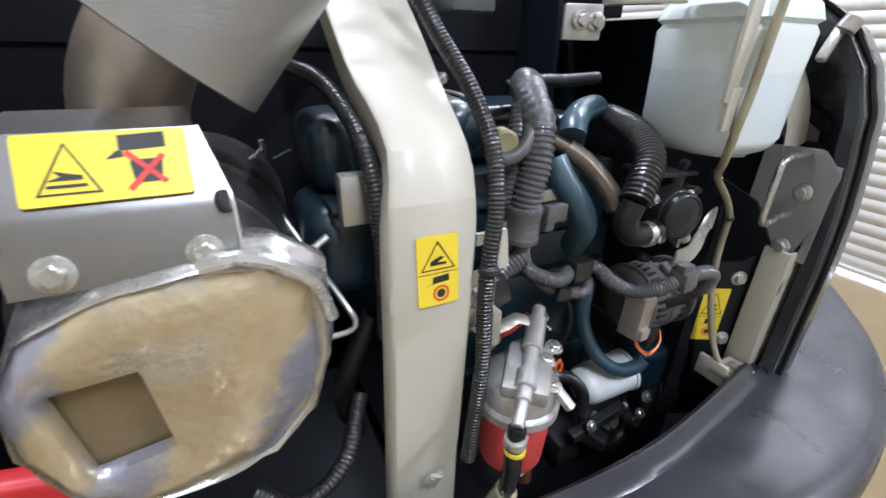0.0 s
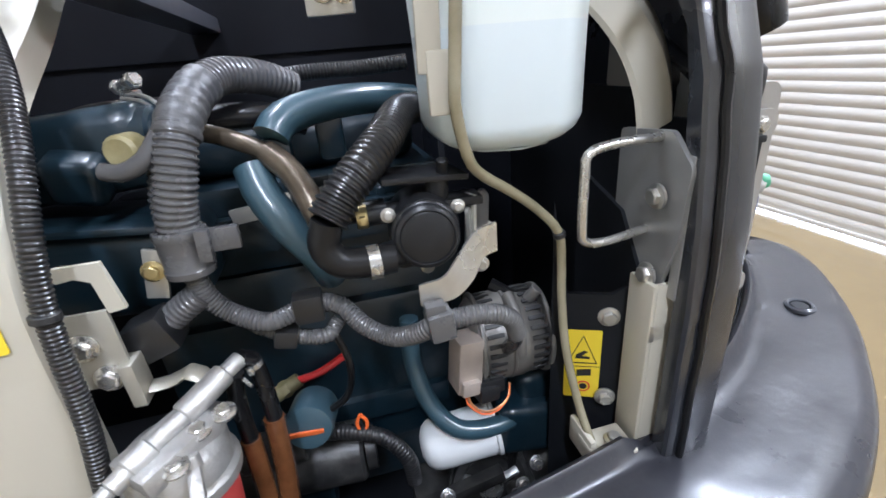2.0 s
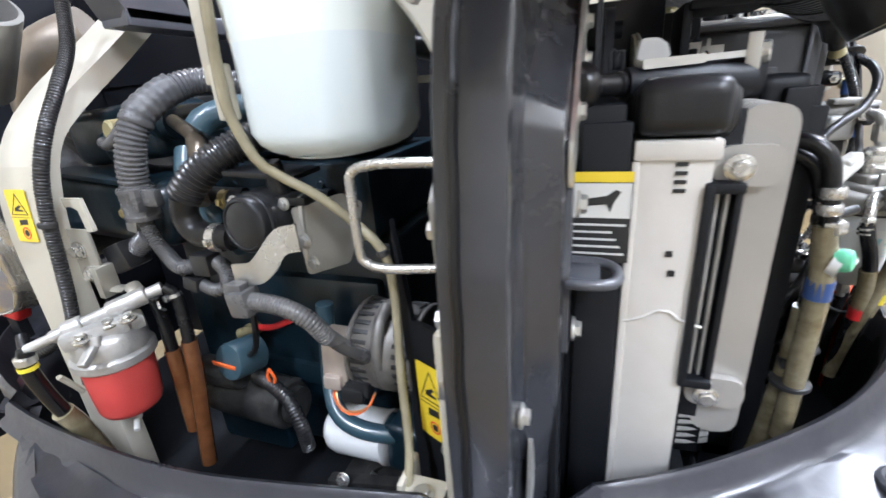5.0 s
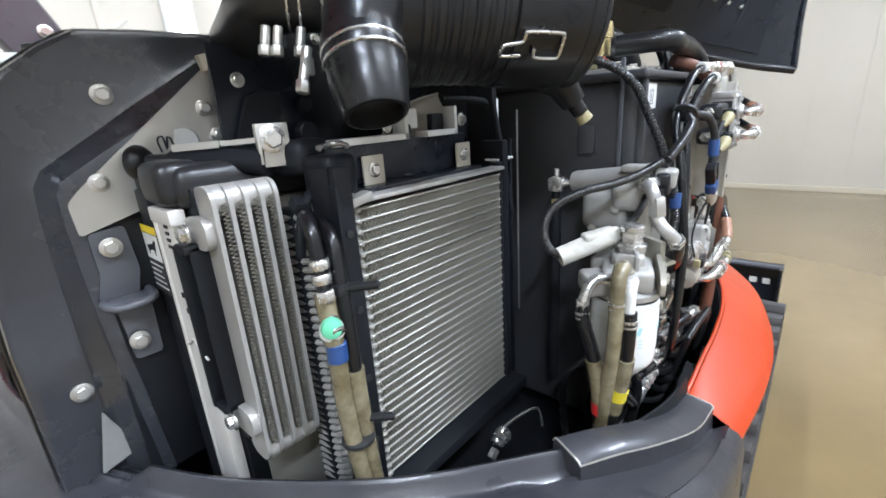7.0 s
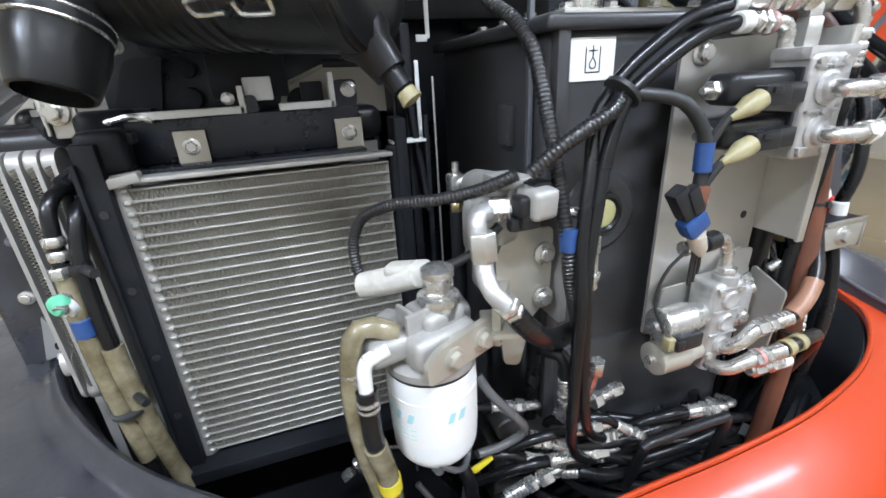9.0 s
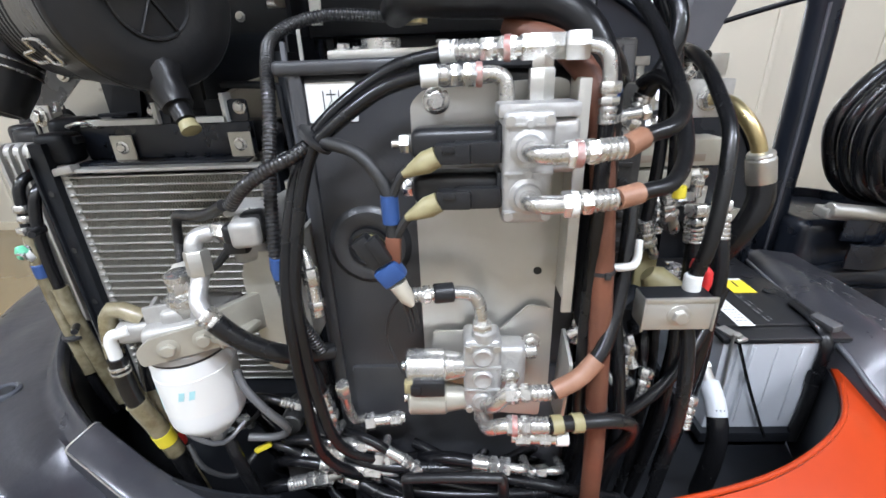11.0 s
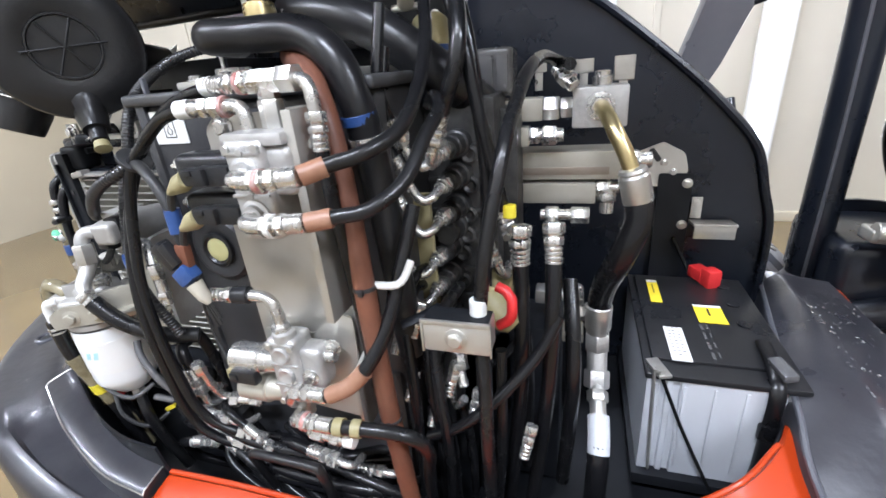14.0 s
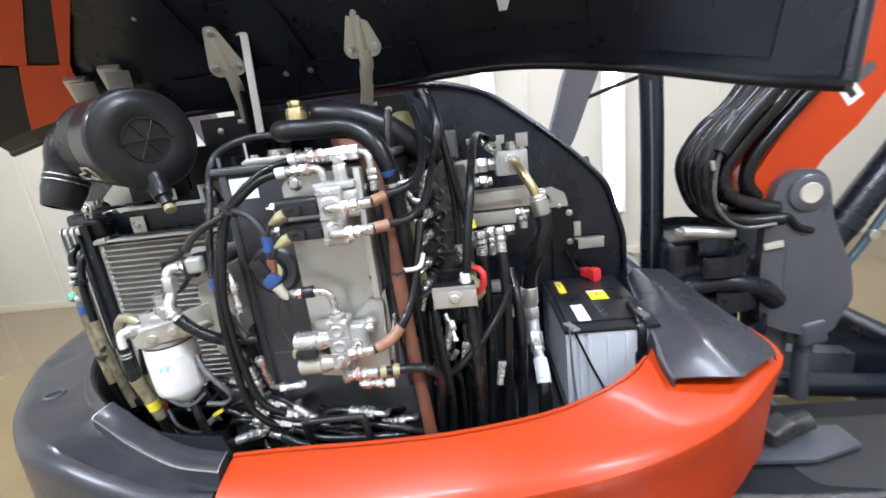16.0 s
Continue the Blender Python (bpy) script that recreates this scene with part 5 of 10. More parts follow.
def separator():
    t = thing("water_separator", (-.715, .325, .9), "fuel water separator with a red bowl and cast head", "fuel filter")
    a = (.03, .01, 1)
    part("bowl", lathe((-.719, .326, .925), a, [(0, .026), (.006, .036), (.014, .0395), (.05, .0415), (.088, .043), (.092, .043)], 32), REDBOWL, t)
    part("drain_plug", join(lathe((-.7195, .325, .905), a, [(0, .006), (.016, .006), (.017, .010), (.022, .010)], 12), cyl((-.716, .32, .905), (-.705, .31, .898), .004)), LABELW, t)
    part("retaining_ring", lathe((-.716, .327, 1.010), a, [(0, .046), (.003, .0495), (.013, .0495), (.016, .047), (.018, .044)], 40), ALU, t)
    h = part("head", join(lathe((-.7155, .327, 1.028), a, [(0, .045), (.02, .044), (.028, .040), (.033, .030), (.036, .012)], 32), rbox((-.712, .318, 1.062), (.052, .075, .022), (6, 0, -42), .006), rbox((-.69, .34, 1.06), (.03, .04, .02), (0, 0, -30), .006)), ALU, t, "cast aluminium filter head")
    part("cross_tube", join(cyl((-.655, .378, 1.097), (-.745, .282, 1.064), .0085, 14), cyl((-.668, .364, 1.093), (-.70, .33, 1.081), .012, 14), cyl((-.735, .293, 1.068), (-.72, .309, 1.073), .012, 14), cyl((-.745, .282, 1.064), (-.765, .262, 1.056), .0065, 12)), ALU, h)
    for p in ((-.687, .318, 1.070), (-.667, .330, 1.074), (-.70, .29, 1.062)):
        part("bolt", bolt(p, (.05, -.2, 1), .0075), CHROME, h)
    part("cock_lever", join(rbox((-.688, .285, 1.046), (.012, .035, .01), (30, 0, 15), .004), cyl((-.692, .30, 1.062), (-.69, .296, 1.05), .007)), ALU, t)
    br = part("bracket", rbox((-.762, .362, 1.145), (.05, .005, .075), None, .002), HINGEM, t, "cream folded steel bracket")
    part("bracket_fold", rbox((-.738, .362, 1.108), (.012, .025, .045), None, .002), HINGEM, br)
    part("bracket_arm", tube([(-.742, .365, 1.095), (-.715, .37, 1.093), (-.695, .365, 1.103), (-.68, .36, 1.09)], .010, 8, flat=.4), HINGEM, br)
    for p in ((-.765, .358, 1.152), (-.755, .358, 1.118)):
        part("bolt", bolt(p, (0, -1, 0), .009), CHROME, t)
    part("fuel_hose", tube([(-.655, .378, 1.097), (-.645, .385, 1.08), (-.642, .38, 1.0), (-.648, .37, .90), (-.655, .36, .80)], .0088, 12), HOSE, t)
    part("brown_sleeve", tube([(-.6425, .3815, 1.012), (-.6445, .376, .95), (-.648, .37, .90), (-.655, .36, .80)], .0112, 12), AMBER, t, "brown protective tube")
    part("brown_sleeve", tube([(-.668, .3705, 1.0), (-.6685, .369, .95), (-.67, .365, .86)], .0105, 12), AMBER, t)
    clamp_ring((-.647, .384, 1.083), (.2, 0, -1), .0090, .006, CHROME, t)
    part("fuel_hose", tube([(-.66, .365, 1.09), (-.668, .372, 1.05), (-.668, .37, .98), (-.67, .365, .86)], .0085, 12), HOSE, t)
    part("wire_clip", tube([(-.655, .365, 1.082), (-.648, .36, 1.075), (-.65, .368, 1.068)], .002, 6), CHROME, t)
    part("front_hose", tube([(-.765, .262, 1.056), (-.769, .258, 1.03), (-.766, .262, .99), (-.764, .27, .95), (-.77, .285, .90), (-.78, .30, .84)], .0095, 12), HOSE, t)
    part("front_sleeve", tube([(-.764, .268, .955), (-.768, .28, .92), (-.776, .295, .86), (-.785, .305, .80)], .013, 12), CLEARHOSE, t, "yellowed clear protective sleeve")
    part("spring_clip", join(tube([(-.777, .254, 1.045), (-.765, .250, 1.048), (-.755, .258, 1.046)], .0025, 6), cyl((-.768, .259, 1.048), (-.768, .259, 1.038), .0115)), ZINC, t)
    part("yellow_mark", cyl((-.768, .258, 1.035), (-.768, .258, 1.03), .0112, 12), YELPL, t)


def coolant_tank():
    t = thing("coolant_tank", (-.36, .40, 1.29), "milky plastic coolant tank half full of pale blue coolant", "coolant tank")
    rows = []
    lv = [(1.2695, .034), (1.272, .022), (1.277, .012), (1.285, .005), (1.296, .001), (1.375, .0)]
    lv2 = [(1.375, .0), (1.42, -.002), (1.428, .002), (1.433, -.003), (1.45, .002), (1.462, .012), (1.468, .03)]

    def ring(z, inset):
        x0, x1, y0, y1 = -.434 + inset, -.292 - inset, .340 + inset, .488 - inset
        ch = .022
        p = [(x0 + ch, y0), (x1 - .03, y0 - .004), (x1, y0 + .022), (x1 + .006, y1 - ch), (x1 - ch, y1), (x0 + ch, y1), (x0, y1 - ch), (x0, y0 + ch)]
        return [(a, b, z) for a, b in rounded(p, .010, 2)]
    lo = loft([ring(*a) for a in lv], closed=True)
    bmesh.ops.contextual_create(lo, geom=[e for e in lo.edges if e.is_boundary and all(abs(v.co.z - 1.2695) < 1e-4 for v in e.verts)])
    part("filled_body", lo, FLUID, t, "pale blue where the coolant stands")
    hi = loft([ring(*a) for a in lv2], closed=True)
    bmesh.ops.contextual_create(hi, geom=[e for e in hi.edges if e.is_boundary and all(abs(v.co.z - 1.468) < 1e-4 for v in e.verts)])
    part("upper_body", hi, MILKY, t)
    part("moulded_lip", lathe((-.362, .40, 1.2665), (0, 0, 1), [(0, .02), (.004, .046), (.006, .048)], 8), FLUID, t)
    part("filler_cap", lathe((-.355, .42, 1.468), (0, 0, 1), [(0, .02), (.014, .02), (.016, .017)], 20), PLASTIC, t)
    part("strap_bracket", join(rbox((-.442, .346, 1.40), (.020, .006, .115), (0, 2, 0), .002), rbox((-.440, .385, 1.455), (.012, .08, .006), None, .002), rbox((-.436, .345, 1.335), (.022, .008, .05), None, .003)), CREAM, t, "pale steel strap holding the tank")
    part("support_arm", join(rbox((-.47, .47, 1.455), (.10, .018, .012), (0, 0, -55), .002), rbox((-.505, .54, 1.43), (.055, .01, .045), (0, 0, -20), .003)), ZINC, t)
    for p in ((-.513, .532, 1.432), (-.49, .528, 1.43)):
        part("bolt", bolt(p, (-.2, -1, 0), .009), CHROME, t)
    part("overflow_hose", tube([(-.412, .332, 1.50), (-.420, .333, 1.42), (-.426, .333, 1.35), (-.427, .336, 1.315), (-.416, .345, 1.272), (-.400, .358, 1.252), (-.372, .368, 1.232), (-.338, .372, 1.205), (-.309, .376, 1.172), (-.303, .378, 1.135), (-.302, .376, 1.085), (-.300, .365, 1.02), (-.290, .345, .945), (-.285, .32, .905)], .0053, 12), TANHOSE, t, "yellowed clear overflow hose")
    part("hose_tie", lathe((-.309, .376, 1.172), (.3, 0, -1), [(0, .0062), (.001, .0072), (.006, .0072), (.007, .0062)], 14), INK, t)
    c = thing("inner_arch", (-.24, .45, 1.25), "cream painted curved inner frame behind the coolant tank", "bracket")
    arch = [(-.194, .372, 1.272), (-.194, .375, 1.29), (-.199, .379, 1.32), (-.214, .389, 1.36), (-.243, .405, 1.40), (-.286, .43, 1.44), (-.35, .50, 1.50)]
    part("arch", loft([[(p.x - .028, p.y + .004, p.z - .012), (p.x - .024, p.y, p.z - .010), (p.x + .006, p.y - .004, p.z + .004), (p.x + .01, p.y, p.z + .007), (p.x + .032, p.y + .03, p.z + .022)] for p in resample(arch, 24)], thick=.004), CREAM, c, smooth=30)
    part("stud", join(rbox((-.235, .36, 1.41), (.012, .012, .05), (0, 30, 0), .004), cyl((-.225, .355, 1.425), (-.22, .35, 1.44), .012)), ZINC, c)
    part("crossbar", rbox((-.28, .50, 1.335), (.07, .02, .008), None, .002), CREAM, c)
    part("hose", tube([(-.24, .52, 1.37), (-.28, .50, 1.365), (-.33, .50, 1.38), (-.36, .52, 1.42)], .012), RUBBER, c)


def exhaust():
    t = thing("exhaust_shield", (-1.03, .36, .95), "crumpled bright heat shield over the exhaust with a square opening", "heat shield")
    # a dented disc, a little dished, with a folded rim; it faces the way out
    c = V((-1.035, .335, 1.135))
    u, v = V((1, .06, 0)).normalized(), V((0, -.16, 1)).normalized()
    nrm = u.cross(v)
    bm = bmesh.new()
    out = [(.115, .095), (.118, .01), (.10, -.06), (.06, -.105), (0, -.12), (-.06, -.112), (-.095, -.06), (-.108, .0), (-.10, .055), (-.075, .10), (-.03, .12), (.03, .128), (.08, .122)]
    # straight facets between the corners of the folded sheet
    ring = []
    for (a0, b0), (a1, b1) in zip(out, out[1:] + out[:1]):
        k = max(2, round(math.dist((a0, b0), (a1, b1)) / .014))
        ring += [(a0 + (a1 - a0) * i / k, b0 + (b1 - b0) * i / k) for i in range(k)]
    out = ring
    sq = [(-.078, .048), (-.022, .05), (-.018, -.044), (-.074, -.05)]
    rng = random.Random(4)
    n = len(out)
    rings = []
    hole = []
    m = V((-.048, .0))
    for k in range(n):
        # the ray from the opening's middle meets its border
        d = (V(out[k]) - m).normalized()
        best = 9
        for i in range(4):
            a, b = V(sq[i]), V(sq[(i + 1) % 4])
            e = b - a
            den = d.x * e.y - d.y * e.x
            if abs(den) < 1e-9:
                continue
            w = a - m
            s = (w.x * e.y - w.y * e.x) / den
            q = (w.x * d.y - w.y * d.x) / den
            if s > 0 and -.01 <= q <= 1.01:
                best = min(best, s)
        hole.append(m + d * best)
    place = lambda p, h: c + u * p[0] + v * p[1] + nrm * h
    for f, h in ((0, -.012), (0, 0), (.12, .003), (.25, .005), (.4, .007), (.55, .007), (.7, .004), (.84, -.001), (.9, -.006)):
        wave = lambda k: f * (.0012 * math.sin(k * 1.3 + f * 17) + .001 * math.sin(k * .7 - f * 11)) if f > .1 else 0
        rings.append([bm.verts.new(place(V(hole[k]).lerp(V(out[k]), f), h + wave(k))) for k in range(n)])
    for a, b in zip(rings, rings[1:]):
        for k in range(n):
            bm.faces.new((a[k], a[(k + 1) % n], b[(k + 1) % n], b[k]))
    part("shield_skin", bm, FOIL, t, "tan and blue heat-tinted shield face", smooth=60)
    rm = bmesh.new()
    rings = []
    for f, h in ((.885, -.007), (.90, -.001), (.93, .001), (.965, -.002), (.985, -.010), (1.0, -.02), (1.03, -.022), (1.035, -.030), (1.02, -.040), (1.0, -.046)):
        rings.append([rm.verts.new(place(V(hole[k]).lerp(V(out[k]), f), h + .0016 * math.sin(k * 2.7 + f * 40) * math.sin(k * .9))) for k in range(n)])
    for a, b in zip(rings, rings[1:]):
        for k in range(n):
            rm.faces.new((a[k], a[(k + 1) % n], b[(k + 1) % n], b[k]))
    part("rolled_rim", rm, CHROME, t, "bright crumpled rolled rim", smooth=60)
    part("insulation", plate([(a * 1.1 + .002, b * 1.1) for a, b in sq], place((0, 0), -.016), u, v, .003, 0), TANINS, t, "tan insulation behind the opening")
    part("fold_seam", tube([place((.03, .127), .0), place((.06, .128), .002), place((.10, .10), .002), place((.117, .05), -.002)], .006, 8), CHROME, t)
    b = thing("exhaust_bracket", (-1.04, .34, 1.25), "bright steel guard box with a large yellow hot-surface label", "guard box")
    part("box_shell", loft([[(x, .324, 1.254), (x, .331, 1.297), (x - .001 * s, .335, 1.303), (x - .014 * s, .360, 1.344), (x - .02 * s, .42, 1.35)] for x, s in ((-1.105, 0), (-.978, 1))], thick=.003), BOXSTEEL, b)
    part("side_fold", loft([[(-.9775, .324, 1.254), (-.9775, .331, 1.297), (-.9785, .335, 1.303), (-.9915, .360, 1.344)], [(-.981, .360, 1.256), (-.981, .365, 1.297), (-.983, .368, 1.303), (-.995, .385, 1.340)]], thick=.002), STEELPLATE, b)
    lu, lv = V((1, 0, 0)), V((0, .52, .854)).normalized()
    nr = lu.cross(lv)
    lc = V((-1.042, .3475, 1.3235)) + nr * .0022
    sq = lambda p: [(a * .9, c * .62) for a, c in p]
    lab = part("warning_label", plate(rounded(rect(.089, .044), .003), lc + nr * .001, lu, lv, .001, 0), YELLOW, b, "large yellow hot-surface warning label")
    lz = lc + nr * .001
    print_poly("warning_triangle", ring_poly(sq([(-.040, -.026), (-.004, -.026), (-.022, .026)]), .0022), lz, lu, lv, INK, lab)
    print_poly("pictogram", sq([(-.034, -.012), (-.014, -.012), (-.014, -.008), (-.022, -.005), (-.03, -.002), (-.026, -.008)]), lz, lu, lv, INK, lab)
    print_poly("pictogram", sq([(-.034, -.019), (-.012, -.019), (-.012, -.016), (-.034, -.016)]), lz, lu, lv, INK, lab)
    print_poly("pictogram", sq([(.008, .014), (.036, .016), (.036, .032), (.008, .030)]), lz, lu, lv, INK, lab)
    print_poly("pictogram", sq([(.0, .006), (.01, .008), (.01, .014), (.006, .014)]), lz, lu, lv, INK, lab)
    print_poly("pictogram", rounded(sq([(.015, -.02), (.031, -.02), (.033, .004), (.013, .004)]), .003), lz, lu, lv, INK, lab)
    for s in (1, -1):
        print_poly("red_cross", sq([(.010, -.018 * s - .007), (.013, -.021 * s - .007), (.035, .013 * s - .007), (.032, .016 * s - .007)]), lz + nr * .0004, lu, lv, REDINK, lab)
    for x in (-1.08, -.999):
        part("bolt", bolt((x, .3255, 1.267), (0, -1, .15), .0078, 1.5), CHROME, b)
    for p in ((-1.107, .328, 1.29), (-.984, .332, 1.298)):
        part("stud_hole", cyl(p, V(p) + V((.004, -.002, .001)), .008, 14), INK, b)
    e = thing("exhaust_pipe", (-1.0, .6, 1.3), "heat-browned exhaust elbow under a bright steel outlet", "exhaust")
    part("elbow", tube([(-1.06, .56, 1.30), (-1.045, .55, 1.36), (-1.005, .56, 1.42), (-.94, .60, 1.45)], .05, 24, .015), BURNT, e)
    part("outlet_tube", lathe((-.998, .415, 1.382), (.62, .02, .78), [(0, .060), (.001, .062), (.13, .064), (.132, .058), (.002, .056)], 36), OUTLET, e, "bright rolled steel outlet tube")
    part("muffler", lathe((-1.05, .40, 1.17), (.12, .9, .05), [(0, .105), (.01, .11), (.05, .112), (.055, .116), (.065, .116), (.07, .112), (.13, .112), (.135, .116), (.145, .116), (.15, .11), (.30, .10)], 40), DIRTY, e, "dusty round muffler shell")
    w = thing("cable_rods", (-.92, .40, 1.1), "bent zinc wire rods beside the exhaust", "rods")
    part("rod", tube([(-.953, .573, 1.245), (-.935, .516, 1.220), (-.916, .462, 1.190), (-.893, .410, 1.150), (-.885, .396, 1.134), (-.891, .394, 1.124), (-.914, .398, 1.119)], .0034, 10, .006), ZINC, w)
    part("rod", tube([(-.939, .405, 1.205), (-.902, .412, 1.226)], .0042, 10), ZINC, w)
    part("link", join(tube([(-.934, .648, 1.267), (-.948, .622, 1.262), (-.963, .603, 1.257), (-.953, .575, 1.247)], .0026, 8, .006), cyl((-.932, .65, 1.258), (-.934, .648, 1.278), .004, 10)), CHROME, w)
    part("thin_rod", tube([(-.925, .60, 1.262), (-.905, .585, 1.275)], .0022, 8), ZINC, w)
    h = thing("lower_hose", (-.93, .36, .9), "black corrugated hose low in the engine bay", "hose")
    part("hose", tube([(-1.01, .36, .98), (-.98, .345, .965), (-.95, .345, .965), (-.915, .36, .985), (-.885, .40, 1.03)], .0095, 12, ribs=(.005, .001)), DCONDUIT, h)
    part("hose_two", tube([(-.86, .42, 1.12), (-.88, .42, 1.08), (-.90, .43, 1.0), (-.88, .45, .92)], .012, 12), RUBBER, h)
    # no lamp: a red block on an added stem stands in for the body's edge
    r = thing("red_body_edge", (-1.20, .44, .61), "red block standing in for the painted body's edge beside the heat shield", "tail lamp")
    part("red_block", rbox((-1.20, .425, 1.005), (.13, .03, .06), (0, 20, 8), .010, 3), REDPL, r)
    part("stem", rbox((-1.20, .44, .80), (.03, .02, .38), None, .004), BLACK, r)



engine()
harness()
separator()
coolant_tank()
exhaust()


# ---- coolers ----
def text_bars(lab, c, u, v, w, rows, gap, mat=INK, h=.0016):
    for k in range(rows):
        ww = w * (1 - .08 * ((k * 7) % 4))
        print_poly("text_bar", [(-w / 2, -k * gap), (-w / 2 + ww, -k * gap), (-w / 2 + ww, -k * gap + h), (-w / 2, -k * gap + h)], c, u, v, mat, lab)


def radiator():
    t = thing("radiator", (-.03, .68, .75), "aluminium radiator with a black top tank and shroud", "radiator")
    part("side_tank", join(box(-.068, -.006, .434, .450, .76, 1.262, .005), box(-.072, -.002, .430, .448, 1.25, 1.268, .003), box(-.073, -.066, .432, .455, .78, 1.25, .002)), TANKSIDE, t)
    part("crimp_ridge", tube([(-.07, .4325, 1.085), (-.052, .4325, 1.09), (-.033, .4325, 1.102), (-.015, .4325, 1.09), (.003, .4325, 1.085)], .0016, 6), TANKSIDE, t)
    for k in range(5):
        part("vent_slot", box(-.037, -.027, .4325, .4345, 1.221 + .008 * k, 1.2245 + .008 * k, 0), INK, t)
    for z, x in ((1.158, -.034), (1.138, -.03)):
        part("vent_slot", box(x - .003, x + .003, .4325, .4345, z, z + .006, 0), INK, t)
    part("top_tank", join(rbox((-.033, .69, 1.29), (.09, .50, .05), None, .02, 3), rbox((-.035, .452, 1.295), (.075, .05, .05), None, .016, 3)), PLASTIC, t)
    part("core", box(-.07, .0, .472, .93, .78, 1.262, .002), FINMAT, t)
    part("shroud", join(box(-.128, -.08, .437, .95, .75, 1.30, .004), box(-.118, -.074, .432, .45, .76, 1.285, .003)), BLACK, t)
    lab = part("caution_label", plate(rect(.058, .090), (-.099, .4312, 1.195), (1, 0, 0), (0, 0, 1), .001, 0), INK, t, "black label with a white picture and yellow bar")
    print_poly("label_bar", rect(.058, .010), (-.099, .4312, 1.236), (1, 0, 0), (0, 0, 1), YELLOW, lab)
    print_poly("label_field", rect(.056, .034), (-.099, .4312, 1.213), (1, 0, 0), (0, 0, 1), LABELW, lab)
    print_poly("pictogram", [(-.018, .0), (.006, .004), (.014, .010), (.019, .008), (.013, -.002), (.010, -.012), (.006, -.004), (-.010, -.006), (-.014, -.012)], (-.099, .4308, 1.214), (1, 0, 0), (0, 0, 1), INK, lab)
    text_bars(lab, V((-.099, .4308, 1.188)), (1, 0, 0), (0, 0, 1), .05, 5, .0075, LABELW, .0022)


def fin_pack(x, y0, y1, z0, z1, pitch, depth, thick=.0006):
    """Many folded fins between two tubes, as one sheet: a zigzag along y."""
    bm = bmesh.new()
    n = int((y1 - y0) / pitch)
    prev = None
    for k in range(n + 1):
        y = y0 + k * pitch
        z = z0 if k % 2 else z1
        a, b = bm.verts.new((x, y, z)), bm.verts.new((x - depth, y, z))
        if prev:
            bm.faces.new((prev[0], a, b, prev[1]))
        prev = (a, b)
    return bm


def oil_cooler():
    t = thing("oil_cooler", (.035, .495, .93), "cast aluminium stacked-plate oil cooler", "oil cooler")
    n = 5
    for k in range(n):
        y = .460 + .0175 * k
        part("cooler_plate", plate(rounded(rect(.046, .352), .022, 6), (.034, y - .0045, 1.117), (1, 0, 0), (0, 0, 1), .0050, .0020), CORE, t)
    for k in range(n - 1):
        y = .4635 + .0175 * k
        bm = bmesh.new()
        prev = None
        for j in range(131):
            z = .962 + .0024 * j
            yy = y + (.0015 if j % 2 else .0085)
            a, b = bm.verts.new((.054, yy, z)), bm.verts.new((.016, yy, z))
            c = bm.verts.new((.0545, yy, z + .0013))
            if prev:
                bm.faces.new((prev[0], a, b, prev[1]))
                bm.faces.new((prev[0], prev[2], c, a))
            prev = (a, b, c)
        part("fin_strip", bm, FINMAT, t)
        for z in (1.275, .952):
            part("header", cyl((.034, y - .002, z), (.034, y + .012, z), .0182, 20), CORE, t)
    for x, y, z in ((.013, .438, 1.242), (.018, .438, 1.0)):
        part("mounting_tab", plate(rounded([(-.021, -.018), (.034, -.018), (.034, .018), (-.021, .018)], .0165, 6), (x + .003, y + .008, z), (1, 0, 0), (0, 0, 1), .015, .004), CORE, t)
        part("bolt", bolt((x, y, z), (0, -1, 0), .0085), CHROME, t)
    part("slot_frame", join(box(-.012, -.004, .428, .458, 1.015, 1.228, .003), box(.014, .020, .436, .458, 1.015, 1.228, .002), box(-.012, .020, .430, .458, 1.220, 1.230, .003), box(-.012, .020, .430, .458, 1.013, 1.023, .003), box(-.012, .016, .452, .458, .96, 1.29, .001)), BLACK, t, "black slot frame beside the cooler")
    for x in (-.007, .001, .009):
        part("guide_bar", box(x - .0016, x + .0016, .442, .452, 1.018, 1.224, .001), HEADALU, t)
    for k in range(36):
        part("fin_fold", tube([(.020, .547, .835 + .0115 * k), (.044, .550, .838 + .0115 * k), (.062, .557, .839 + .0115 * k), (.052, .568, .835 + .0115 * k)], .0046, 6, .008), HEADALU, t)
    part("fin_core", box(.014, .050, .546, .575, .82, 1.25, .002), BLACK, t)


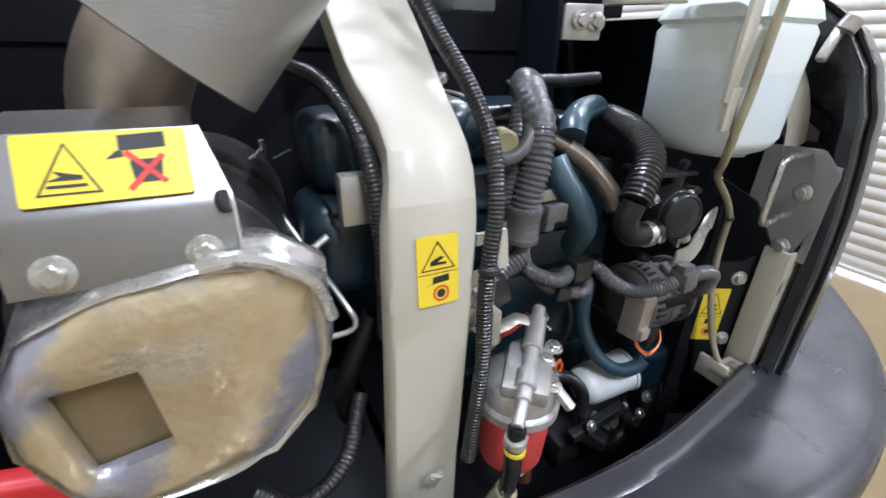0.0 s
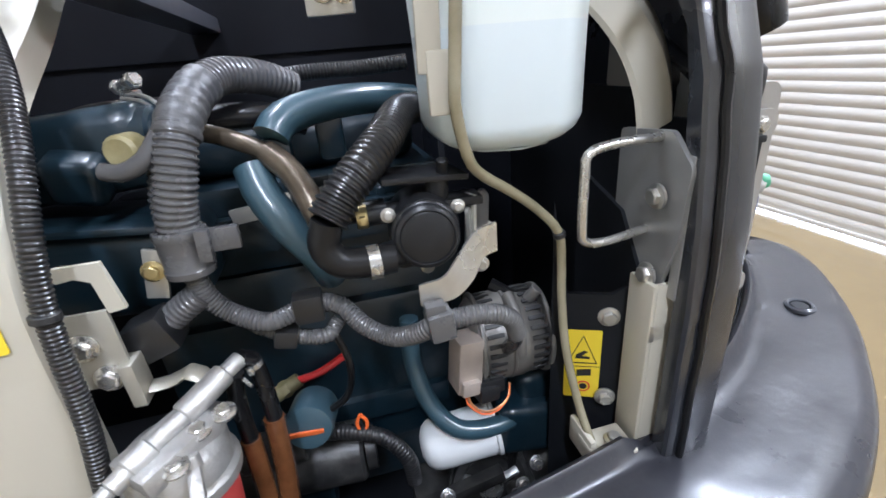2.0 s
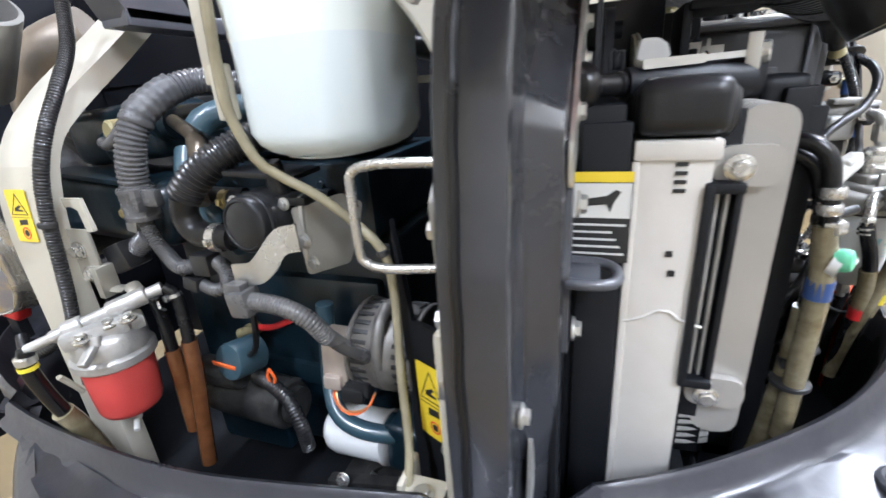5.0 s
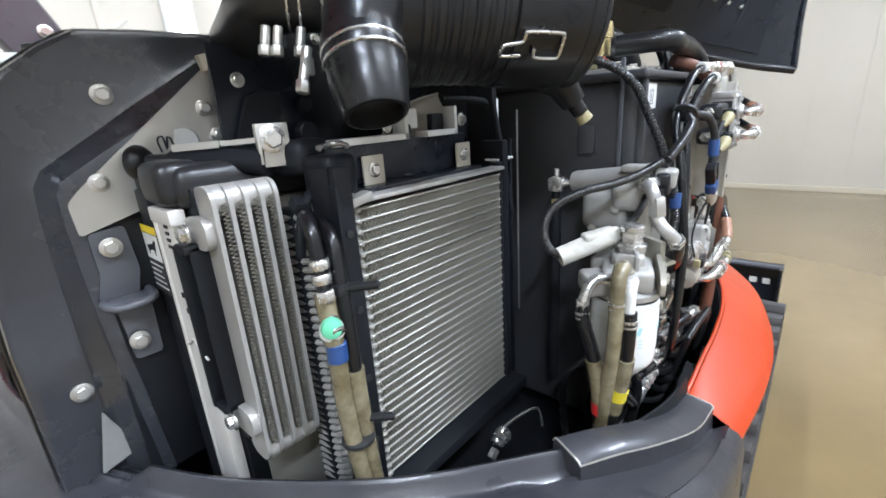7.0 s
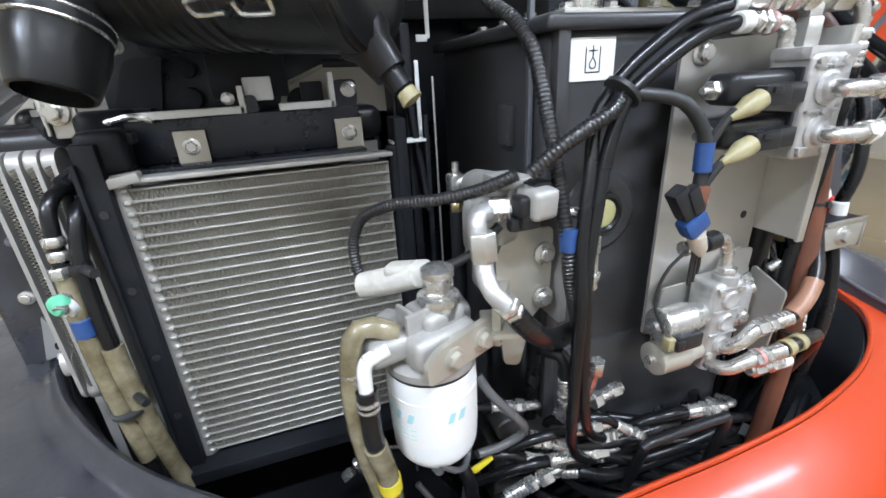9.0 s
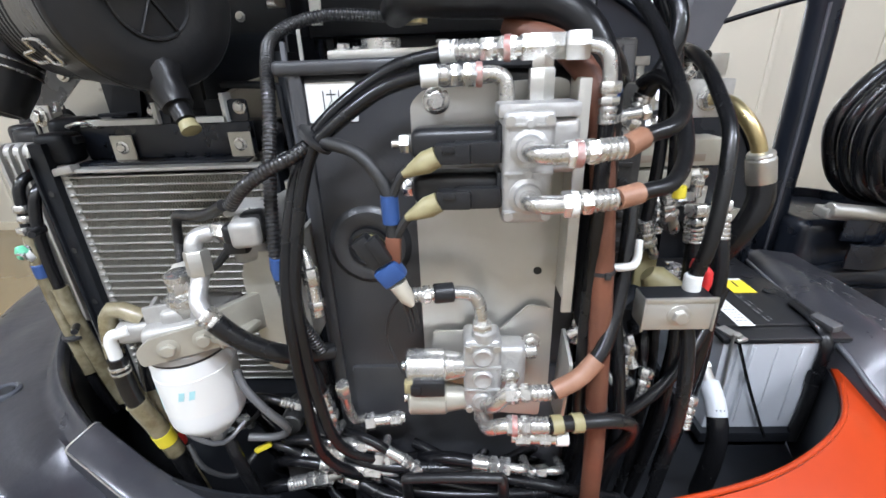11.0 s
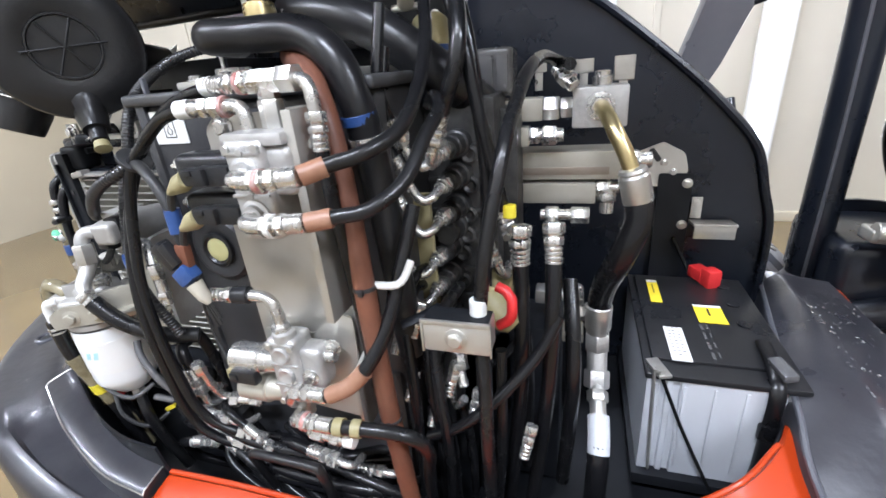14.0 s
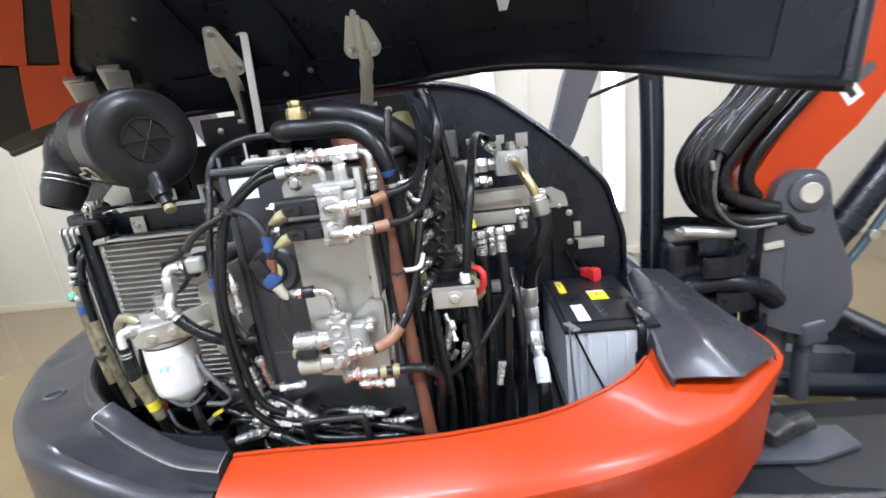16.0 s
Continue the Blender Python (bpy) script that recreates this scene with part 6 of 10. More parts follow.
def condenser():
    t = thing("condenser", (.095, .765, .8), "aluminium condenser core with many flat tubes in a black frame", "condenser")
    y0, y1 = .607, .925
    n = 29
    z0, z1 = .833, 1.243
    pitch = (z1 - z0) / (n - 1)
    tb = rbox((0, 0, 0), (.018, y1 - y0, .0036), None, .0014, 1)
    me = to_mesh("flat_tube", tb, TUBEALU)
    for k in range(n):
        o = new("flat_tube", me)
        o.parent = t
        o.location = V((.092, (y0 + y1) / 2, z0 + pitch * k)) - V(t.location)
    fins = bmesh.new()
    for k in range(n - 1):
        m = int((y1 - y0 - .004) / .0026)
        prev = None
        for j in range(m + 1):
            y = y0 + .002 + j * .0026
            z = z0 + pitch * k + (.0022 if j % 2 else pitch - .0022)
            a, b = fins.verts.new((.1003, y, z)), fins.verts.new((.096, y, z))
            if prev:
                fins.faces.new((prev[0], a, b, prev[1]))
            prev = (a, b)
    part("inner_channel", box(-.06, .0, .452, .476, .76, 1.26, .002), BLACK, t)
    f = part("fin_pack", fins, FINMAT, t)
    f["kind"] = "stuff"
    part("core_back", box(.080, .0972, y0, y1, z0, z1, 0), FINMAT, t)
    part("header_tube", cyl((.09, y0 - .006, z0 - .01), (.09, y0 - .006, z1 + .02), .011, 16), CORE, t)
    for k in range(0, n):
        part("tube_end", rbox((.094, y0 - .002, z0 + pitch * k), (.02, .010, .007), None, .002, 1), TUBEALU, t)
    part("header_tube", cyl((.085, y1 + .012, z0 - .01), (.085, y1 + .012, z1 + .02), .011, 16), BLACK, t)
    part("top_rail", join(box(.078, .106, y0 - .02, y1 + .006, z1 + .008, z1 + .014, .002), rbox((.1, y0 - .005, z1 + .012), (.02, .05, .012), (10, 0, 0), .003)), CORE, t)
    part("frame_post", join(box(.06, .112, .570, .594, .77, 1.30, .003), box(.095, .118, .566, .572, .80, 1.28, .002)), BLACK, t, "black folded frame post")
    for z in (1.22, 1.12, 1.02, .92):
        part("post_hole", cyl((.1125, .582, z), (.114, .582, z), .005, 12), INK, t)
    part("frame_post", box(.05, .098, .938, .955, .77, 1.30, .003), BLACK, t)
    part("bottom_rail", join(box(.05, .13, .57, .96, .80, .822, .003), box(.05, .055, .57, .96, .74, .82, .002)), BLACK, t)
    beam = part("top_beam", join(box(.030, .046, .608, .90, 1.262, 1.318, .003), box(.030, .08, .608, .90, 1.255, 1.262, .002)), NAVY, t)
    # white strips paint in the light caught along the beam's upper edge
    part("upper_edge_glint", join(box(.026, .054, .617, .752, 1.318, 1.327, .001), box(.026, .054, .746, .753, 1.318, 1.352, .001), box(.026, .054, .794, .868, 1.318, 1.327, .001), box(.026, .054, .862, .869, 1.318, 1.363, .001)), LABELW, beam, "white strip for light caught on the beam's upper edge")
    part("ear", plate(rounded([(-.016, 0), (.016, 0), (.016, .035), (-.016, .035)], .008), (.045, .884, 1.318), (0, 1, 0), (0, 0, 1), .006), NAVY, beam)
    part("ear", plate(rounded([(-.012, 0), (.012, 0), (.009, .022), (-.009, .022)], .006), (.045, .757, 1.318), (0, 1, 0), (0, 0, 1), .006), NAVY, beam)
    part("pale_tab", rbox((.036, .771, 1.347), (.006, .036, .030), None, .004), LABELW, beam, "pale steel tab")
    part("bolt", bolt((.046, .889, 1.340), (1, 0, 0), .0075), CHROME, beam)
    part("bolt", bolt((.03, .731, 1.337), (1, 0, 0), .006), CHROME, beam)
    for y in (.679, .882):
        b = part("mounting_clip", join(rbox((.052, y, 1.279), (.004, .038, .046), None, .002), rbox((.066, y, 1.256), (.03, .044, .004), (0, 8, 0), .001)), CREAM, t)
        part("bolt", bolt((.054, y, 1.282), (1, 0, 0), .0075), CHROME, b)


def cooler_pipes():
    t = thing("air_conditioner_pipes", (.13, .53, .8), "black and tan air-conditioner pipes with a green service cap", "pipes")
    part("pipe", tube([(.06, .555, 1.245), (.09, .54, 1.25), (.112, .532, 1.235), (.12, .53, 1.20), (.125, .528, 1.16), (.13, .528, 1.10), (.13, .53, 1.0), (.135, .54, .86), (.13, .55, .78)], .0085, 12), HOSE, t)
    part("pipe", tube([(.07, .565, 1.24), (.11, .556, 1.225), (.125, .55, 1.18), (.132, .548, 1.12), (.132, .55, 1.0), (.125, .56, .85), (.12, .57, .78)], .009, 12), HOSE, t)
    part("tan_sleeve", tube([(.122, .5285, 1.165), (.13, .528, 1.10), (.131, .53, 1.0), (.134, .54, .88)], .0115, 12), CLEARHOSE, t, "tan foam sleeve")
    part("tan_sleeve", tube([(.132, .548, 1.06), (.131, .55, 1.0), (.126, .56, .87), (.122, .57, .80)], .0125, 12), CLEARHOSE, t)
    part("blue_tape", cyl((.1305, .529, 1.105), (.1305, .529, 1.080), .0125, 16), BLUETAPE, t)
    part("service_valve", join(cyl((.125, .5275, 1.14), (.15, .523, 1.125), .008, 12), hexnut((.128, .527, 1.17), (.129, .527, 1.157), .011), hexnut((.128, .527, 1.115), (.129, .527, 1.10), .010)), CHROME, t)
    part("green_cap", lathe((.135, .524, 1.129), (.85, -.5, .1), [(0, .0115), (.004, .0122), (.010, .0122), (.014, .0105), (.016, .005)], 20), GREENPL, t, "green and white service cap")
    part("cap_base", lathe((.133, .525, 1.126), (.85, -.5, -.25), [(0, .0138), (.009, .0138)], 20), LABELW, t)
    for z in (1.205, 1.188):
        part("crimp", lathe((.121, .5295, z), (.1, 0, -1), [(0, .010), (.002, .0115), (.010, .0115), (.012, .010)], 16), CHROME, t)
    for z in (1.165, .985):
        part("standoff", join(cyl((.13, .55, z), (.165, .575, z + .004), .0055, 10), rbox((.128, .548, z), (.02, .02, .014), None, .004)), PLASTIC, t)
    part("upper_pipe", tube([(.03, .60, 1.29), (.06, .58, 1.275), (.075, .555, 1.265), (.08, .54, 1.24), (.075, .535, 1.20)], .006, 10), BLACK, t)
    part("fitting", join(hexnut((.062, .548, 1.262), (.085, .54, 1.255), .010), cyl((.05, .552, 1.258), (.1, .535, 1.246), .006)), BLACK, t)
    part("tie", lathe((.131, .54, .965), (0, 0, -1), [(0, .019), (.001, .021), (.006, .021), (.007, .019)], 16), INK, t)
    b = thing("cooler_clip", (.02, .58, 1.25), "zinc clips and bolts on the cooler frame", "clip")
    part("bolt", bolt((.0395, .543, 1.335), (1, -.25, .05), .0112), CHROME, b)
    part("clip_plate", join(rbox((.036, .547, 1.328), (.005, .036, .050), (0, 0, -14), .002), rbox((.033, .529, 1.330), (.012, .004, .046), (0, 0, -14), .001)), STEELPLATE, b)
    part("clip_plate", rbox((.07, .60, 1.30), (.02, .05, .012), None, .003), BLACK, b)
    part("frame_lug", join(rbox((.075, .592, 1.288), (.05, .05, .05), (0, 0, 8), .012, 3), rbox((.088, .572, 1.27), (.03, .02, .06), (0, 0, 15), .004)), BLACK, b)


def air_cleaner():
    t = thing("air_cleaner", (.2, .75, 1.38), "black plastic air cleaner canister with ribs, clips and a rubber elbow", "air cleaner")
    p0, p1 = V((.070, .655, 1.488)), V((.232, .898, 1.472))
    d = (p1 - p0).normalized()
    L = (p1 - p0).length
    body = [(0, .03), (.002, .06), (.008, .078), (.02, .088), (.04, .092), (.07, .093)]
    k = .07
    while k < L - .115:
        body += [(k, .093), (k + .003, .0955), (k + .010, .0955), (k + .013, .093)]
        k += .0165
    body += [(L - .112, .093), (L - .110, .0975), (L - .02, .0985), (L - .018, .1005), (L - .004, .1005), (L, .097)]
    part("canister", lathe(p0, d, body, 48), CLEANER, t)
    c = part("end_cover", lathe(p1 - d * .002, d, [(0, .0995), (.004, .0995), (.008, .097), (.009, .090), (.013, .085), (.014, .062), (.0125, .046), (.012, .0445), (.0155, .0435), (.0155, .0415), (.0115, .040), (.0125, .02), (.0125, .004)], 48), CLEANER, t, "round end cover with a spoked ring")
    u, v = axes(d)
    for a in range(3):
        e = u * math.cos(a * math.pi / 3 + .1) + v * math.sin(a * math.pi / 3 + .1)
        r = .052 if a == 0 else .040
        part("cover_rib", tube([p1 + d * .013 - e * r, p1 + d * .0135, p1 + d * .013 + e * r], .0016, 6), PLASTIC, c)
    # wire clips
    for a, s in ((2.55, L - .09), (.6, L - .09), (4.6, L - .09)):
        e = u * math.cos(a) + v * math.sin(a)
        f = d.cross(e)
        q = p0 + d * s + e * .102
        wire = [q - d * .012 + f * .013 - e * .002, q - d * .036 + f * .013 + e * .001, q - d * .040 + f * .010 + e * .003, q - d * .040 + f * .001 + e * .005, q - d * .036 - f * .002 + e * .005, q - d * .016 - f * .003, q - d * .013 - f * .006,
                q - d * .012 - f * .013, q - d * .008 - f * .016, q + d * .030 - f * .016, q + d * .037 - f * .012, q + d * .038 + f * .010, q + d * .034 + f * .014, q + d * .008 + f * .014, q + d * .004 + f * .010, q + d * .003 + f * .003]
        part("wire_clip", tube(wire, .0021, 8, .003), CHROME, t)
    part("inlet_elbow", tube([p0 + V((.02, .05, .03)), p0 + V((.05, .0, .02)), (.132, .632, 1.478), (.132, .620, 1.445), (.137, .614, 1.422)], .0425, 24, .008), CLEANER, t)
    e = part("inlet_duct", lathe((.130, .616, 1.434), (.39, -.20, -.90), [(0, .043), (.012, .0445), (.03, .0445), (.034, .0425), (.05, .043), (.086, .036), (.09, .0345), (.091, .031), (.075, .030)], 36), CLEANER, t, "black rubber intake duct, open at its end")
    part("duct_throat", lathe((.158, .602, 1.370), (.39, -.20, -.90), [(0, .001), (.001, .032), (.002, .001)], 24), INK, e)
    for s in (.017, .029):
        q = V((.130, .616, 1.434)) + V((.39, -.20, -.90)).normalized() * s
        part("band_clamp", lathe(q, (.39, -.20, -.90), [(0, .0446), (.0008, .0458), (.0028, .0458), (.0036, .0446)], 40), CHROME, t)
    part("clamp_screw", join(cyl((.075, .585, 1.43), (.078, .572, 1.395), .006, 12), hexnut((.078, .572, 1.395), (.079, .568, 1.382), .008), rbox((.078, .58, 1.41), (.012, .012, .02), None, .003)), ZINC, t)
    part("outlet_hose", tube([p0 + d * .03, p0 - d * .03, p0 - d * .065, p0 - d * .09 + V((-.012, .008, -.002)), p0 - d * .105 + V((-.045, .025, -.006)), p0 - d * .11 + V((-.11, .045, -.015)), p0 - d * .11 + V((-.19, .06, -.03))], .038, 24, .012), RUBBER, t)
    for q, dd in ((p0 - d * .030, -d), (p0 - d * .055, -d), (p0 - d * .068, -d)):
        part("band_clamp", lathe(q, dd, [(0, .0385), (.001, .0405), (.003, .0405), (.004, .0385)], 36), CHROME, t)
        part("clamp_screw", join(cyl(V(q) + V((0, -.035, -.035)), V(q) + V((0, -.04, -.055)), .0055, 10), hexnut(V(q) + V((0, -.04, -.055)), V(q) + V((0, -.042, -.066)), .007)), ZINC, t)
    part("evacuator_valve", join(lathe((.222, .885, 1.395), (.36, .48, -.79), [(0, .03), (.012, .028), (.02, .022), (.05, .018)], 20), lathe((.240, .909, 1.356), (.36, .48, -.79), [(0, .012), (.02, .0115)], 14)), RUBBER, t)
    part("valve_tip", lathe((.248, .920, 1.338), (.36, .48, -.79), [(0, .010), (.012, .012), (.014, .006)], 14), OLIVE, t)
    part("mount", join(rbox((.05, .76, 1.40), (.10, .12, .012), None, .004), rbox((.0, .76, 1.37), (.012, .10, .07), None, .003)), BLACK, t)
    m = thing("steel_stand", (-.05, .95, .8), "black steel stand of bars and brackets above the coolers", "stand")
    part("bar", tube([(.03, .86, 1.375), (.04, .93, 1.372), (.045, .965, 1.365), (.05, .97, 1.34), (.05, .97, 1.28)], .006, 10, .008), BLACK, m)
    part("bar", tube([(.06, .965, 1.37), (.075, .975, 1.26), (.085, .985, 1.16)], .005, 10), BLACK, m)
    part("upright", join(box(-.02, .06, .965, .98, .78, 1.42, .004)), BLACK, m)
    part("upright", box(.075, .083, .985, .992, .80, 1.30, .002), BLACK, m)
    part("cross_sheet", box(-.30, .0, .96, .97, .7, 1.45, .004), NAVY, m)
    part("panel", plate([(.55, 1.30), (.95, 1.30), (.95, 1.46), (.55, 1.46)], (-.105, 0, 0), (0, 1, 0), (0, 0, 1), .006), NAVY, m)
    part("bolt", bolt((-.105, .584, 1.414), (1, 0, 0), .007), ZINC, m)
    part("cream_web", plate(rounded([(.790, 1.31), (.803, 1.350), (.875, 1.379), (.938, 1.390), (.955, 1.365), (.970, 1.341), (.985, 1.30)], .008), (-.05, 0, 0), (0, 1, 0), (0, 0, 1), .005), CREAM, m, "cream painted bracket web")
    part("web_hole", plate(circle(.024, 24), (-.0485, .828, 1.322), (0, 1, 0), (0, 0, 1), .002, 0), INK, m)
    part("web_edge", tube([(-.047, .812, 1.353), (-.046, .875, 1.377), (-.046, .936, 1.388)], .003, 8), CREAM, m)
    part("grey_lug", join(plate(rounded([(.559, 1.322), (.588, 1.392), (.605, 1.398), (.640, 1.398), (.622, 1.32)], .006), (-.092, 0, 0), (0, 1, 0), (0, 0, 1), .010), rbox((-.08, .585, 1.326), (.03, .06, .006), None, .002)), BLACK, m)
    part("side_boss", join(cyl((-.095, .668, 1.338), (-.075, .668, 1.338), .016, 18), cyl((-.095, .672, 1.378), (-.08, .672, 1.378), .011, 16)), BLACK, m)
    for y, z in ((.622, 1.318),):
        part("spring_clip", tube([(.05, y - .03, z), (.055, y, z + .006), (.05, y + .02, z)], .004, 8), CHROME, m)
    # pale strips paint the glint of light on the stand's edges
    part("edge_glint", join(box(.052, .056, .984, .990, 1.262, 1.372, .001), box(.052, .056, 1.004, 1.010, 1.40, 1.45, .001), box(.052, .056, .990, 1.006, 1.396, 1.405, .001)), LABELW, m, "pale strip for light glinting on the steel edges")
    part("edge_glint", box(.088, .091, .998, 1.001, .95, 1.35, .001), ZINC, m)
    part("edge_glint", box(.060, .090, .935, .985, 1.264, 1.268, .001), LABELW, m)
    part("upper_bracket", rbox((.022, .585, 1.310), (.06, .07, .045), (0, 0, 25), .016, 3), BLACK, m)
    part("upper_bracket", rbox((.03, .84, 1.335), (.012, .03, .035), None, .003), BLACK, m)


radiator()
oil_cooler()
condenser()
cooler_pipes()
air_cleaner()


# ---- hydraulic bay ----
P1W = [(.412, 1.382, 1.322), (.394, 1.407, 1.329), (.385, 1.432, 1.335), (.35, 1.455, 1.35), (.30, 1.46, 1.385), (.25, 1.455, 1.43), (.2, 1.44, 1.47)]
P2W = [(.414, 1.380, 1.279), (.402, 1.41, 1.282), (.392, 1.436, 1.286), (.36, 1.46, 1.305), (.32, 1.47, 1.34), (.285, 1.475, 1.36), (.262, 1.462, 1.372), (.25, 1.452, 1.362)]


def fitting(name, parent, p0, p1, r=.0095, mat=None):
    """A crimped hose end with two hexagons, from the hose at p0 to the port at p1."""
    p0, p1 = V(p0), V(p1)
    d = (p1 - p0).normalized()
    L = (p1 - p0).length
    prof = [(0, r * .95), (.001, r * 1.08)]
    n = max(2, int(L * .45 / .005))
    for k in range(n):
        s = L * .45 * k / n
        prof += [(s + .0012, r * 1.12), (s + .0032, r * 1.12), (s + .0042, r * 1.0)]
    prof = sorted(prof)
    b = lathe(p0, d, prof + [(L * .47, r * .85)], 16)
    b = join(b, hexnut(p0 + d * L * .46, p0 + d * L * .66, r * 1.25), lathe(p0 + d * L * .66, d, [(0, r * .9), (L * .06, r * .9)], 14), hexnut(p0 + d * L * .72, p1, r * 1.35))
    return part(name, b, mat or CHROME, parent)


def hydraulic_tank():
    t = thing("hydraulic_tank", (.12, 1.22, .62), "black moulded hydraulic oil tank with a sight glass", "oil tank")
    part("body", join(box(-.06, .288, 1.062, 1.40, .70, 1.392, .022, 4), box(.275, .294, 1.066, 1.082, .74, 1.392, .006), rbox((.285, 1.24, .86), (.02, .30, .30), None, .009)), TANKMAT, t)
    part("rim", box(-.07, .298, 1.052, 1.41, 1.385, 1.40, .006, 3), TANKMAT, t)
    lid = part("lid", box(-.02, .25, 1.10, 1.34, 1.40, 1.41, .003), STEELPLATE, t, "grey steel tank lid")
    for x in (.0, .08, .15, .23):
        part("bolt", bolt((x, 1.115, 1.41), (0, 0, 1), .008), CHROME, lid)
    for y in (1.17, 1.23, 1.29, 1.325):
        part("bolt", bolt((.235, y, 1.41), (0, 0, 1), .008), CHROME, lid)
    part("cap", join(lathe((.20, 1.155, 1.41), (0, 0, 1), [(0, .024), (.012, .024), (.013, .02)], 24)), CHROME, lid)
    boss = part("sight_boss", lathe((.286, 1.135, 1.19), (1, 0, 0), [(0, .052), (.004, .05), (.006, .046), (.008, .044), (.009, .030), (.007, .027)], 36), TANKMAT, t)
    part("sight_ring", lathe((.2945, 1.135, 1.19), (1, 0, 0), [(0, .026), (.004, .025), (.005, .021), (.002, .0185)], 28), PLASTIC, boss)
    part("sight_glass", lathe((.2955, 1.135, 1.19), (1, 0, 0), [(0, .019), (.001, .0175), (.0014, .008)], 24), SIGHT, boss, "yellow-green oil sight glass")
    lab = part("oil_label", plate(rounded(rect(.054, .041), .002), (.2895, 1.110, 1.3575), (0, 1, 0), (0, 0, 1), .001, 0), LABELW, t, "white label with an oil level symbol")
    o = V((.2895, 1.110, 1.3575))
    for a in ((-.0085, 0, .0012, .024), (.0085, 0, .0012, .024)):
        print_poly("symbol_line", [(a[0] - a[2] / 2, -a[3] / 2), (a[0] + a[2] / 2, -a[3] / 2), (a[0] + a[2] / 2, a[3] / 2), (a[0] - a[2] / 2, a[3] / 2)], o, (0, 1, 0), (0, 0, 1), INK, lab)
    print_poly("symbol_line", [(-.009, -.0128), (.009, -.0128), (.009, -.0116), (-.009, -.0116)], o, (0, 1, 0), (0, 0, 1), INK, lab)
    print_poly("symbol_line", [(-.005, .0075), (.005, .0075), (.005, .0088), (-.005, .0088)], o, (0, 1, 0), (0, 0, 1), INK, lab)
    print_poly("symbol_line", [(-.0006, .003), (.0006, .003), (.0006, .013), (-.0006, .013)], o, (0, 1, 0), (0, 0, 1), INK, lab)
    print_poly("symbol_drop", ring_poly([(0, .003), (.0045, -.004), (.0035, -.008), (0, -.0095), (-.0035, -.008), (-.0045, -.004)], .0012), o, (0, 1, 0), (0, 0, 1), INK, lab)
    part("side_hook", rbox((.20, 1.058, 1.29), (.03, .012, .05), None, .004), TANKMAT, t)
    part("edge_strip", box(.255, .262, 1.052, 1.058, .95, 1.42, .002), GREY, t)


def suction_pipes():
    t = thing("suction_pipes", (.2, 1.3, 1.4), "thick black rubber suction pipes over the oil tank", "pipes")
    part("front_pipe", tube([(.20, 1.175, 1.452), (.283, 1.204, 1.453), (.288, 1.26, 1.450), (.291, 1.33, 1.445), (.302, 1.372, 1.418), (.306, 1.392, 1.37), (.300, 1.40, 1.30), (.295, 1.405, 1.2), (.29, 1.41, 1.05)], .0185, 18), RUBBER, t)
    part("rear_pipe", tube([(.115, 1.205, 1.486), (.13, 1.25, 1.485), (.145, 1.31, 1.472), (.152, 1.36, 1.450), (.152, 1.40, 1.422), (.143, 1.435, 1.392), (.115, 1.46, 1.365), (.06, 1.475, 1.34), (.0, 1.48, 1.32)], .028, 20), RUBBER, t)
    clamp_ring((.117, 1.222, 1.488), (.2, 1, 0), .0255, .010, ZINC, t)
    part("brass_union", join(lathe((.165, 1.192, 1.44), (0, 0, 1), [(0, .018), (.03, .018), (.031, .022), (.05, .022), (.06, .020), (.062, .012)], 20), hexnut((.165, 1.192, 1.50), (.165, 1.192, 1.516), .014)), GOLD, t, "yellow plated breather union")
    part("blue_clamp", cyl((.3045, 1.393, 1.353), (.306, 1.392, 1.363), .0200, 18), BLUETAPE, t)
    clamp_ring((.3025, 1.396, 1.335), (-.12, .1, -1), .0190, .009, CHROME, t)
    part("clamp_screw", join(cyl((.305, 1.412, 1.335), (.305, 1.435, 1.338), .006, 10), hexnut((.305, 1.435, 1.338), (.305, 1.444, 1.339), .008)), CHROME, t)


def brown_hose():
    t = thing("sleeved_hose", (.36, 1.4, .7), "long hose in a brown spiral protective sleeve", "hose")
    part("sleeve", tube([(.27, 1.30, 1.425), (.31, 1.345, 1.405), (.338, 1.372, 1.37), (.346, 1.382, 1.33), (.354, 1.391, 1.24), (.362, 1.398, 1.13), (.366, 1.404, 1.02), (.366, 1.41, .93), (.36, 1.415, .82), (.35, 1.42, .70)], .0125, 16), SLEEVE, t)
    for p, d in (((.358, 1.395, 1.185), (.08, .07, -1)), ((.366, 1.405, 1.005), (0, .06, -1))):
        part("cable_tie", join(lathe(p, d, [(0, .0125), (.0006, .0138), (.0044, .0138), (.005, .0125)], 16), rbox(V(p) + V((.014, .002, -.002)), (.006, .006, .007), None, .001)), INK, t)


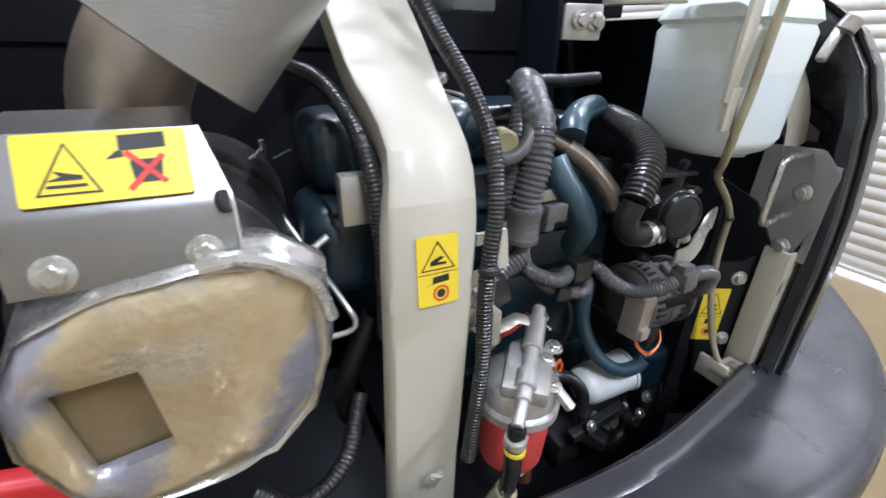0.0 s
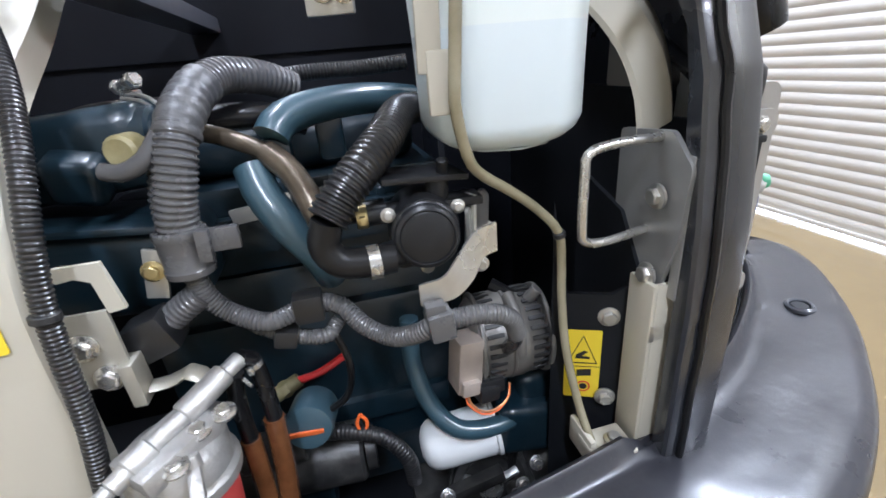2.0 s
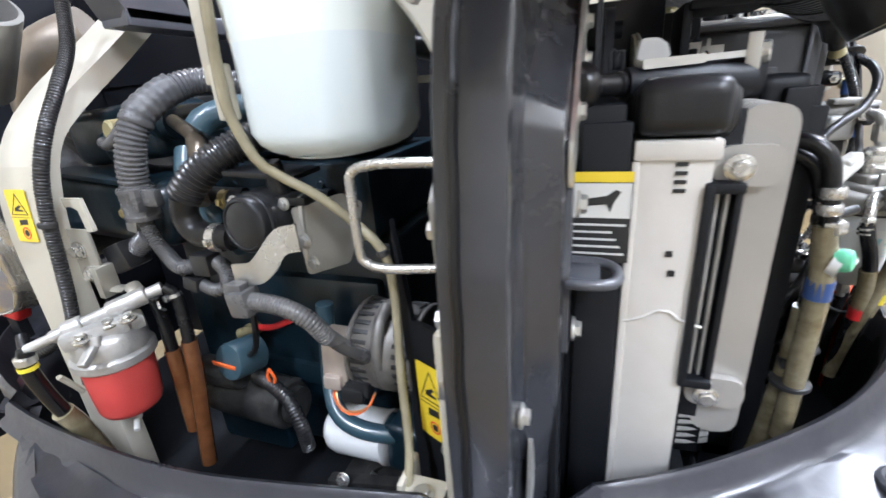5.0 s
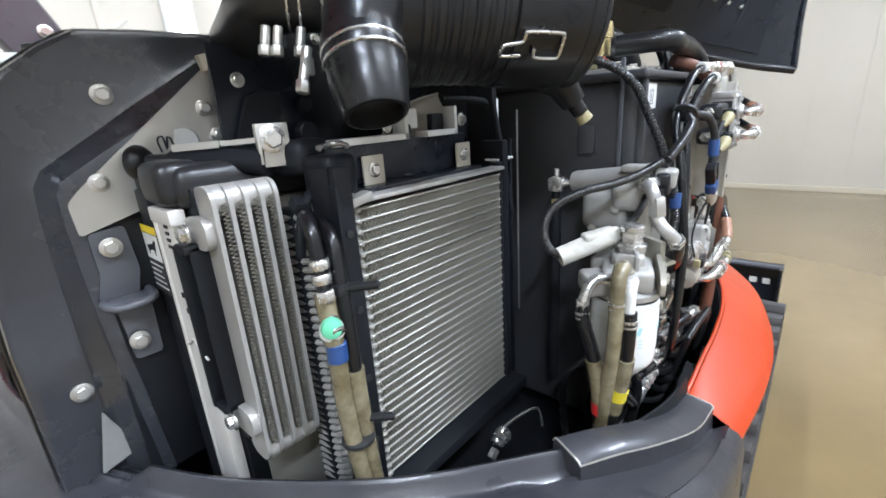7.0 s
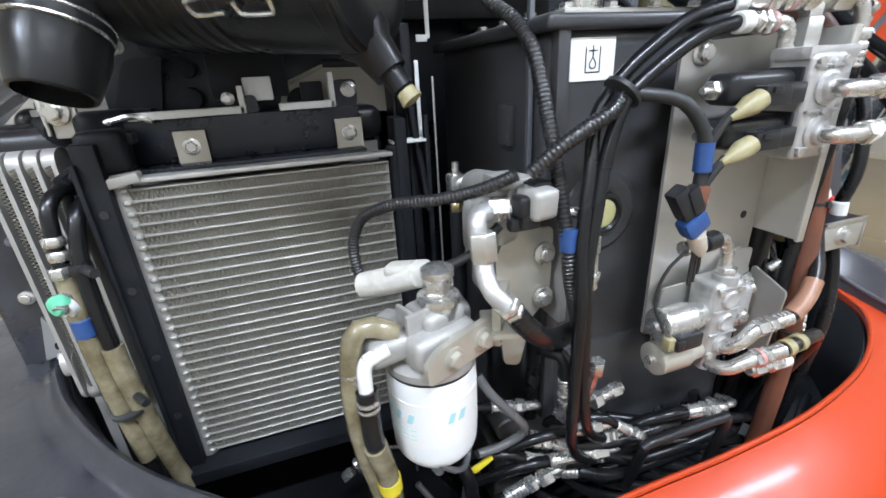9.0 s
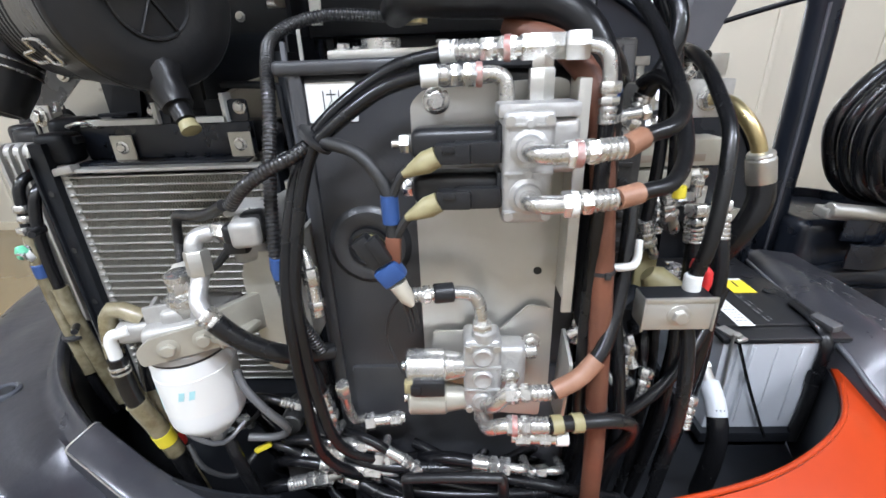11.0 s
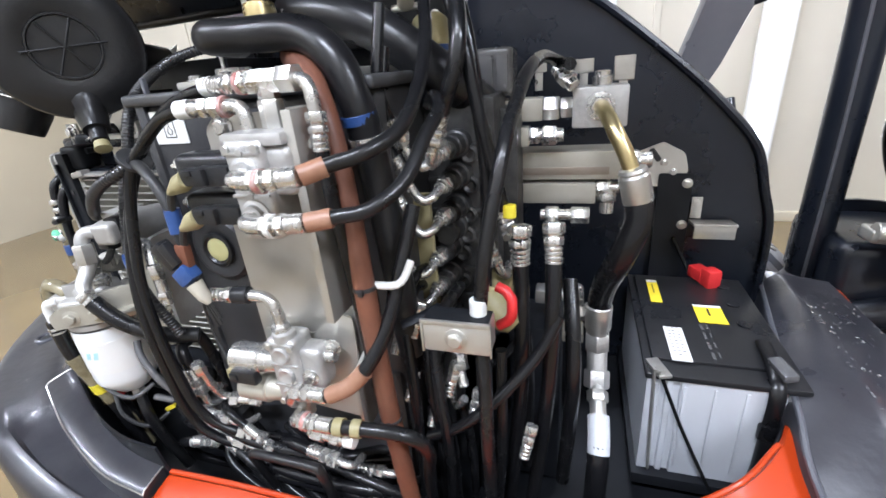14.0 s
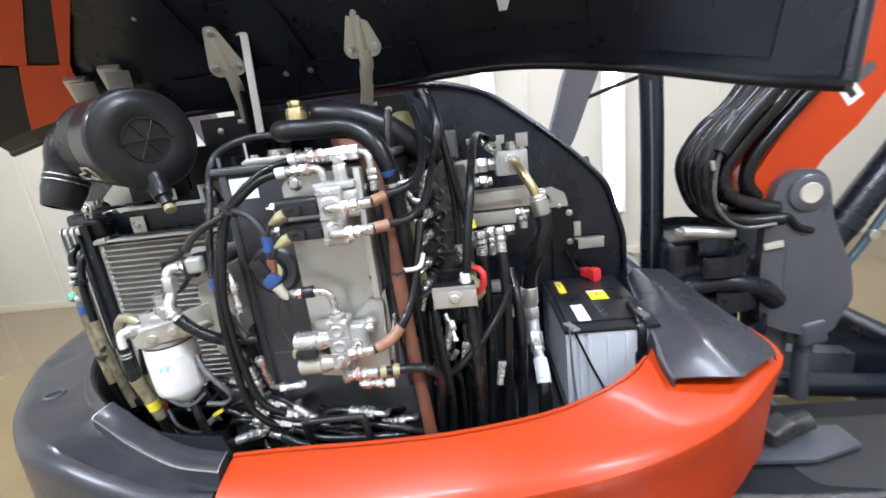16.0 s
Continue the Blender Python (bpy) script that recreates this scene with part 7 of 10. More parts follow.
def valve_plate():
    t = thing("valve_bracket", (.33, 1.29, .98), "folded satin steel bracket carrying two solenoid valves", "bracket")
    part("face", plate(rounded([(1.197, 1.02), (1.345, .985), (1.357, .99), (1.357, 1.372), (1.345, 1.376), (1.21, 1.368), (1.197, 1.355)], .006), (.318, 0, 0), (0, 1, 0), (0, 0, 1), .004), STEELPLATE, t)
    part("flange", box(.3165, .376, 1.357, 1.361, 1.144, 1.376, .002), STEELPLATE, t)
    part("flange_edge", box(.374, .378, 1.350, 1.361, 1.144, 1.376, .0015), STEELPLATE, t)
    for y, z in ((1.224, 1.358), ):
        part("bolt", bolt((.318, y, z), (1, 0, 0), .0095), CHROME, t)
    part("bolt", bolt((.352, 1.3575, 1.34), (0, 1, 0), .0075), CHROME, t)
    part("hole", cyl((.317, 1.335, 1.165), (.3186, 1.335, 1.165), .005, 14), INK, t)
    part("lower_tab", plate(rounded([(0, 0), (.045, .0), (.05, .10), (.0, .12)], .006), (.322, 1.362, .97), (1, 0, 0), (0, .05, 1), .004), STEELPLATE, t)


def solenoid_valve_upper():
    t = thing("solenoid_valve", (.37, 1.3, 1.25), "cast aluminium solenoid valve with two black coils", "valve", "solenoid valves")
    body = part("body", rbox((.3685, 1.307, 1.301), (.047, .046, .102), None, .007, 3), ALU, t, "grey cast valve body")
    part("side_lobe", rbox((.365, 1.339, 1.320), (.040, .030, .050), None, .010, 4), ALU, body)
    part("top_pad", rbox((.368, 1.316, 1.3515), (.040, .072, .013), None, .004), ALU, body)
    for z in (1.262, 1.298, 1.340):
        part("cast_rib", rbox((.3925, 1.307, z), (.004, .044, .003), None, .001), ALU, body)
    for y, z in ((1.290, 1.344), (1.324, 1.344), (1.290, 1.258), (1.324, 1.258)):
        part("cap_screw", cyl((.391, y, z), (.395, y, z), .0045, 12), ZINC, body)
    for z in (1.320, 1.277):
        part("port_boss", lathe((.388, 1.307, z), (1, 0, 0), [(0, .017), (.006, .017), (.008, .013), (.012, .012)], 24), ALU, t)
        part("elbow", tube([(.395, 1.307, z), (.410, 1.308, z - .001), (.417, 1.318, z - .001), (.417, 1.335, z - .001)], .0085, 14, .004), CHROME, t)
    for z in (1.323, 1.281):
        c = part("coil", join(rbox((.362, 1.243, z), (.036, .084, .030), None, .011, 4), rbox((.384, 1.262, z - .006), (.014, .042, .020), None, .003), box(.35, .384, 1.28, 1.285, z - .017, z + .017, .002)), PLASTIC, t, "black solenoid coil")
        part("coil_nut", join(hexnut((.362, 1.200, z), (.362, 1.190, z), .0095), cyl((.362, 1.192, z), (.362, 1.182, z), .004)), CHROME, c)
        part("connector", join(rbox((.388, 1.240, z - .006), (.016, .032, .018), (0, 0, -4), .003), rbox((.390, 1.236, z - .001), (.016, .012, .006), None, .001)), PLASTIC, t)
        part("boot", lathe((.389, 1.226, z - .008), (-.06, -.85, -.42), [(0, .0095), (.012, .0105), (.028, .006), (.036, .0035)], 14), OLIVE, t, "olive foam wrapped plug tail")
    part("manifold_seam", box(.3925, .3935, 1.286, 1.328, 1.298, 1.3, 0), ALU, t)
    # the unions above
    part("tee", join(hexnut((.351, 1.302, 1.402), (.351, 1.342, 1.402), .0125), hexnut((.351, 1.322, 1.400), (.351, 1.322, 1.380), .011), cyl((.351, 1.295, 1.402), (.351, 1.35, 1.402), .009)), CHROME, t)
    part("union", join(hexnut((.352, 1.322, 1.385), (.352, 1.322, 1.354), .0125), cyl((.352, 1.322, 1.39), (.352, 1.322, 1.35), .008)), ZINC, t)
    part("union_nut", hexnut((.353, 1.342, 1.402), (.357, 1.362, 1.402), .0135), ZINC, t)
    part("steel_elbow", tube([(.357, 1.36, 1.402), (.361, 1.372, 1.399), (.364, 1.378, 1.388), (.366, 1.380, 1.36)], .0065, 12, .004), CHROME, t)
    fitting("hose_end", t, (.367, 1.380, 1.335), (.366, 1.380, 1.372), .0075)
    part("drop_hose", tube([(.367, 1.380, 1.345), (.366, 1.381, 1.28), (.36, 1.383, 1.2), (.355, 1.385, 1.1), (.35, 1.39, .95)], .0075, 12), HOSE, t)
    part("lower_elbow", tube([(.352, 1.262, 1.381), (.353, 1.280, 1.381), (.354, 1.289, 1.374), (.354, 1.291, 1.356)], .0075, 12, .004), CHROME, t)
    part("red_mark", cyl((.3515, 1.262, 1.381), (.3515, 1.268, 1.381), .0112, 12), REDMARK, t)
    fitting("hose_end", t, (.360, 1.219, 1.382), (.352, 1.262, 1.381), .0085)
    fitting("hose_end", t, (.337, 1.239, 1.402), (.350, 1.300, 1.402), .0085)
    part("red_mark", cyl((.348, 1.288, 1.402), (.349, 1.294, 1.402), .0115, 12), REDMARK, t)
    for p, d in (((.361, 1.212, 1.381), (-.1, 1, .05)), ((.336, 1.230, 1.401), (.1, 1, .06))):
        part("white_sleeve", lathe(p, d, [(0, .0085), (.001, .0098), (.015, .0098), (.016, .0085)], 16), LABELW, t)
    for z, w in ((1.319, P1W), (1.276, P2W)):
        fitting("hose_end", t, w[0], (.417, 1.333, z), .0088)
        part("red_mark", cyl((.417, 1.340, z), (.417, 1.346, z), .0118, 12), REDMARK if z > 1.3 else LABELW, t)
        part("boss_bolt", bolt((.392, 1.307, z + .022), (1, 0, 0), .0042), ALU, t)
        part("hose", tube(w, .0074, 12), HOSE, t)
        part("sleeve", tube([w[0], V(w[0]).lerp(V(w[1]), .8)], .0098, 12), TANSLEEVE, t, "tan heat-shrink sleeve")






def solenoid_valve_lower():
    t = thing("solenoid_valve", (.36, 1.26, .96), "cast aluminium solenoid valve with two plated coils", "valve", "solenoid valves")
    body = part("body", rbox((.352, 1.268, 1.052), (.040, .044, .105), None, .008, 3), ALU, t, "cast aluminium valve body")
    part("side_lobe", rbox((.350, 1.302, 1.060), (.032, .034, .060), None, .010, 4), ALU, body)
    part("top_boss", lathe((.36, 1.27, 1.10), (0, 0, 1), [(0, .014), (.012, .014), (.014, .010)], 18), ALU, body)
    part("end_plug", cyl((.35, 1.30, 1.075), (.35, 1.332, 1.075), .009), CHROME, body)
    part("lower_boss", cyl((.355, 1.27, 1.00), (.355, 1.27, .975), .012), ALU, body)
    for z in (1.020, 1.052, 1.083):
        part("port_boss", lathe((.370, 1.268, z), (1, 0, 0), [(0, .013), (.004, .0125), (.006, .010), (.004, .005)], 18), ALU, body)
        part("cast_rib", rbox((.372, 1.268, z + .016), (.004, .042, .003), None, .001), ALU, body)
    for y, z in ((1.252, 1.095), (1.284, 1.095), (1.252, 1.008), (1.284, 1.008)):
        part("cap_screw", cyl((.371, y, z), (.375, y, z), .0042, 12), ZINC, body)
    part("hex_cap", hexnut((.36, 1.268, 1.112), (.36, 1.268, 1.122), .012), CHROME, t)
    for z, m in ((1.060, CHROME), (1.012, HINGEM)):
        part("coil", join(lathe((.356, 1.178, z), (0, 1, 0), [(0, .017), (.002, .0205), (.045, .0205), (.047, .018), (.07, .014)], 24)), m, t, "bright plated coil")
        part("coil_bolt", cyl((.356, 1.172, z), (.356, 1.18, z), .006, 10), CHROME, t)
    part("plug", join(rbox((.376, 1.205, 1.045), (.014, .038, .02), None, .003), rbox((.38, 1.19, 1.045), (.01, .012, .012), None, .002)), PLASTIC, t)
    part("plug_tail", rbox((.374, 1.182, 1.045), (.012, .012, .016), None, .003), OLIVE, t)
    part("mounting_plate", plate(rounded([(1.20, .97), (1.345, .955), (1.352, 1.12), (1.325, 1.125), (1.29, 1.09), (1.21, 1.09)], .006), (.3285, 0, 0), (0, 1, 0), (0, 0, 1), .003), STEELPLATE, t)
    for p in ((.345, 1.326, 1.084), (.366, 1.30, 1.05)):
        part("bolt", bolt(p, (1, .1, 0), .008), CHROME, t)
    part("elbow", tube([(.368, 1.201, 1.163), (.362, 1.24, 1.162), (.358, 1.258, 1.156), (.358, 1.266, 1.14), (.358, 1.268, 1.115)], .0075, 12, .005), CHROME, t)
    fitting("hose_end", t, (.370, 1.183, 1.163), (.364, 1.228, 1.163), .0078)
    part("black_boot", cyl((.366, 1.215, 1.163), (.3625, 1.237, 1.163), .0112, 14), PLASTIC, t)
    part("elbow", tube([(.36, 1.27, 1.02), (.375, 1.273, 1.015), (.388, 1.282, 1.03), (.392, 1.292, 1.045), (.394, 1.30, 1.05)], .009, 12, .005), CHROME, t)
    fitting("hose_end", t, (.397, 1.342, 1.054), (.393, 1.292, 1.048), .0085)
    part("hose", tube([(.397, 1.342, 1.054), (.392, 1.37, 1.066), (.382, 1.396, 1.094), (.367, 1.41, 1.12), (.352, 1.42, 1.15), (.33, 1.43, 1.2), (.30, 1.44, 1.26)], .0085, 12), HOSE, t)
    part("sleeve", tube([(.396, 1.346, 1.055), (.391, 1.373, 1.069), (.384, 1.392, 1.088)], .0105, 12), TANSLEEVE, t)
    part("elbow", tube([(.36, 1.268, .985), (.372, 1.27, .985), (.385, 1.275, .99), (.394, 1.288, 1.002), (.397, 1.30, 1.007)], .009, 12, .005), CHROME, t)
    fitting("hose_end", t, (.399, 1.342, 1.008), (.397, 1.294, 1.006), .0088)
    part("red_mark", cyl((.397, 1.300, 1.006), (.3975, 1.306, 1.006), .0122, 12), REDMARK, t)
    part("hose", tube([(.399, 1.342, 1.008), (.396, 1.38, 1.009), (.388, 1.42, 1.003), (.377, 1.445, .984), (.365, 1.45, .95), (.35, 1.44, .9), (.33, 1.43, .8)], .009, 12), HOSE, t)
    part("band", tube([(.3985, 1.345, 1.008), (.3975, 1.360, 1.0085)], .0112, 12), OLIVE, t, "yellow-green band")
    part("band", tube([(.397, 1.368, 1.009), (.395, 1.383, 1.0085)], .0112, 12), OLIVE, t)
    part("second_union", join(cyl((.392, 1.30, .985), (.394, 1.352, .984), .008, 12), hexnut((.392, 1.305, .985), (.393, 1.322, .985), .0115), hexnut((.393, 1.333, .984), (.394, 1.346, .984), .011)), CHROME, t)
    part("white_sleeve", cyl((.394, 1.352, .984), (.394, 1.366, .984), .0095, 14), LABELW, t)


def pilot_hoses():
    t = thing("pilot_hoses", (.36, 1.1, .86), "pair of black pilot hoses looping down past the oil tank", "hoses")
    part("hose", tube([(.336, 1.239, 1.401), (.335, 1.188, 1.390), (.335, 1.144, 1.366), (.335, 1.108, 1.338), (.338, 1.083, 1.305), (.352, 1.070, 1.258), (.365, 1.057, 1.188), (.374, 1.054, 1.110), (.373, 1.055, 1.010), (.368, 1.061, 0.930), (.355, 1.093, 0.880), (.330, 1.143, 0.850)], .0070, 12), HOSE, t)
    part("hose", tube([(.360, 1.216, 1.382), (.356, 1.175, 1.371), (.352, 1.129, 1.342), (.352, 1.102, 1.318), (.356, 1.085, 1.275), (.362, 1.073, 1.220), (.367, 1.064, 1.165), (.370, 1.064, 1.100), (.370, 1.069, 1.020), (.366, 1.083, 0.945), (.350, 1.123, 0.900), (.320, 1.183, 0.870)], .0070, 12), HOSE, t)
    part("cable_tie", lathe((.345, 1.102, 1.325), (0, .7, .7), [(0, .018), (.001, .0195), (.005, .0195), (.006, .018)], 14), INK, t)
    part("fitting", join(hexnut((.352, 1.078, 1.19), (.352, 1.079, 1.17), .0092), cyl((.352, 1.079, 1.17), (.353, 1.080, 1.13), .0074), hexnut((.353, 1.080, 1.15), (.353, 1.080, 1.14), .0096), tube([(.335, 1.055, 1.215), (.345, 1.070, 1.212), (.352, 1.078, 1.19)], .0064)), CHROME, t)
    w = thing("plug_harness", (.37, 1.14, 1.12), "black cable loom with blue tape and plugs", "cable loom")
    part("trunk", tube([(.14, 1.16, 1.452), (.16, 1.09, 1.455), (.185, 1.045, 1.444), (.215, 1.025, 1.424), (.258, 1.034, 1.400), (.286, 1.041, 1.372), (.302, 1.043, 1.338), (.318, 1.043, 1.305), (.331, 1.043, 1.276), (.340, 1.043, 1.248), (.350, 1.044, 1.218), (.356, 1.046, 1.190), (.357, 1.052, 1.145), (.347, 1.075, 1.075)], .0076, 12, ribs=(.0045, .001)), DCONDUIT, w)
    part("blue_tape", tube([(.356, 1.048, 1.205), (.356, 1.046, 1.188), (.356, 1.049, 1.180)], .0090, 12), BLUETAPE, w)
    part("branch", tube([(.345, 1.106, 1.328), (.36, 1.083, 1.313), (.363, 1.06, 1.303), (.36, 1.03, 1.285), (.35, 1.005, 1.262)], .0075, 10, ribs=(.0045, .0009)), DCONDUIT, w)
    part("branch", tube([(.35, 1.110, 1.326), (.37, 1.148, 1.318), (.378, 1.170, 1.295), (.38, 1.179, 1.268), (.38, 1.178, 1.234), (.382, 1.174, 1.20)], .0065, 10), INK, w)
    part("blue_tape", tube([(.379, 1.178, 1.278), (.38, 1.1785, 1.25)], .0088, 12), BLUETAPE, w)
    part("blue_tape", join(rbox((.384, 1.174, 1.198), (.018, .028, .022), (35, 0, 0), .005)), BLUETAPE, w)
    part("plug", join(rbox((.384, 1.155, 1.222), (.016, .018, .035), (35, 0, 0), .003), rbox((.388, 1.165, 1.225), (.012, .014, .03), (30, 0, 0), .003)), PLASTIC, w)
    part("sleeve", rbox((.382, 1.178, 1.222), (.012, .016, .03), (-5, 0, 0), .004), SLEEVE, w)
    part("plug_tail", lathe((.384, 1.180, 1.186), (.0, .45, -.9), [(0, .010), (.02, .008), (.03, .003)], 12), CREAM, w)
    for k in range(3):
        part("lead", tube([(.383, 1.184 + .003 * k, 1.17), (.381, 1.186 + .005 * k, 1.15), (.378, 1.19 + .004 * k, 1.12 + .006 * k)], .0022, 6), INK, w)
    part("thin_lead", tube([(.378, 1.18, 1.165), (.37, 1.165, 1.14), (.365, 1.16, 1.10), (.37, 1.175, 1.06)], .0018, 6), INK, w)
    for z0 in (1.306, 1.262):
        part("lead", tube([(.386, 1.200, z0), (.384, 1.190, z0 - .012), (.381, 1.181, z0 - .03)], .0045, 8), INK, w)
    l = thing("drain_fittings", (.33, 1.12, .86), "row of bright hose fittings low in the bay", "fittings")
    part("elbow", tube([(.355, 1.097, 1.02), (.345, 1.097, .98), (.335, 1.10, .955), (.322, 1.118, .948)], .0062, 10, .005), CHROME, l)
    part("union", join(hexnut((.335, 1.112, .95), (.332, 1.125, .95), .012), cyl((.333, 1.12, .95), (.325, 1.165, .95), .008), hexnut((.329, 1.145, .95), (.327, 1.16, .95), .010)), CHROME, l)
    part("nut", hexnut((.358, 1.096, 1.035), (.355, 1.097, 1.015), .009), CHROME, l)
    fitting("hose_end", l, (.34, 1.165, .885), (.348, 1.12, .90), .0085)
    part("elbow", tube([(.348, 1.12, .90), (.35, 1.108, .91), (.345, 1.10, .925)], .0075, 10, .004), CHROME, l)
    for k, (y, z, x) in enumerate(((1.05, .88, .33), (1.03, .905, .34), (1.08, .86, .345), (1.0, .875, .33), (1.045, .84, .34))):
        fitting("hose_end", l, (x, y + .05, z - .012 * (k % 2)), (x - .02, y, z), .0085)
        part("hose", tube([(x, y + .05, z - .012 * (k % 2)), (x + .01, y + .12, z - .02), (x, y + .22 + .03 * k, z - .03), (x - .05, y + .32, z - .05)], .0085, 10), HOSE, l)
    part("valve_block", join(box(.24, .32, .98, 1.10, .80, .90, .006), cyl((.32, 1.0, .93), (.27, 1.0, .93), .016)), DIRTY, l)
    part("bar", tube([(.355, 1.168, .80), (.375, 1.168, .885), (.378, 1.178, .897), (.385, 1.28, .906), (.386, 1.293, .898), (.37, 1.296, .80)], .0068, 12, .008), RUBBER, l, "black bent bar")
    for z, y0 in ((.86, 1.15), (.84, 1.18), (.875, 1.22)):
        part("hose", tube([(.30, y0 - .05, z), (.34, y0 + .04, z - .01), (.35, y0 + .15, z - .03), (.33, y0 + .25, z - .08)], .0075, 10), HOSE, l)


def fuel_filter():
    t = thing("fuel_filter", (.33, .91, .92), "white spin-on fuel filter under a cast head with hoses", "fuel filter")
    cx, cy = .333, .903
    part("cartridge", lathe((cx, cy, .944), (0, 0, 1), [(0, .012), (.001, .021), (.003, .024), (.013, .0325), (.024, .0410), (.029, .0442), (.034, .0458), (.042, .0466), (.126, .0474), (.132, .0466), (.134, .042)], 44), WHITEP, t)
    part("drain_nut", join(hexnut((cx, cy, .924), (cx, cy, .942), .011), cyl((cx, cy, .914), (cx, cy, .926), .006)), ALU, t)
    lab = part("print_band", lathe((cx, cy, 1.000), (0, 0, 1), [(0, .0460), (.0002, .0473), (.055, .0478), (.0552, .0468)], 44), LABELW, t)
    # pale teal blocks and rows of small print round the can
    for a, w in ((-1.45, .30), (-1.12, .28), (-.80, .30), (.1, .2), (.35, .2)):
        c = V((cx + .0478 * math.cos(a), cy + .0478 * math.sin(a), 1.036))
        part("brand_block", plate([(-.0045, -.006), (.002, -.006), (.0055, .006), (-.001, .006)], c, (-math.sin(a), math.cos(a), 0), (0, 0, 1), .0005, 0), TEALINK, lab)
    for j in range(3):
        for k in range(4):
            a = -1.4 + .22 * k
            c = V((cx + .0476 * math.cos(a), cy + .0476 * math.sin(a), 1.022 - .006 * j))
            part("text_bar", plate(rect(.007, .0011), c, (-math.sin(a), math.cos(a), 0), (0, 0, 1), .0004, 0), TEALINK, lab)
    part("seal_ring", lathe((cx, cy, 1.0765), (0, 0, 1), [(0, .040), (.0005, .0465), (.003, .0465), (.0035, .040)], 40), INK, t)
    head = part("head", join(lathe((cx, cy, 1.0795), (0, 0, 1), [(0, .044), (.001, .0472), (.009, .0475), (.011, .043), (.013, .039)], 36), rbox((cx, cy, 1.108), (.070, .074, .034), (0, 0, 20), .010, 3)), HEADALU, t, "dusty grey cast filter head")
    for c, size, turn in (((cx - .002, cy + .008, 1.128), (.046, .048, .024), 20), ((.305, .870, 1.100), (.05, .05, .030), 40), ((.348, .862, 1.112), (.026, .05, .026), 12), ((.300, .930, 1.105), (.05, .05, .040), 0)):
        part("port_block", rbox(c, size, (0, 0, turn), .009, 3), HEADALU, head)
    part("cast_rib", rbox((.350, .890, 1.130), (.006, .030, .030), (0, 0, 20), .002), HEADALU, head)
    part("cast_rib", rbox((.340, .880, 1.130), (.030, .005, .030), (0, 0, 20), .002), HEADALU, head)
    part("primer_knob", join(lathe((.333, .916, 1.128), (0, 0, 1), [(0, .020), (.014, .020), (.015, .0215), (.022, .0215), (.024, .0175), (.026, .0175)], 24), hexnut((.333, .916, 1.150), (.333, .916, 1.170), .0155), lathe((.333, .916, 1.168), (0, 0, 1), [(0, .012), (.003, .0165), (.010, .0165), (.013, .012)], 20)), CHROME, t)
    part("front_plate", plate(rounded([(-.048, -.017), (.046, -.012), (.052, .012), (.030, .022), (-.034, .016), (-.050, .004)], .006), (.3745, .930, 1.107), (-.36, .93, .02), (0, 0, 1), .007), HINGEM, t, "cream zinc bracket")
    for p in ((.380, .913, 1.106), (.367, .948, 1.110)):
        part("bolt", bolt(p, (.93, .36, 0), .0085), HINGEM, t)
    part("bracket_web", rbox((.350, .975, 1.110), (.050, .040, .008), (0, 0, -20), .003), HINGEM, t)
    part("support", join(rbox((.335, .985, 1.12), (.075, .010, .05), (0, 0, -35), .003), plate(rounded([(-.042, -.03), (-.034, -.105), (-.014, -.112), (.0, -.05), (.022, -.03), (.024, .055), (-.03, .06), (-.044, .03)], .007), (.322, 1.028, 1.14), (0, 1, 0), (0, 0, 1), .006)), HINGEM, t, "cream zinc support plate")
    for z in (1.168, 1.115):
        part("bolt", bolt((.325, 1.040, z), (1, 0, 0), .0085), ZINC, t)
    part("back_plate", plate(rounded([(-.10, -.06), (.01, -.06), (.01, .08), (-.10, .08)], .008), (.325, 1.058, 1.14), (1, 0, 0), (0, 0, 1), .006), HEADALU, t)
    # three fuel hoses side by side, in yellowed sleeves below
    part("side_port", join(tube([(.325, .862, 1.108), (.315, .850, 1.114), (.307, .838, 1.110), (.303, .828, 1.096), (.302, .823, 1.082)], .0082, 12, .005), hexnut((.302, .823, 1.088), (.302, .822, 1.074), .0100)), CHROME, t)
    part("fuel_hose", tube([(.302, .823, 1.080), (.306, .819, 1.055), (.317, .820, 1.02), (.326, .827, .97), (.328, .838, .90), (.32, .845, .78)], .0098, 12), HOSE, t)
    part("clear_sleeve", tube([(.320, .822, 1.0), (.326, .827, .965), (.328, .834, .925)], .0118, 12), CLEARHOSE, t, "yellowed protective sleeve")
    part("red_band", tube([(.328, .834, .928), (.3285, .836, .905)], .0122, 12), REDPL, t)
    part("second_hose", tube([(.345, .866, 1.125), (.347, .845, 1.138), (.348, .830, 1.136), (.349, .822, 1.11), (.350, .818, 1.062), (.346, .821, 1.0), (.338, .829, .94), (.328, .84, .86), (.32, .845, .78)], .0105, 12), CLEARHOSE, t)
    part("third_port", join(cyl((.358, .856, 1.118), (.362, .834, 1.112), .007, 12), tube([(.362, .836, 1.113), (.363, .832, 1.106), (.363, .831, 1.09), (.363, .831, 1.065)], .0070, 12, .005)), LABELW, t)
    part("third_hose", tube([(.363, .831, 1.082), (.3635, .831, 1.05), (.362, .832, 1.015), (.354, .841, .96), (.342, .845, .89), (.33, .85, .78)], .0102, 12), HOSE, t)
    part("clear_sleeve", tube([(.362, .832, 1.012), (.355, .840, .965), (.345, .845, .91)], .0122, 12), CLEARHOSE, t)
    part("yellow_band", tube([(.3535, .8415, .955), (.350, .843, .935)], .0128, 12), YELPL, t)
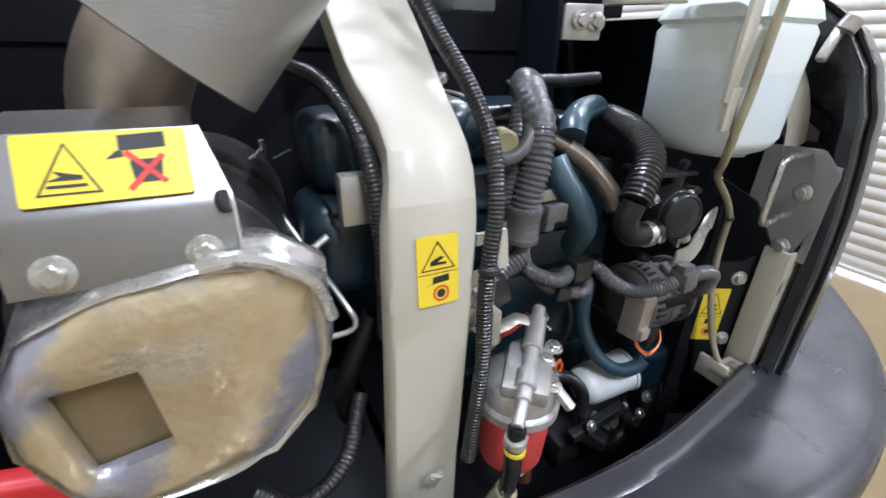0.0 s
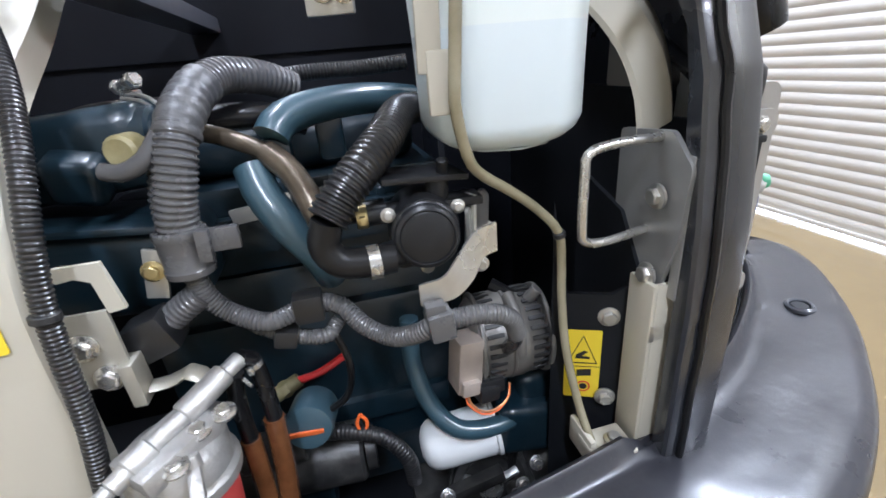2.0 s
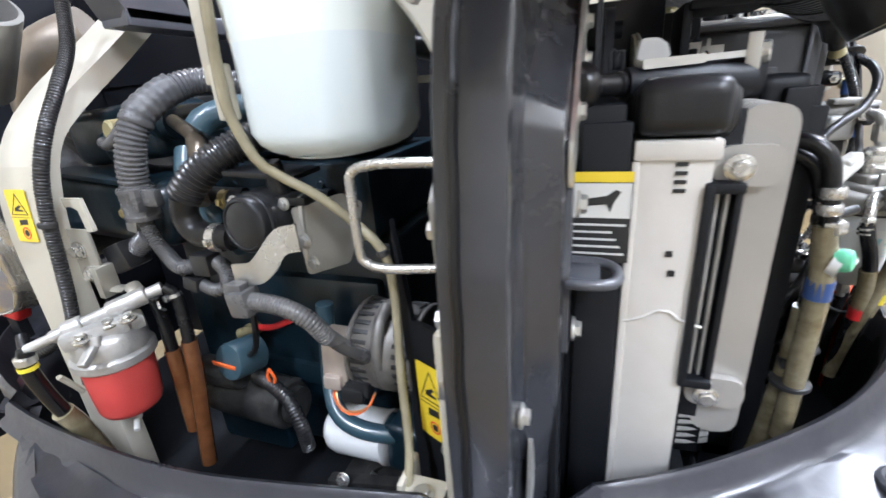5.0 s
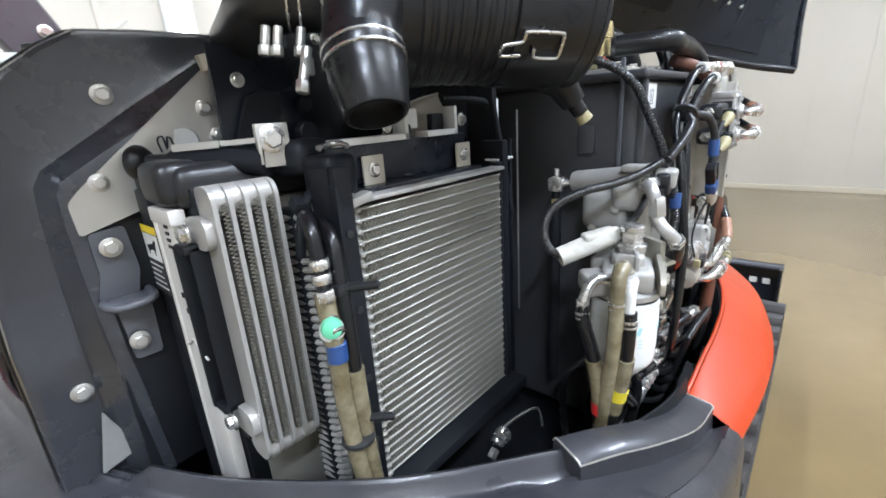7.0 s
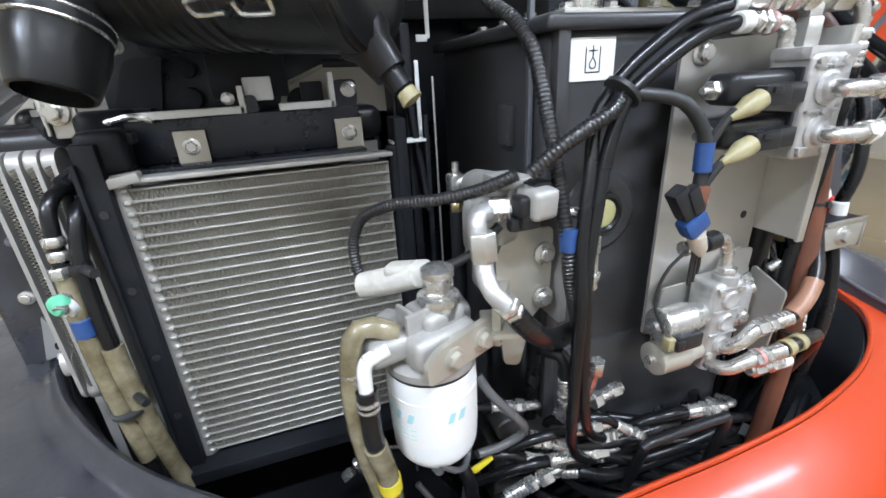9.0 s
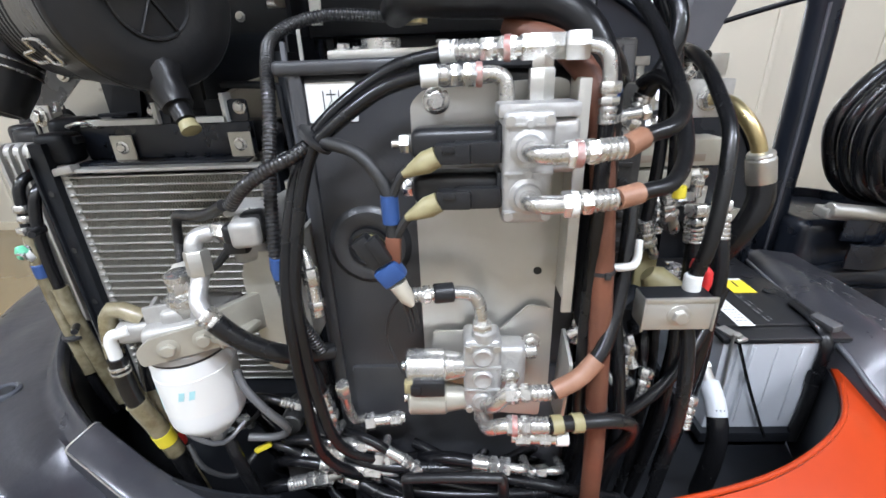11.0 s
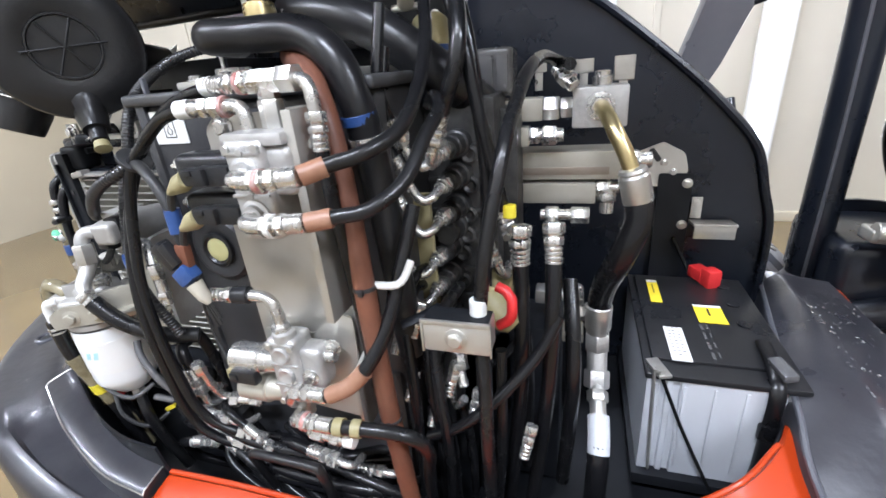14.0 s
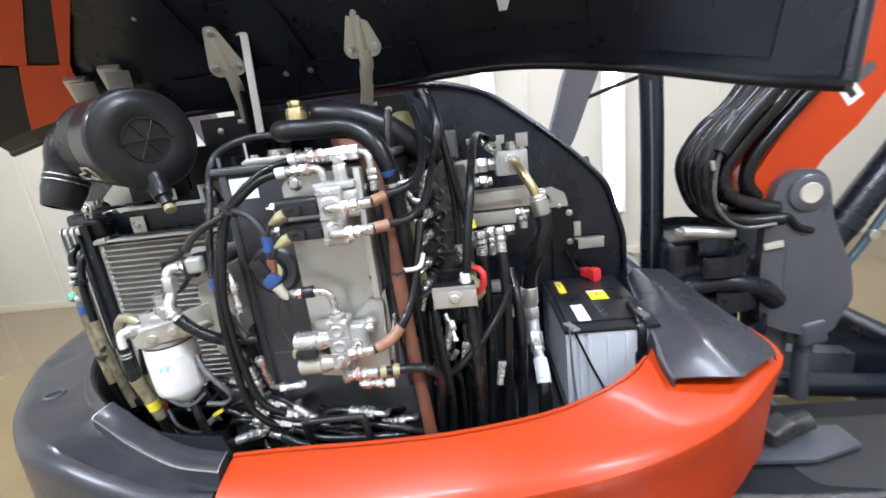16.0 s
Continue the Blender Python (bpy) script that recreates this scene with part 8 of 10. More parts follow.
    for p, d in (((.302, .8225, 1.072), (.1, -.1, -1)), ((.3635, .831, 1.072), (0, 0, -1)), ((.349, .820, 1.098), (0, 0, -1))):
        part("spring_clip", lathe(p, d, [(0, .0098), (.0006, .0112), (.004, .0112), (.0046, .0098)], 16), CHROME, t)
        part("spring_clip", lathe(V(p) + V(d).normalized() * .008, d, [(0, .0098), (.0006, .0112), (.003, .0112), (.0036, .0098)], 16), CHROME, t)
    for k, (a, b, c) in enumerate(((.36, .875, 1.0), (.30, .87, .97), (.352, .872, .93))):
        part("small_lead", tube([(a, b, c), (a + .012, b + .02, c - .03), (a, b + .05, c - .06), (a - .03, b + .07, c - .05)], .0035, 8), INK if k else CONDUIT, t)
    part("bottom_hose", tube([(.345, .925, .935), (.352, .935, .90), (.345, .94, .84), (.33, .945, .76)], .0085, 12), HOSE, t)
    part("side_hose", tube([(.335, .955, 1.04), (.345, .965, 1.02), (.35, .99, .985), (.345, 1.01, .95), (.335, .985, .925), (.34, .95, .93)], .0055, 10), CONDUIT, t)
    part("yellow_tag", rbox((.33, .96, .90), (.006, .03, .008), (30, 0, 0), .002), YELPL, t)
    p = thing("electric_fuel_pump", (.33, 1.0, 1.2), "electric fuel pump with steel pipe, plug and white foam tail", "fuel pump")
    body = part("body", lathe((.196, 1.012, 1.221), (1, .02, .09), [(0, .010), (.002, .017), (.010, .019), (.10, .0215), (.104, .0235), (.128, .0235), (.134, .021), (.136, .014)], 28), HEADALU, p)
    part("outlet_block", rbox((.346, 1.016, 1.234), (.034, .030, .030), (0, 5, 12), .007, 3), HEADALU, body)
    part("gear_case", rbox((.262, 1.008, 1.180), (.075, .055, .070), None, .018, 4), HEADALU, body)
    part("port_block", rbox((.300, .995, 1.205), (.05, .04, .045), (0, 0, 15), .012, 3), HEADALU, body)
    part("foot", rbox((.258, 1.01, 1.125), (.05, .04, .05), None, .010, 3), HEADALU, body)
    part("top_lug", rbox((.31, 1.0, 1.250), (.045, .03, .010), None, .003), HEADALU, body)
    part("end_cap", join(rbox((.346, 1.006, 1.232), (.020, .030, .022), (0, 0, 12), .006, 3), rbox((.344, 1.000, 1.214), (.014, .026, .014), None, .004)), PLASTIC, p, "black plug on the pump")
    for q in ((.235, .992, 1.205), (.285, .980, 1.185), (.245, .988, 1.150)):
        part("bolt", bolt(q, (.2, -1, 0), .0065), ZINC, p)
    part("union", join(hexnut((.33, .972, 1.228), (.337, .992, 1.228), .0125), cyl((.33, .965, 1.228), (.34, 1.01, 1.228), .009)), CHROME, p)
    part("steel_pipe", tube([(.335, .968, 1.228), (.343, .956, 1.226), (.349, .953, 1.214), (.352, .956, 1.19), (.362, .955, 1.172), (.373, .958, 1.160), (.380, .968, 1.148)], .0094, 14, .004), ALU, p)
    part("pipe_nut", hexnut((.351, .956, 1.214), (.354, .957, 1.186), .0135), ZINC, p)
    fitting("hose_end", p, (.378, .985, 1.127), (.381, .965, 1.152), .0095)
    part("hose", tube([(.380, .975, 1.14), (.377, .988, 1.122), (.370, 1.008, 1.10), (.352, 1.04, 1.075), (.325, 1.08, 1.06)], .0115, 14), HOSE, p)
    part("plug", join(rbox((.335, 1.02, 1.235), (.026, .022, .035), (0, 0, 10), .004), rbox((.348, 1.005, 1.225), (.018, .02, .03), None, .003)), PLASTIC, p)
    part("loop_cable", tube([(.345, .995, 1.262), (.325, .965, 1.247), (.300, .93, 1.236), (.268, .89, 1.228), (.236, .862, 1.208), (.226, .850, 1.175), (.236, .851, 1.145), (.256, .858, 1.135)], .0066, 10, ribs=(.004, .0007)), DCONDUIT, p)
    part("foam_plug", join(tube([(.250, .853, 1.134), (.264, .868, 1.141), (.282, .887, 1.150), (.300, .905, 1.160)], .0150, 14, .006), rbox((.292, .897, 1.158), (.022, .05, .026), (10, 0, -42), .006, 3), rbox((.305, .912, 1.164), (.016, .022, .018), (0, 0, -42), .003)), FOAM, p, "dusty white foam around a plug")
    part("foam_lead", tube([(.306, .914, 1.164), (.318, .935, 1.172), (.326, .96, 1.185), (.33, .985, 1.21)], .005, 8), INK, p)
    part("sensor_pipe", join(cyl((.171, .998, 1.205), (.171, .998, 1.180), .0075, 12), cyl((.171, .998, 1.180), (.171, .998, .82), .010)), BLACK, p)
    part("sensor_nut", join(hexnut((.171, .998, 1.180), (.171, .998, 1.192), .0095), hexnut((.171, .998, 1.160), (.171, .998, 1.172), .0095)), GOLD, p)
    part("sensor_tip", join(cyl((.171, .998, 1.246), (.171, .998, 1.23), .005, 10), rbox((.172, .998, 1.218), (.026, .022, .026), None, .004), cyl((.171, .998, 1.218), (.195, 1.005, 1.220), .008, 12)), CHROME, p)
    c = thing("drain_cock", (.16, .85, .77), "small zinc drain cock on a bent rod", "drain cock")
    part("cock", join(cyl((.150, .810, .768), (.150, .840, .783), .010, 12), hexnut((.155, .805, .763), (.155, .790, .753), .009), rbox((.155, .828, .774), (.022, .03, .022), None, .004)), CHROME, c)
    part("rod", tube([(.150, .832, .785), (.168, .860, .803), (.190, .884, .818), (.193, .900, .80), (.196, .905, .765)], .003, 8), CHROME, c)


def control_valve():
    t = thing("control_valve", (.06, 1.5, .66), "large hydraulic control valve with rows of hose fittings", "control valve")
    part("foot", box(.02, .12, 1.42, 1.60, .65, .99, .006), BLACK, t)
    part("spool_block", join(box(.03, .135, 1.40, 1.505, .98, 1.36, .008), box(.04, .10, 1.50, 1.53, 1.05, 1.34, .006), box(.03, .12, 1.42, 1.52, .80, .98, .006)), DIRTY, t, "dark greasy cast valve sections")
    for k in range(6):
        z = 1.055 + .048 * k
        part("section_joint", box(.134, .140, 1.402, 1.502, z - .004, z + .004, .002), DIRTY, t)
        part("section_bolt", bolt((.137, 1.492, z + .020), (1, 0, 0), .006), DIRTY, t)
    part("end_plate", box(.192, .202, 1.386, 1.424, .99, 1.245, .004), OLIVE, t, "olive cream painted valve end plate")
    part("lower_plate", box(.185, .195, 1.503, 1.534, 1.06, 1.13, .004), OLIVE, t)
    part("cover_box", join(box(.0, .06, 1.462, 1.518, 1.352, 1.42, .008, 3), box(.058, .064, 1.468, 1.49, 1.36, 1.41, .002), box(.058, .064, 1.495, 1.512, 1.36, 1.41, .002)), CONDUIT, t, "dark grey plastic switch box")
    # square steel spool housings
    part("spool_tube", box(-.02, .040, 1.504, 1.692, 1.220, 1.264, .003), HINGEM, t, "square bare steel spool housing")
    part("heat_tint", box(.0398, .0408, 1.53, 1.66, 1.228, 1.240, .0004), BURNT, t)
    part("spool_tube", box(-.01, .045, 1.504, 1.642, 1.182, 1.215, .003), HINGEM, t, "square bare steel spool housing")
    part("spool_tube", box(.012, .050, 1.494, 1.560, 1.313, 1.346, .003), HINGEM, t, "square bare steel spool housing")
    part("end_nut", join(hexnut((.025, 1.642, 1.203), (.025, 1.664, 1.203), .0135), cyl((.025, 1.66, 1.203), (.025, 1.676, 1.203), .0095, 14)), CHROME, t)
    part("end_nut", join(hexnut((.01, 1.692, 1.243), (.01, 1.705, 1.243), .017), cyl((.01, 1.703, 1.243), (.01, 1.722, 1.243), .012, 14)), CHROME, t)
    part("end_nut", join(hexnut((.03, 1.560, 1.329), (.03, 1.584, 1.329), .0185), hexnut((.03, 1.586, 1.329), (.03, 1.603, 1.329), .016)), ZINC, t)
    part("side_union", box(.03, .062, 1.511, 1.541, 1.277, 1.306, .003), HINGEM, t)
    part("side_nut", join(hexnut((.05, 1.541, 1.292), (.05, 1.556, 1.292), .0135), hexnut((.05, 1.560, 1.292), (.05, 1.582, 1.292), .0155), cyl((.05, 1.54, 1.292), (.05, 1.592, 1.292), .010, 14)), CHROME, t)
    block = part("cross_block", box(.0, .050, 1.603, 1.679, 1.300, 1.357, .003), ALU, t, "bright machined union block")
    part("block_cap", join(lathe((.025, 1.643, 1.357), (0, 0, 1), [(0, .014), (.012, .014), (.013, .011), (.019, .011), (.020, .009)], 18)), CHROME, block)
    part("block_port", lathe((.050, 1.642, 1.330), (1, 0, 0), [(0, .020), (.003, .0195), (.004, .016)], 22), CHROME, block)
    for y0, y1, z0, z1 in ((1.603, 1.631, 1.374, 1.394), (1.659, 1.688, 1.360, 1.394), (1.538, 1.562, 1.380, 1.394)):
        part("hose_tab", rbox((.0, (y0 + y1) / 2, (z0 + z1) / 2), (.004, y1 - y0, z1 - z0), None, .004, 3), ZINC, t, "bare bent steel tab")
        part("tab_foot", rbox((-.004, (y0 + y1) / 2, z0 - .012), (.004, .012, .03), None, .001), ZINC, t)
    part("hose_union", join(cyl((.04, 1.578, 1.386), (.06, 1.605, 1.36), .010, 14), hexnut((.045, 1.585, 1.38), (.055, 1.60, 1.366), .013)), CHROME, t)
    # section ends, nuts and bent steel tails with their hoses
    for k, (y, z) in enumerate(((1.446, 1.300), (1.445, 1.256), (1.440, 1.210), (1.436, 1.178), (1.428, 1.148), (1.424, 1.10))):
        part("boss", lathe((.132, y + .006, z), (1, -.06, 0), [(0, .020), (.018, .0195), (.020, .0165), (.040, .0165), (.042, .0145), (.055, .014)], 22), DIRTY, t)
        part("socket", lathe((.132, y + .022, z - .016), (1, 0, 0), [(0, .014), (.012, .014), (.014, .010), (.010, .005)], 16), DIRTY, t)
        if k == 3:
            continue
        part("port_nut", join(hexnut((.186, y + .002, z), (.206, y, z), .0125), cyl((.2, y, z), (.216, y - .001, z), .0085, 14)), CHROME, t)
        part("tail", tube([(.210, y, z), (.228, y - .006, z - .008), (.236, y - .016, z - .011), (.238, y - .025, z - .004), (.240, y - .032, z + .010), (.241, y - .036, z + .020)], .0064, 12, .004), CHROME, t)
        fitting("hose_end", t, (.246, y - .046, z + .048), (.241, y - .035, z + .016), .0082)
        part("hose", tube([(.246, y - .046, z + .048), (.248, y - .052, z + .068), (.245, y - .055, z + .10), (.225, y - .05, z + .17)], .0072, 10), HOSE, t)
    fitting("hose_end", t, (.240, 1.462, 1.352), (.236, 1.450, 1.315), .0095)
    part("upper_tail", tube([(.236, 1.450, 1.318), (.235, 1.444, 1.302), (.226, 1.440, 1.290), (.208, 1.445, 1.296)], .0078, 12, .004), CHROME, t)
    part("upper_hose", tube([(.240, 1.462, 1.350), (.246, 1.474, 1.375), (.247, 1.486, 1.405), (.235, 1.488, 1.44), (.20, 1.475, 1.48), (.15, 1.45, 1.50)], .0095, 12), HOSE, t)
    # fittings on the lower sections
    fitting("hose_end", t, (.085, 1.577, 1.118), (.082, 1.577, 1.160), .0095)
    part("tee", join(hexnut((.07, 1.568, 1.172), (.07, 1.588, 1.172), .0135), hexnut((.07, 1.606, 1.172), (.07, 1.634, 1.172), .0130), cyl((.07, 1.56, 1.172), (.07, 1.61, 1.172), .009, 14), cyl((.078, 1.577, 1.172), (.082, 1.577, 1.155), .009, 14)), CHROME, t)
    part("tap", join(cyl((.03, 1.659, 1.204), (.034, 1.659, 1.164), .011, 14), hexnut((.03, 1.659, 1.196), (.031, 1.659, 1.182), .0145)), CHROME, t)
    for y, z in ((1.512, 1.150), (1.535, 1.190)):
        fitting("hose_end", t, (.208, y - .012, z + .036), (.205, y, z - .004), .0090)
        part("tail", tube([(.205, y, z), (.203, y + .008, z - .016), (.190, y + .014, z - .026), (.16, y + .012, z - .026)], .0075, 12, .004), CHROME, t)
    part("upper_hose", tube([(.20, 1.462, 1.50), (.225, 1.490, 1.42), (.23, 1.502, 1.36), (.225, 1.516, 1.29), (.214, 1.525, 1.24), (.208, 1.524, 1.22)], .0080, 12), HOSE, t)
    part("upper_hose", tube([(.18, 1.47, 1.50), (.205, 1.492, 1.42), (.212, 1.50, 1.35), (.21, 1.505, 1.27), (.208, 1.502, 1.185)], .0080, 12), HOSE, t)
    part("lower_union", join(hexnut((.09, 1.618, 1.052), (.09, 1.618, 1.028), .0155), cyl((.09, 1.618, 1.06), (.09, 1.618, 1.0), .011, 16), hexnut((.09, 1.600, 1.012), (.09, 1.636, 1.012), .0150)), CHROME, t)
    part("lower_union", join(box(.07, .10, 1.555, 1.592, 1.026, 1.050, .003), cyl((.085, 1.59, 1.038), (.085, 1.605, 1.038), .010, 14)), ZINC, t)
    part("lower_bar", box(.06, .10, 1.540, 1.634, .955, .974, .003), HINGEM, t)
    part("sleeve_plug", lathe((.24, 1.50, 1.12), (.2, .7, -.6), [(0, .012), (.01, .02), (.05, .022), (.06, .014)], 16), OLIVE, t, "olive foam wrapped plug")
    part("red_lead", tube([(.285, 1.530, 1.155), (.292, 1.545, 1.150), (.295, 1.548, 1.135), (.290, 1.545, 1.115), (.280, 1.53, 1.098)], .0065, 10), REDPL, t, "red rubber cable sleeve")
    b = thing("breather_cap", (.055, 1.398, 1.40), "cream gold breather cap above the control valve", "cap")
    part("cap", lathe((.055, 1.398, 1.430), (0, 0, 1), [(0, .022), (.002, .026), (.034, .026), (.038, .024), (.044, .016)], 24), OLIVE, b, "cream gold plastic cap")
    part("cap_band", lathe((.055, 1.398, 1.422), (0, 0, 1), [(0, .022), (.001, .0275), (.009, .0275), (.010, .022)], 24), BLUETAPE, b)
    part("stem", cyl((.055, 1.398, 1.36), (.055, 1.398, 1.424), .018, 16), PLASTIC, b)


def bay_hoses():
    t = thing("distribution_block", (.32, 1.495, 1.09), "plated steel block with a bolt over a hose bundle", "block")
    part("block", box(.314, .347, 1.453, 1.531, 1.099, 1.139, .003), STEELPLATE, t)
    part("block_top", box(.3155, .3455, 1.4545, 1.5295, 1.1388, 1.1398, 0), BLACK, t)
    part("block_edge", join(box(.345, .349, 1.451, 1.533, 1.136, 1.1415, .001), box(.345, .349, 1.451, 1.4535, 1.098, 1.1415, .001), box(.345, .349, 1.5305, 1.533, 1.098, 1.1415, .001)), ZINC, t, "bright folded edge")
    part("bolt", bolt((.347, 1.492, 1.119), (1, 0, 0), .009), ZINC, t)
    part("white_sleeve", cyl((.323, 1.514, 1.138), (.322, 1.514, 1.158), .0100, 16), LABELW, t)
    part("arm", tube([(.30, 1.46, 1.13), (.32, 1.44, 1.125), (.33, 1.42, 1.118)], .008, 10, flat=.5), BLACK, t)
    part("hook_rod", tube([(.352, 1.395, 1.184), (.352, 1.425, 1.184), (.345, 1.436, 1.188), (.33, 1.442, 1.205)], .0045, 10, .006), LABELW, t, "white bent wire hook")
    part("stud", join(cyl((.34, 1.372, 1.09), (.345, 1.385, 1.10), .006, 10)), CHROME, t)
    h = thing("return_hose", (.2, 1.55, .8), "glossy black hose from the top union down through the block", "hose")
    part("hose", tube([(.10, 1.60, 1.39), (.06, 1.585, 1.392), (.10, 1.565, 1.402), (.18, 1.553, 1.385), (.25, 1.545, 1.345), (.29, 1.54, 1.31), (.315, 1.53, 1.25), (.325, 1.523, 1.20), (.32, 1.516, 1.15)], .0082, 14), HOSE, h)
    part("hose", tube([(.325, 1.515, 1.10), (.335, 1.52, 1.05), (.342, 1.521, .98), (.335, 1.52, .88), (.32, 1.515, .72)], .0088, 14), HOSE, h)
    s = thing("suction_hose", (.14, 1.66, .75), "thick black hose with a plated elbow, crimp collar and white sleeve", "hose")
    part("elbow", tube([(.048, 1.642, 1.330), (.075, 1.644, 1.329), (.105, 1.650, 1.322), (.128, 1.660, 1.303), (.137, 1.672, 1.280), (.139, 1.682, 1.255)], .0105, 16, .005), GOLD, s)
    part("elbow_nut", hexnut((.052, 1.642, 1.330), (.064, 1.643, 1.330), .016), CHROME, s)
    part("crimp", lathe((.139, 1.681, 1.262), (.0, .25, -1), [(0, .012), (.002, .017), (.006, .0185), (.009, .017), (.012, .0195), (.046, .0195), (.05, .018)], 24), ZINC, s)
    part("hose", tube([(.139, 1.692, 1.22), (.145, 1.694, 1.19), (.148, 1.684, 1.16), (.138, 1.672, 1.12), (.12, 1.66, 1.08), (.105, 1.656, 1.045), (.104, 1.655, 1.02)], .0185, 18), HOSE, s)
    part("lower_crimp", lathe((.104, 1.655, 1.035), (.04, 0, -1), [(0, .0185), (.002, .0205), (.04, .0205), (.046, .017), (.05, .0175)], 24), ZINC, s)
    part("union", join(hexnut((.106, 1.655, .985), (.108, 1.656, .955), .0205), cyl((.108, 1.656, .955), (.135, 1.657, .905), .016), hexnut((.125, 1.657, .925), (.14, 1.657, .90), .020)), ALU, s)
    part("coupling", join(cyl((.13, 1.657, .915), (.186, 1.660, .880), .0125, 16), hexnut((.15, 1.658, .903), (.165, 1.659, .893), .0165)), ZINC, s)
    part("white_sleeve", tube([(.183, 1.660, .882), (.205, 1.661, .866), (.222, 1.661, .845)], .0165, 16), BATWHITE, s, "white shrink sleeve")
    part("lower_hose", tube([(.215, 1.661, .855), (.235, 1.66, .82), (.24, 1.658, .76), (.235, 1.655, .68)], .0160, 16), HOSE, s)
    b = thing("hose_bundle", (.25, 1.5, .7), "bundle of black hydraulic hoses running down into the frame", "hoses")
    runs = [
        [(.24, 1.55, 1.20), (.25, 1.553, 1.10), (.25, 1.552, 1.0), (.252, 1.545, .90), (.25, 1.53, .74)],
        [(.22, 1.59, 1.21), (.248, 1.592, 1.12), (.25, 1.59, 1.02), (.25, 1.583, .92), (.25, 1.565, .74)],
        [(.15, 1.61, 1.10), (.2, 1.618, 1.03), (.21, 1.62, .93), (.2, 1.61, .75)],
        [(.19, 1.455, 1.10), (.25, 1.45, 1.10), (.29, 1.445, 1.08), (.312, 1.452, 1.0), (.315, 1.46, .9), (.30, 1.45, .74)],
        [(.19, 1.44, 1.07), (.25, 1.435, 1.08), (.285, 1.433, 1.06), (.295, 1.435, 1.0), (.30, 1.445, .88), (.29, 1.43, .74)],
        [(.19, 1.42, 1.05), (.235, 1.418, 1.055), (.262, 1.418, 1.03), (.268, 1.42, .96), (.27, 1.42, .85), (.26, 1.41, .74)],
        [(.25, 1.60, 1.10), (.27, 1.575, 1.05), (.30, 1.53, 1.0), (.315, 1.48, .955), (.31, 1.43, .92)],
        [(.28, 1.53, 1.06), (.29, 1.53, .95), (.285, 1.525, .85), (.28, 1.51, .74)],
        [(.19, 1.41, 1.13), (.25, 1.408, 1.14), (.295, 1.41, 1.11), (.31, 1.415, 1.0), (.305, 1.41, .85), (.3, 1.4, .74)],
        [(.19, 1.40, 1.10), (.24, 1.40, 1.115), (.275, 1.404, 1.08), (.285, 1.41, .95), (.28, 1.4, .76)],
        [(.23, 1.50, 1.05), (.24, 1.50, .95), (.24, 1.49, .85), (.23, 1.48, .74)],
        [(.18, 1.55, 1.02), (.19, 1.555, .92), (.19, 1.55, .76)],
    ]
    for k, r in enumerate(runs):
        part("hose", tube(r, (.0105, .0105, .011, .0085, .0085, .008, .008, .0075, .008, .0085, .0075, .009)[k], 12), HOSE, b)
    for p0, p1, r in (((.243, 1.551, 1.165), (.236, 1.55, 1.215), .011), ((.236, 1.591, 1.165), (.222, 1.59, 1.215), .010)):
        fitting("hose_end", b, p0, p1, r)
    part("yellow_mark", cyl((.218, 1.535, 1.218), (.216, 1.535, 1.235), .0085, 12), YELPL, b)
    part("lower_fitting", join(hexnut((.27, 1.47, 1.04), (.28, 1.475, 1.02), .010), cyl((.26, 1.46, 1.05), (.29, 1.48, 1.0), .007), tube([(.255, 1.45, .99), (.27, 1.455, .97), (.285, 1.465, .96), (.29, 1.48, .98)], .006)), CHROME, b)



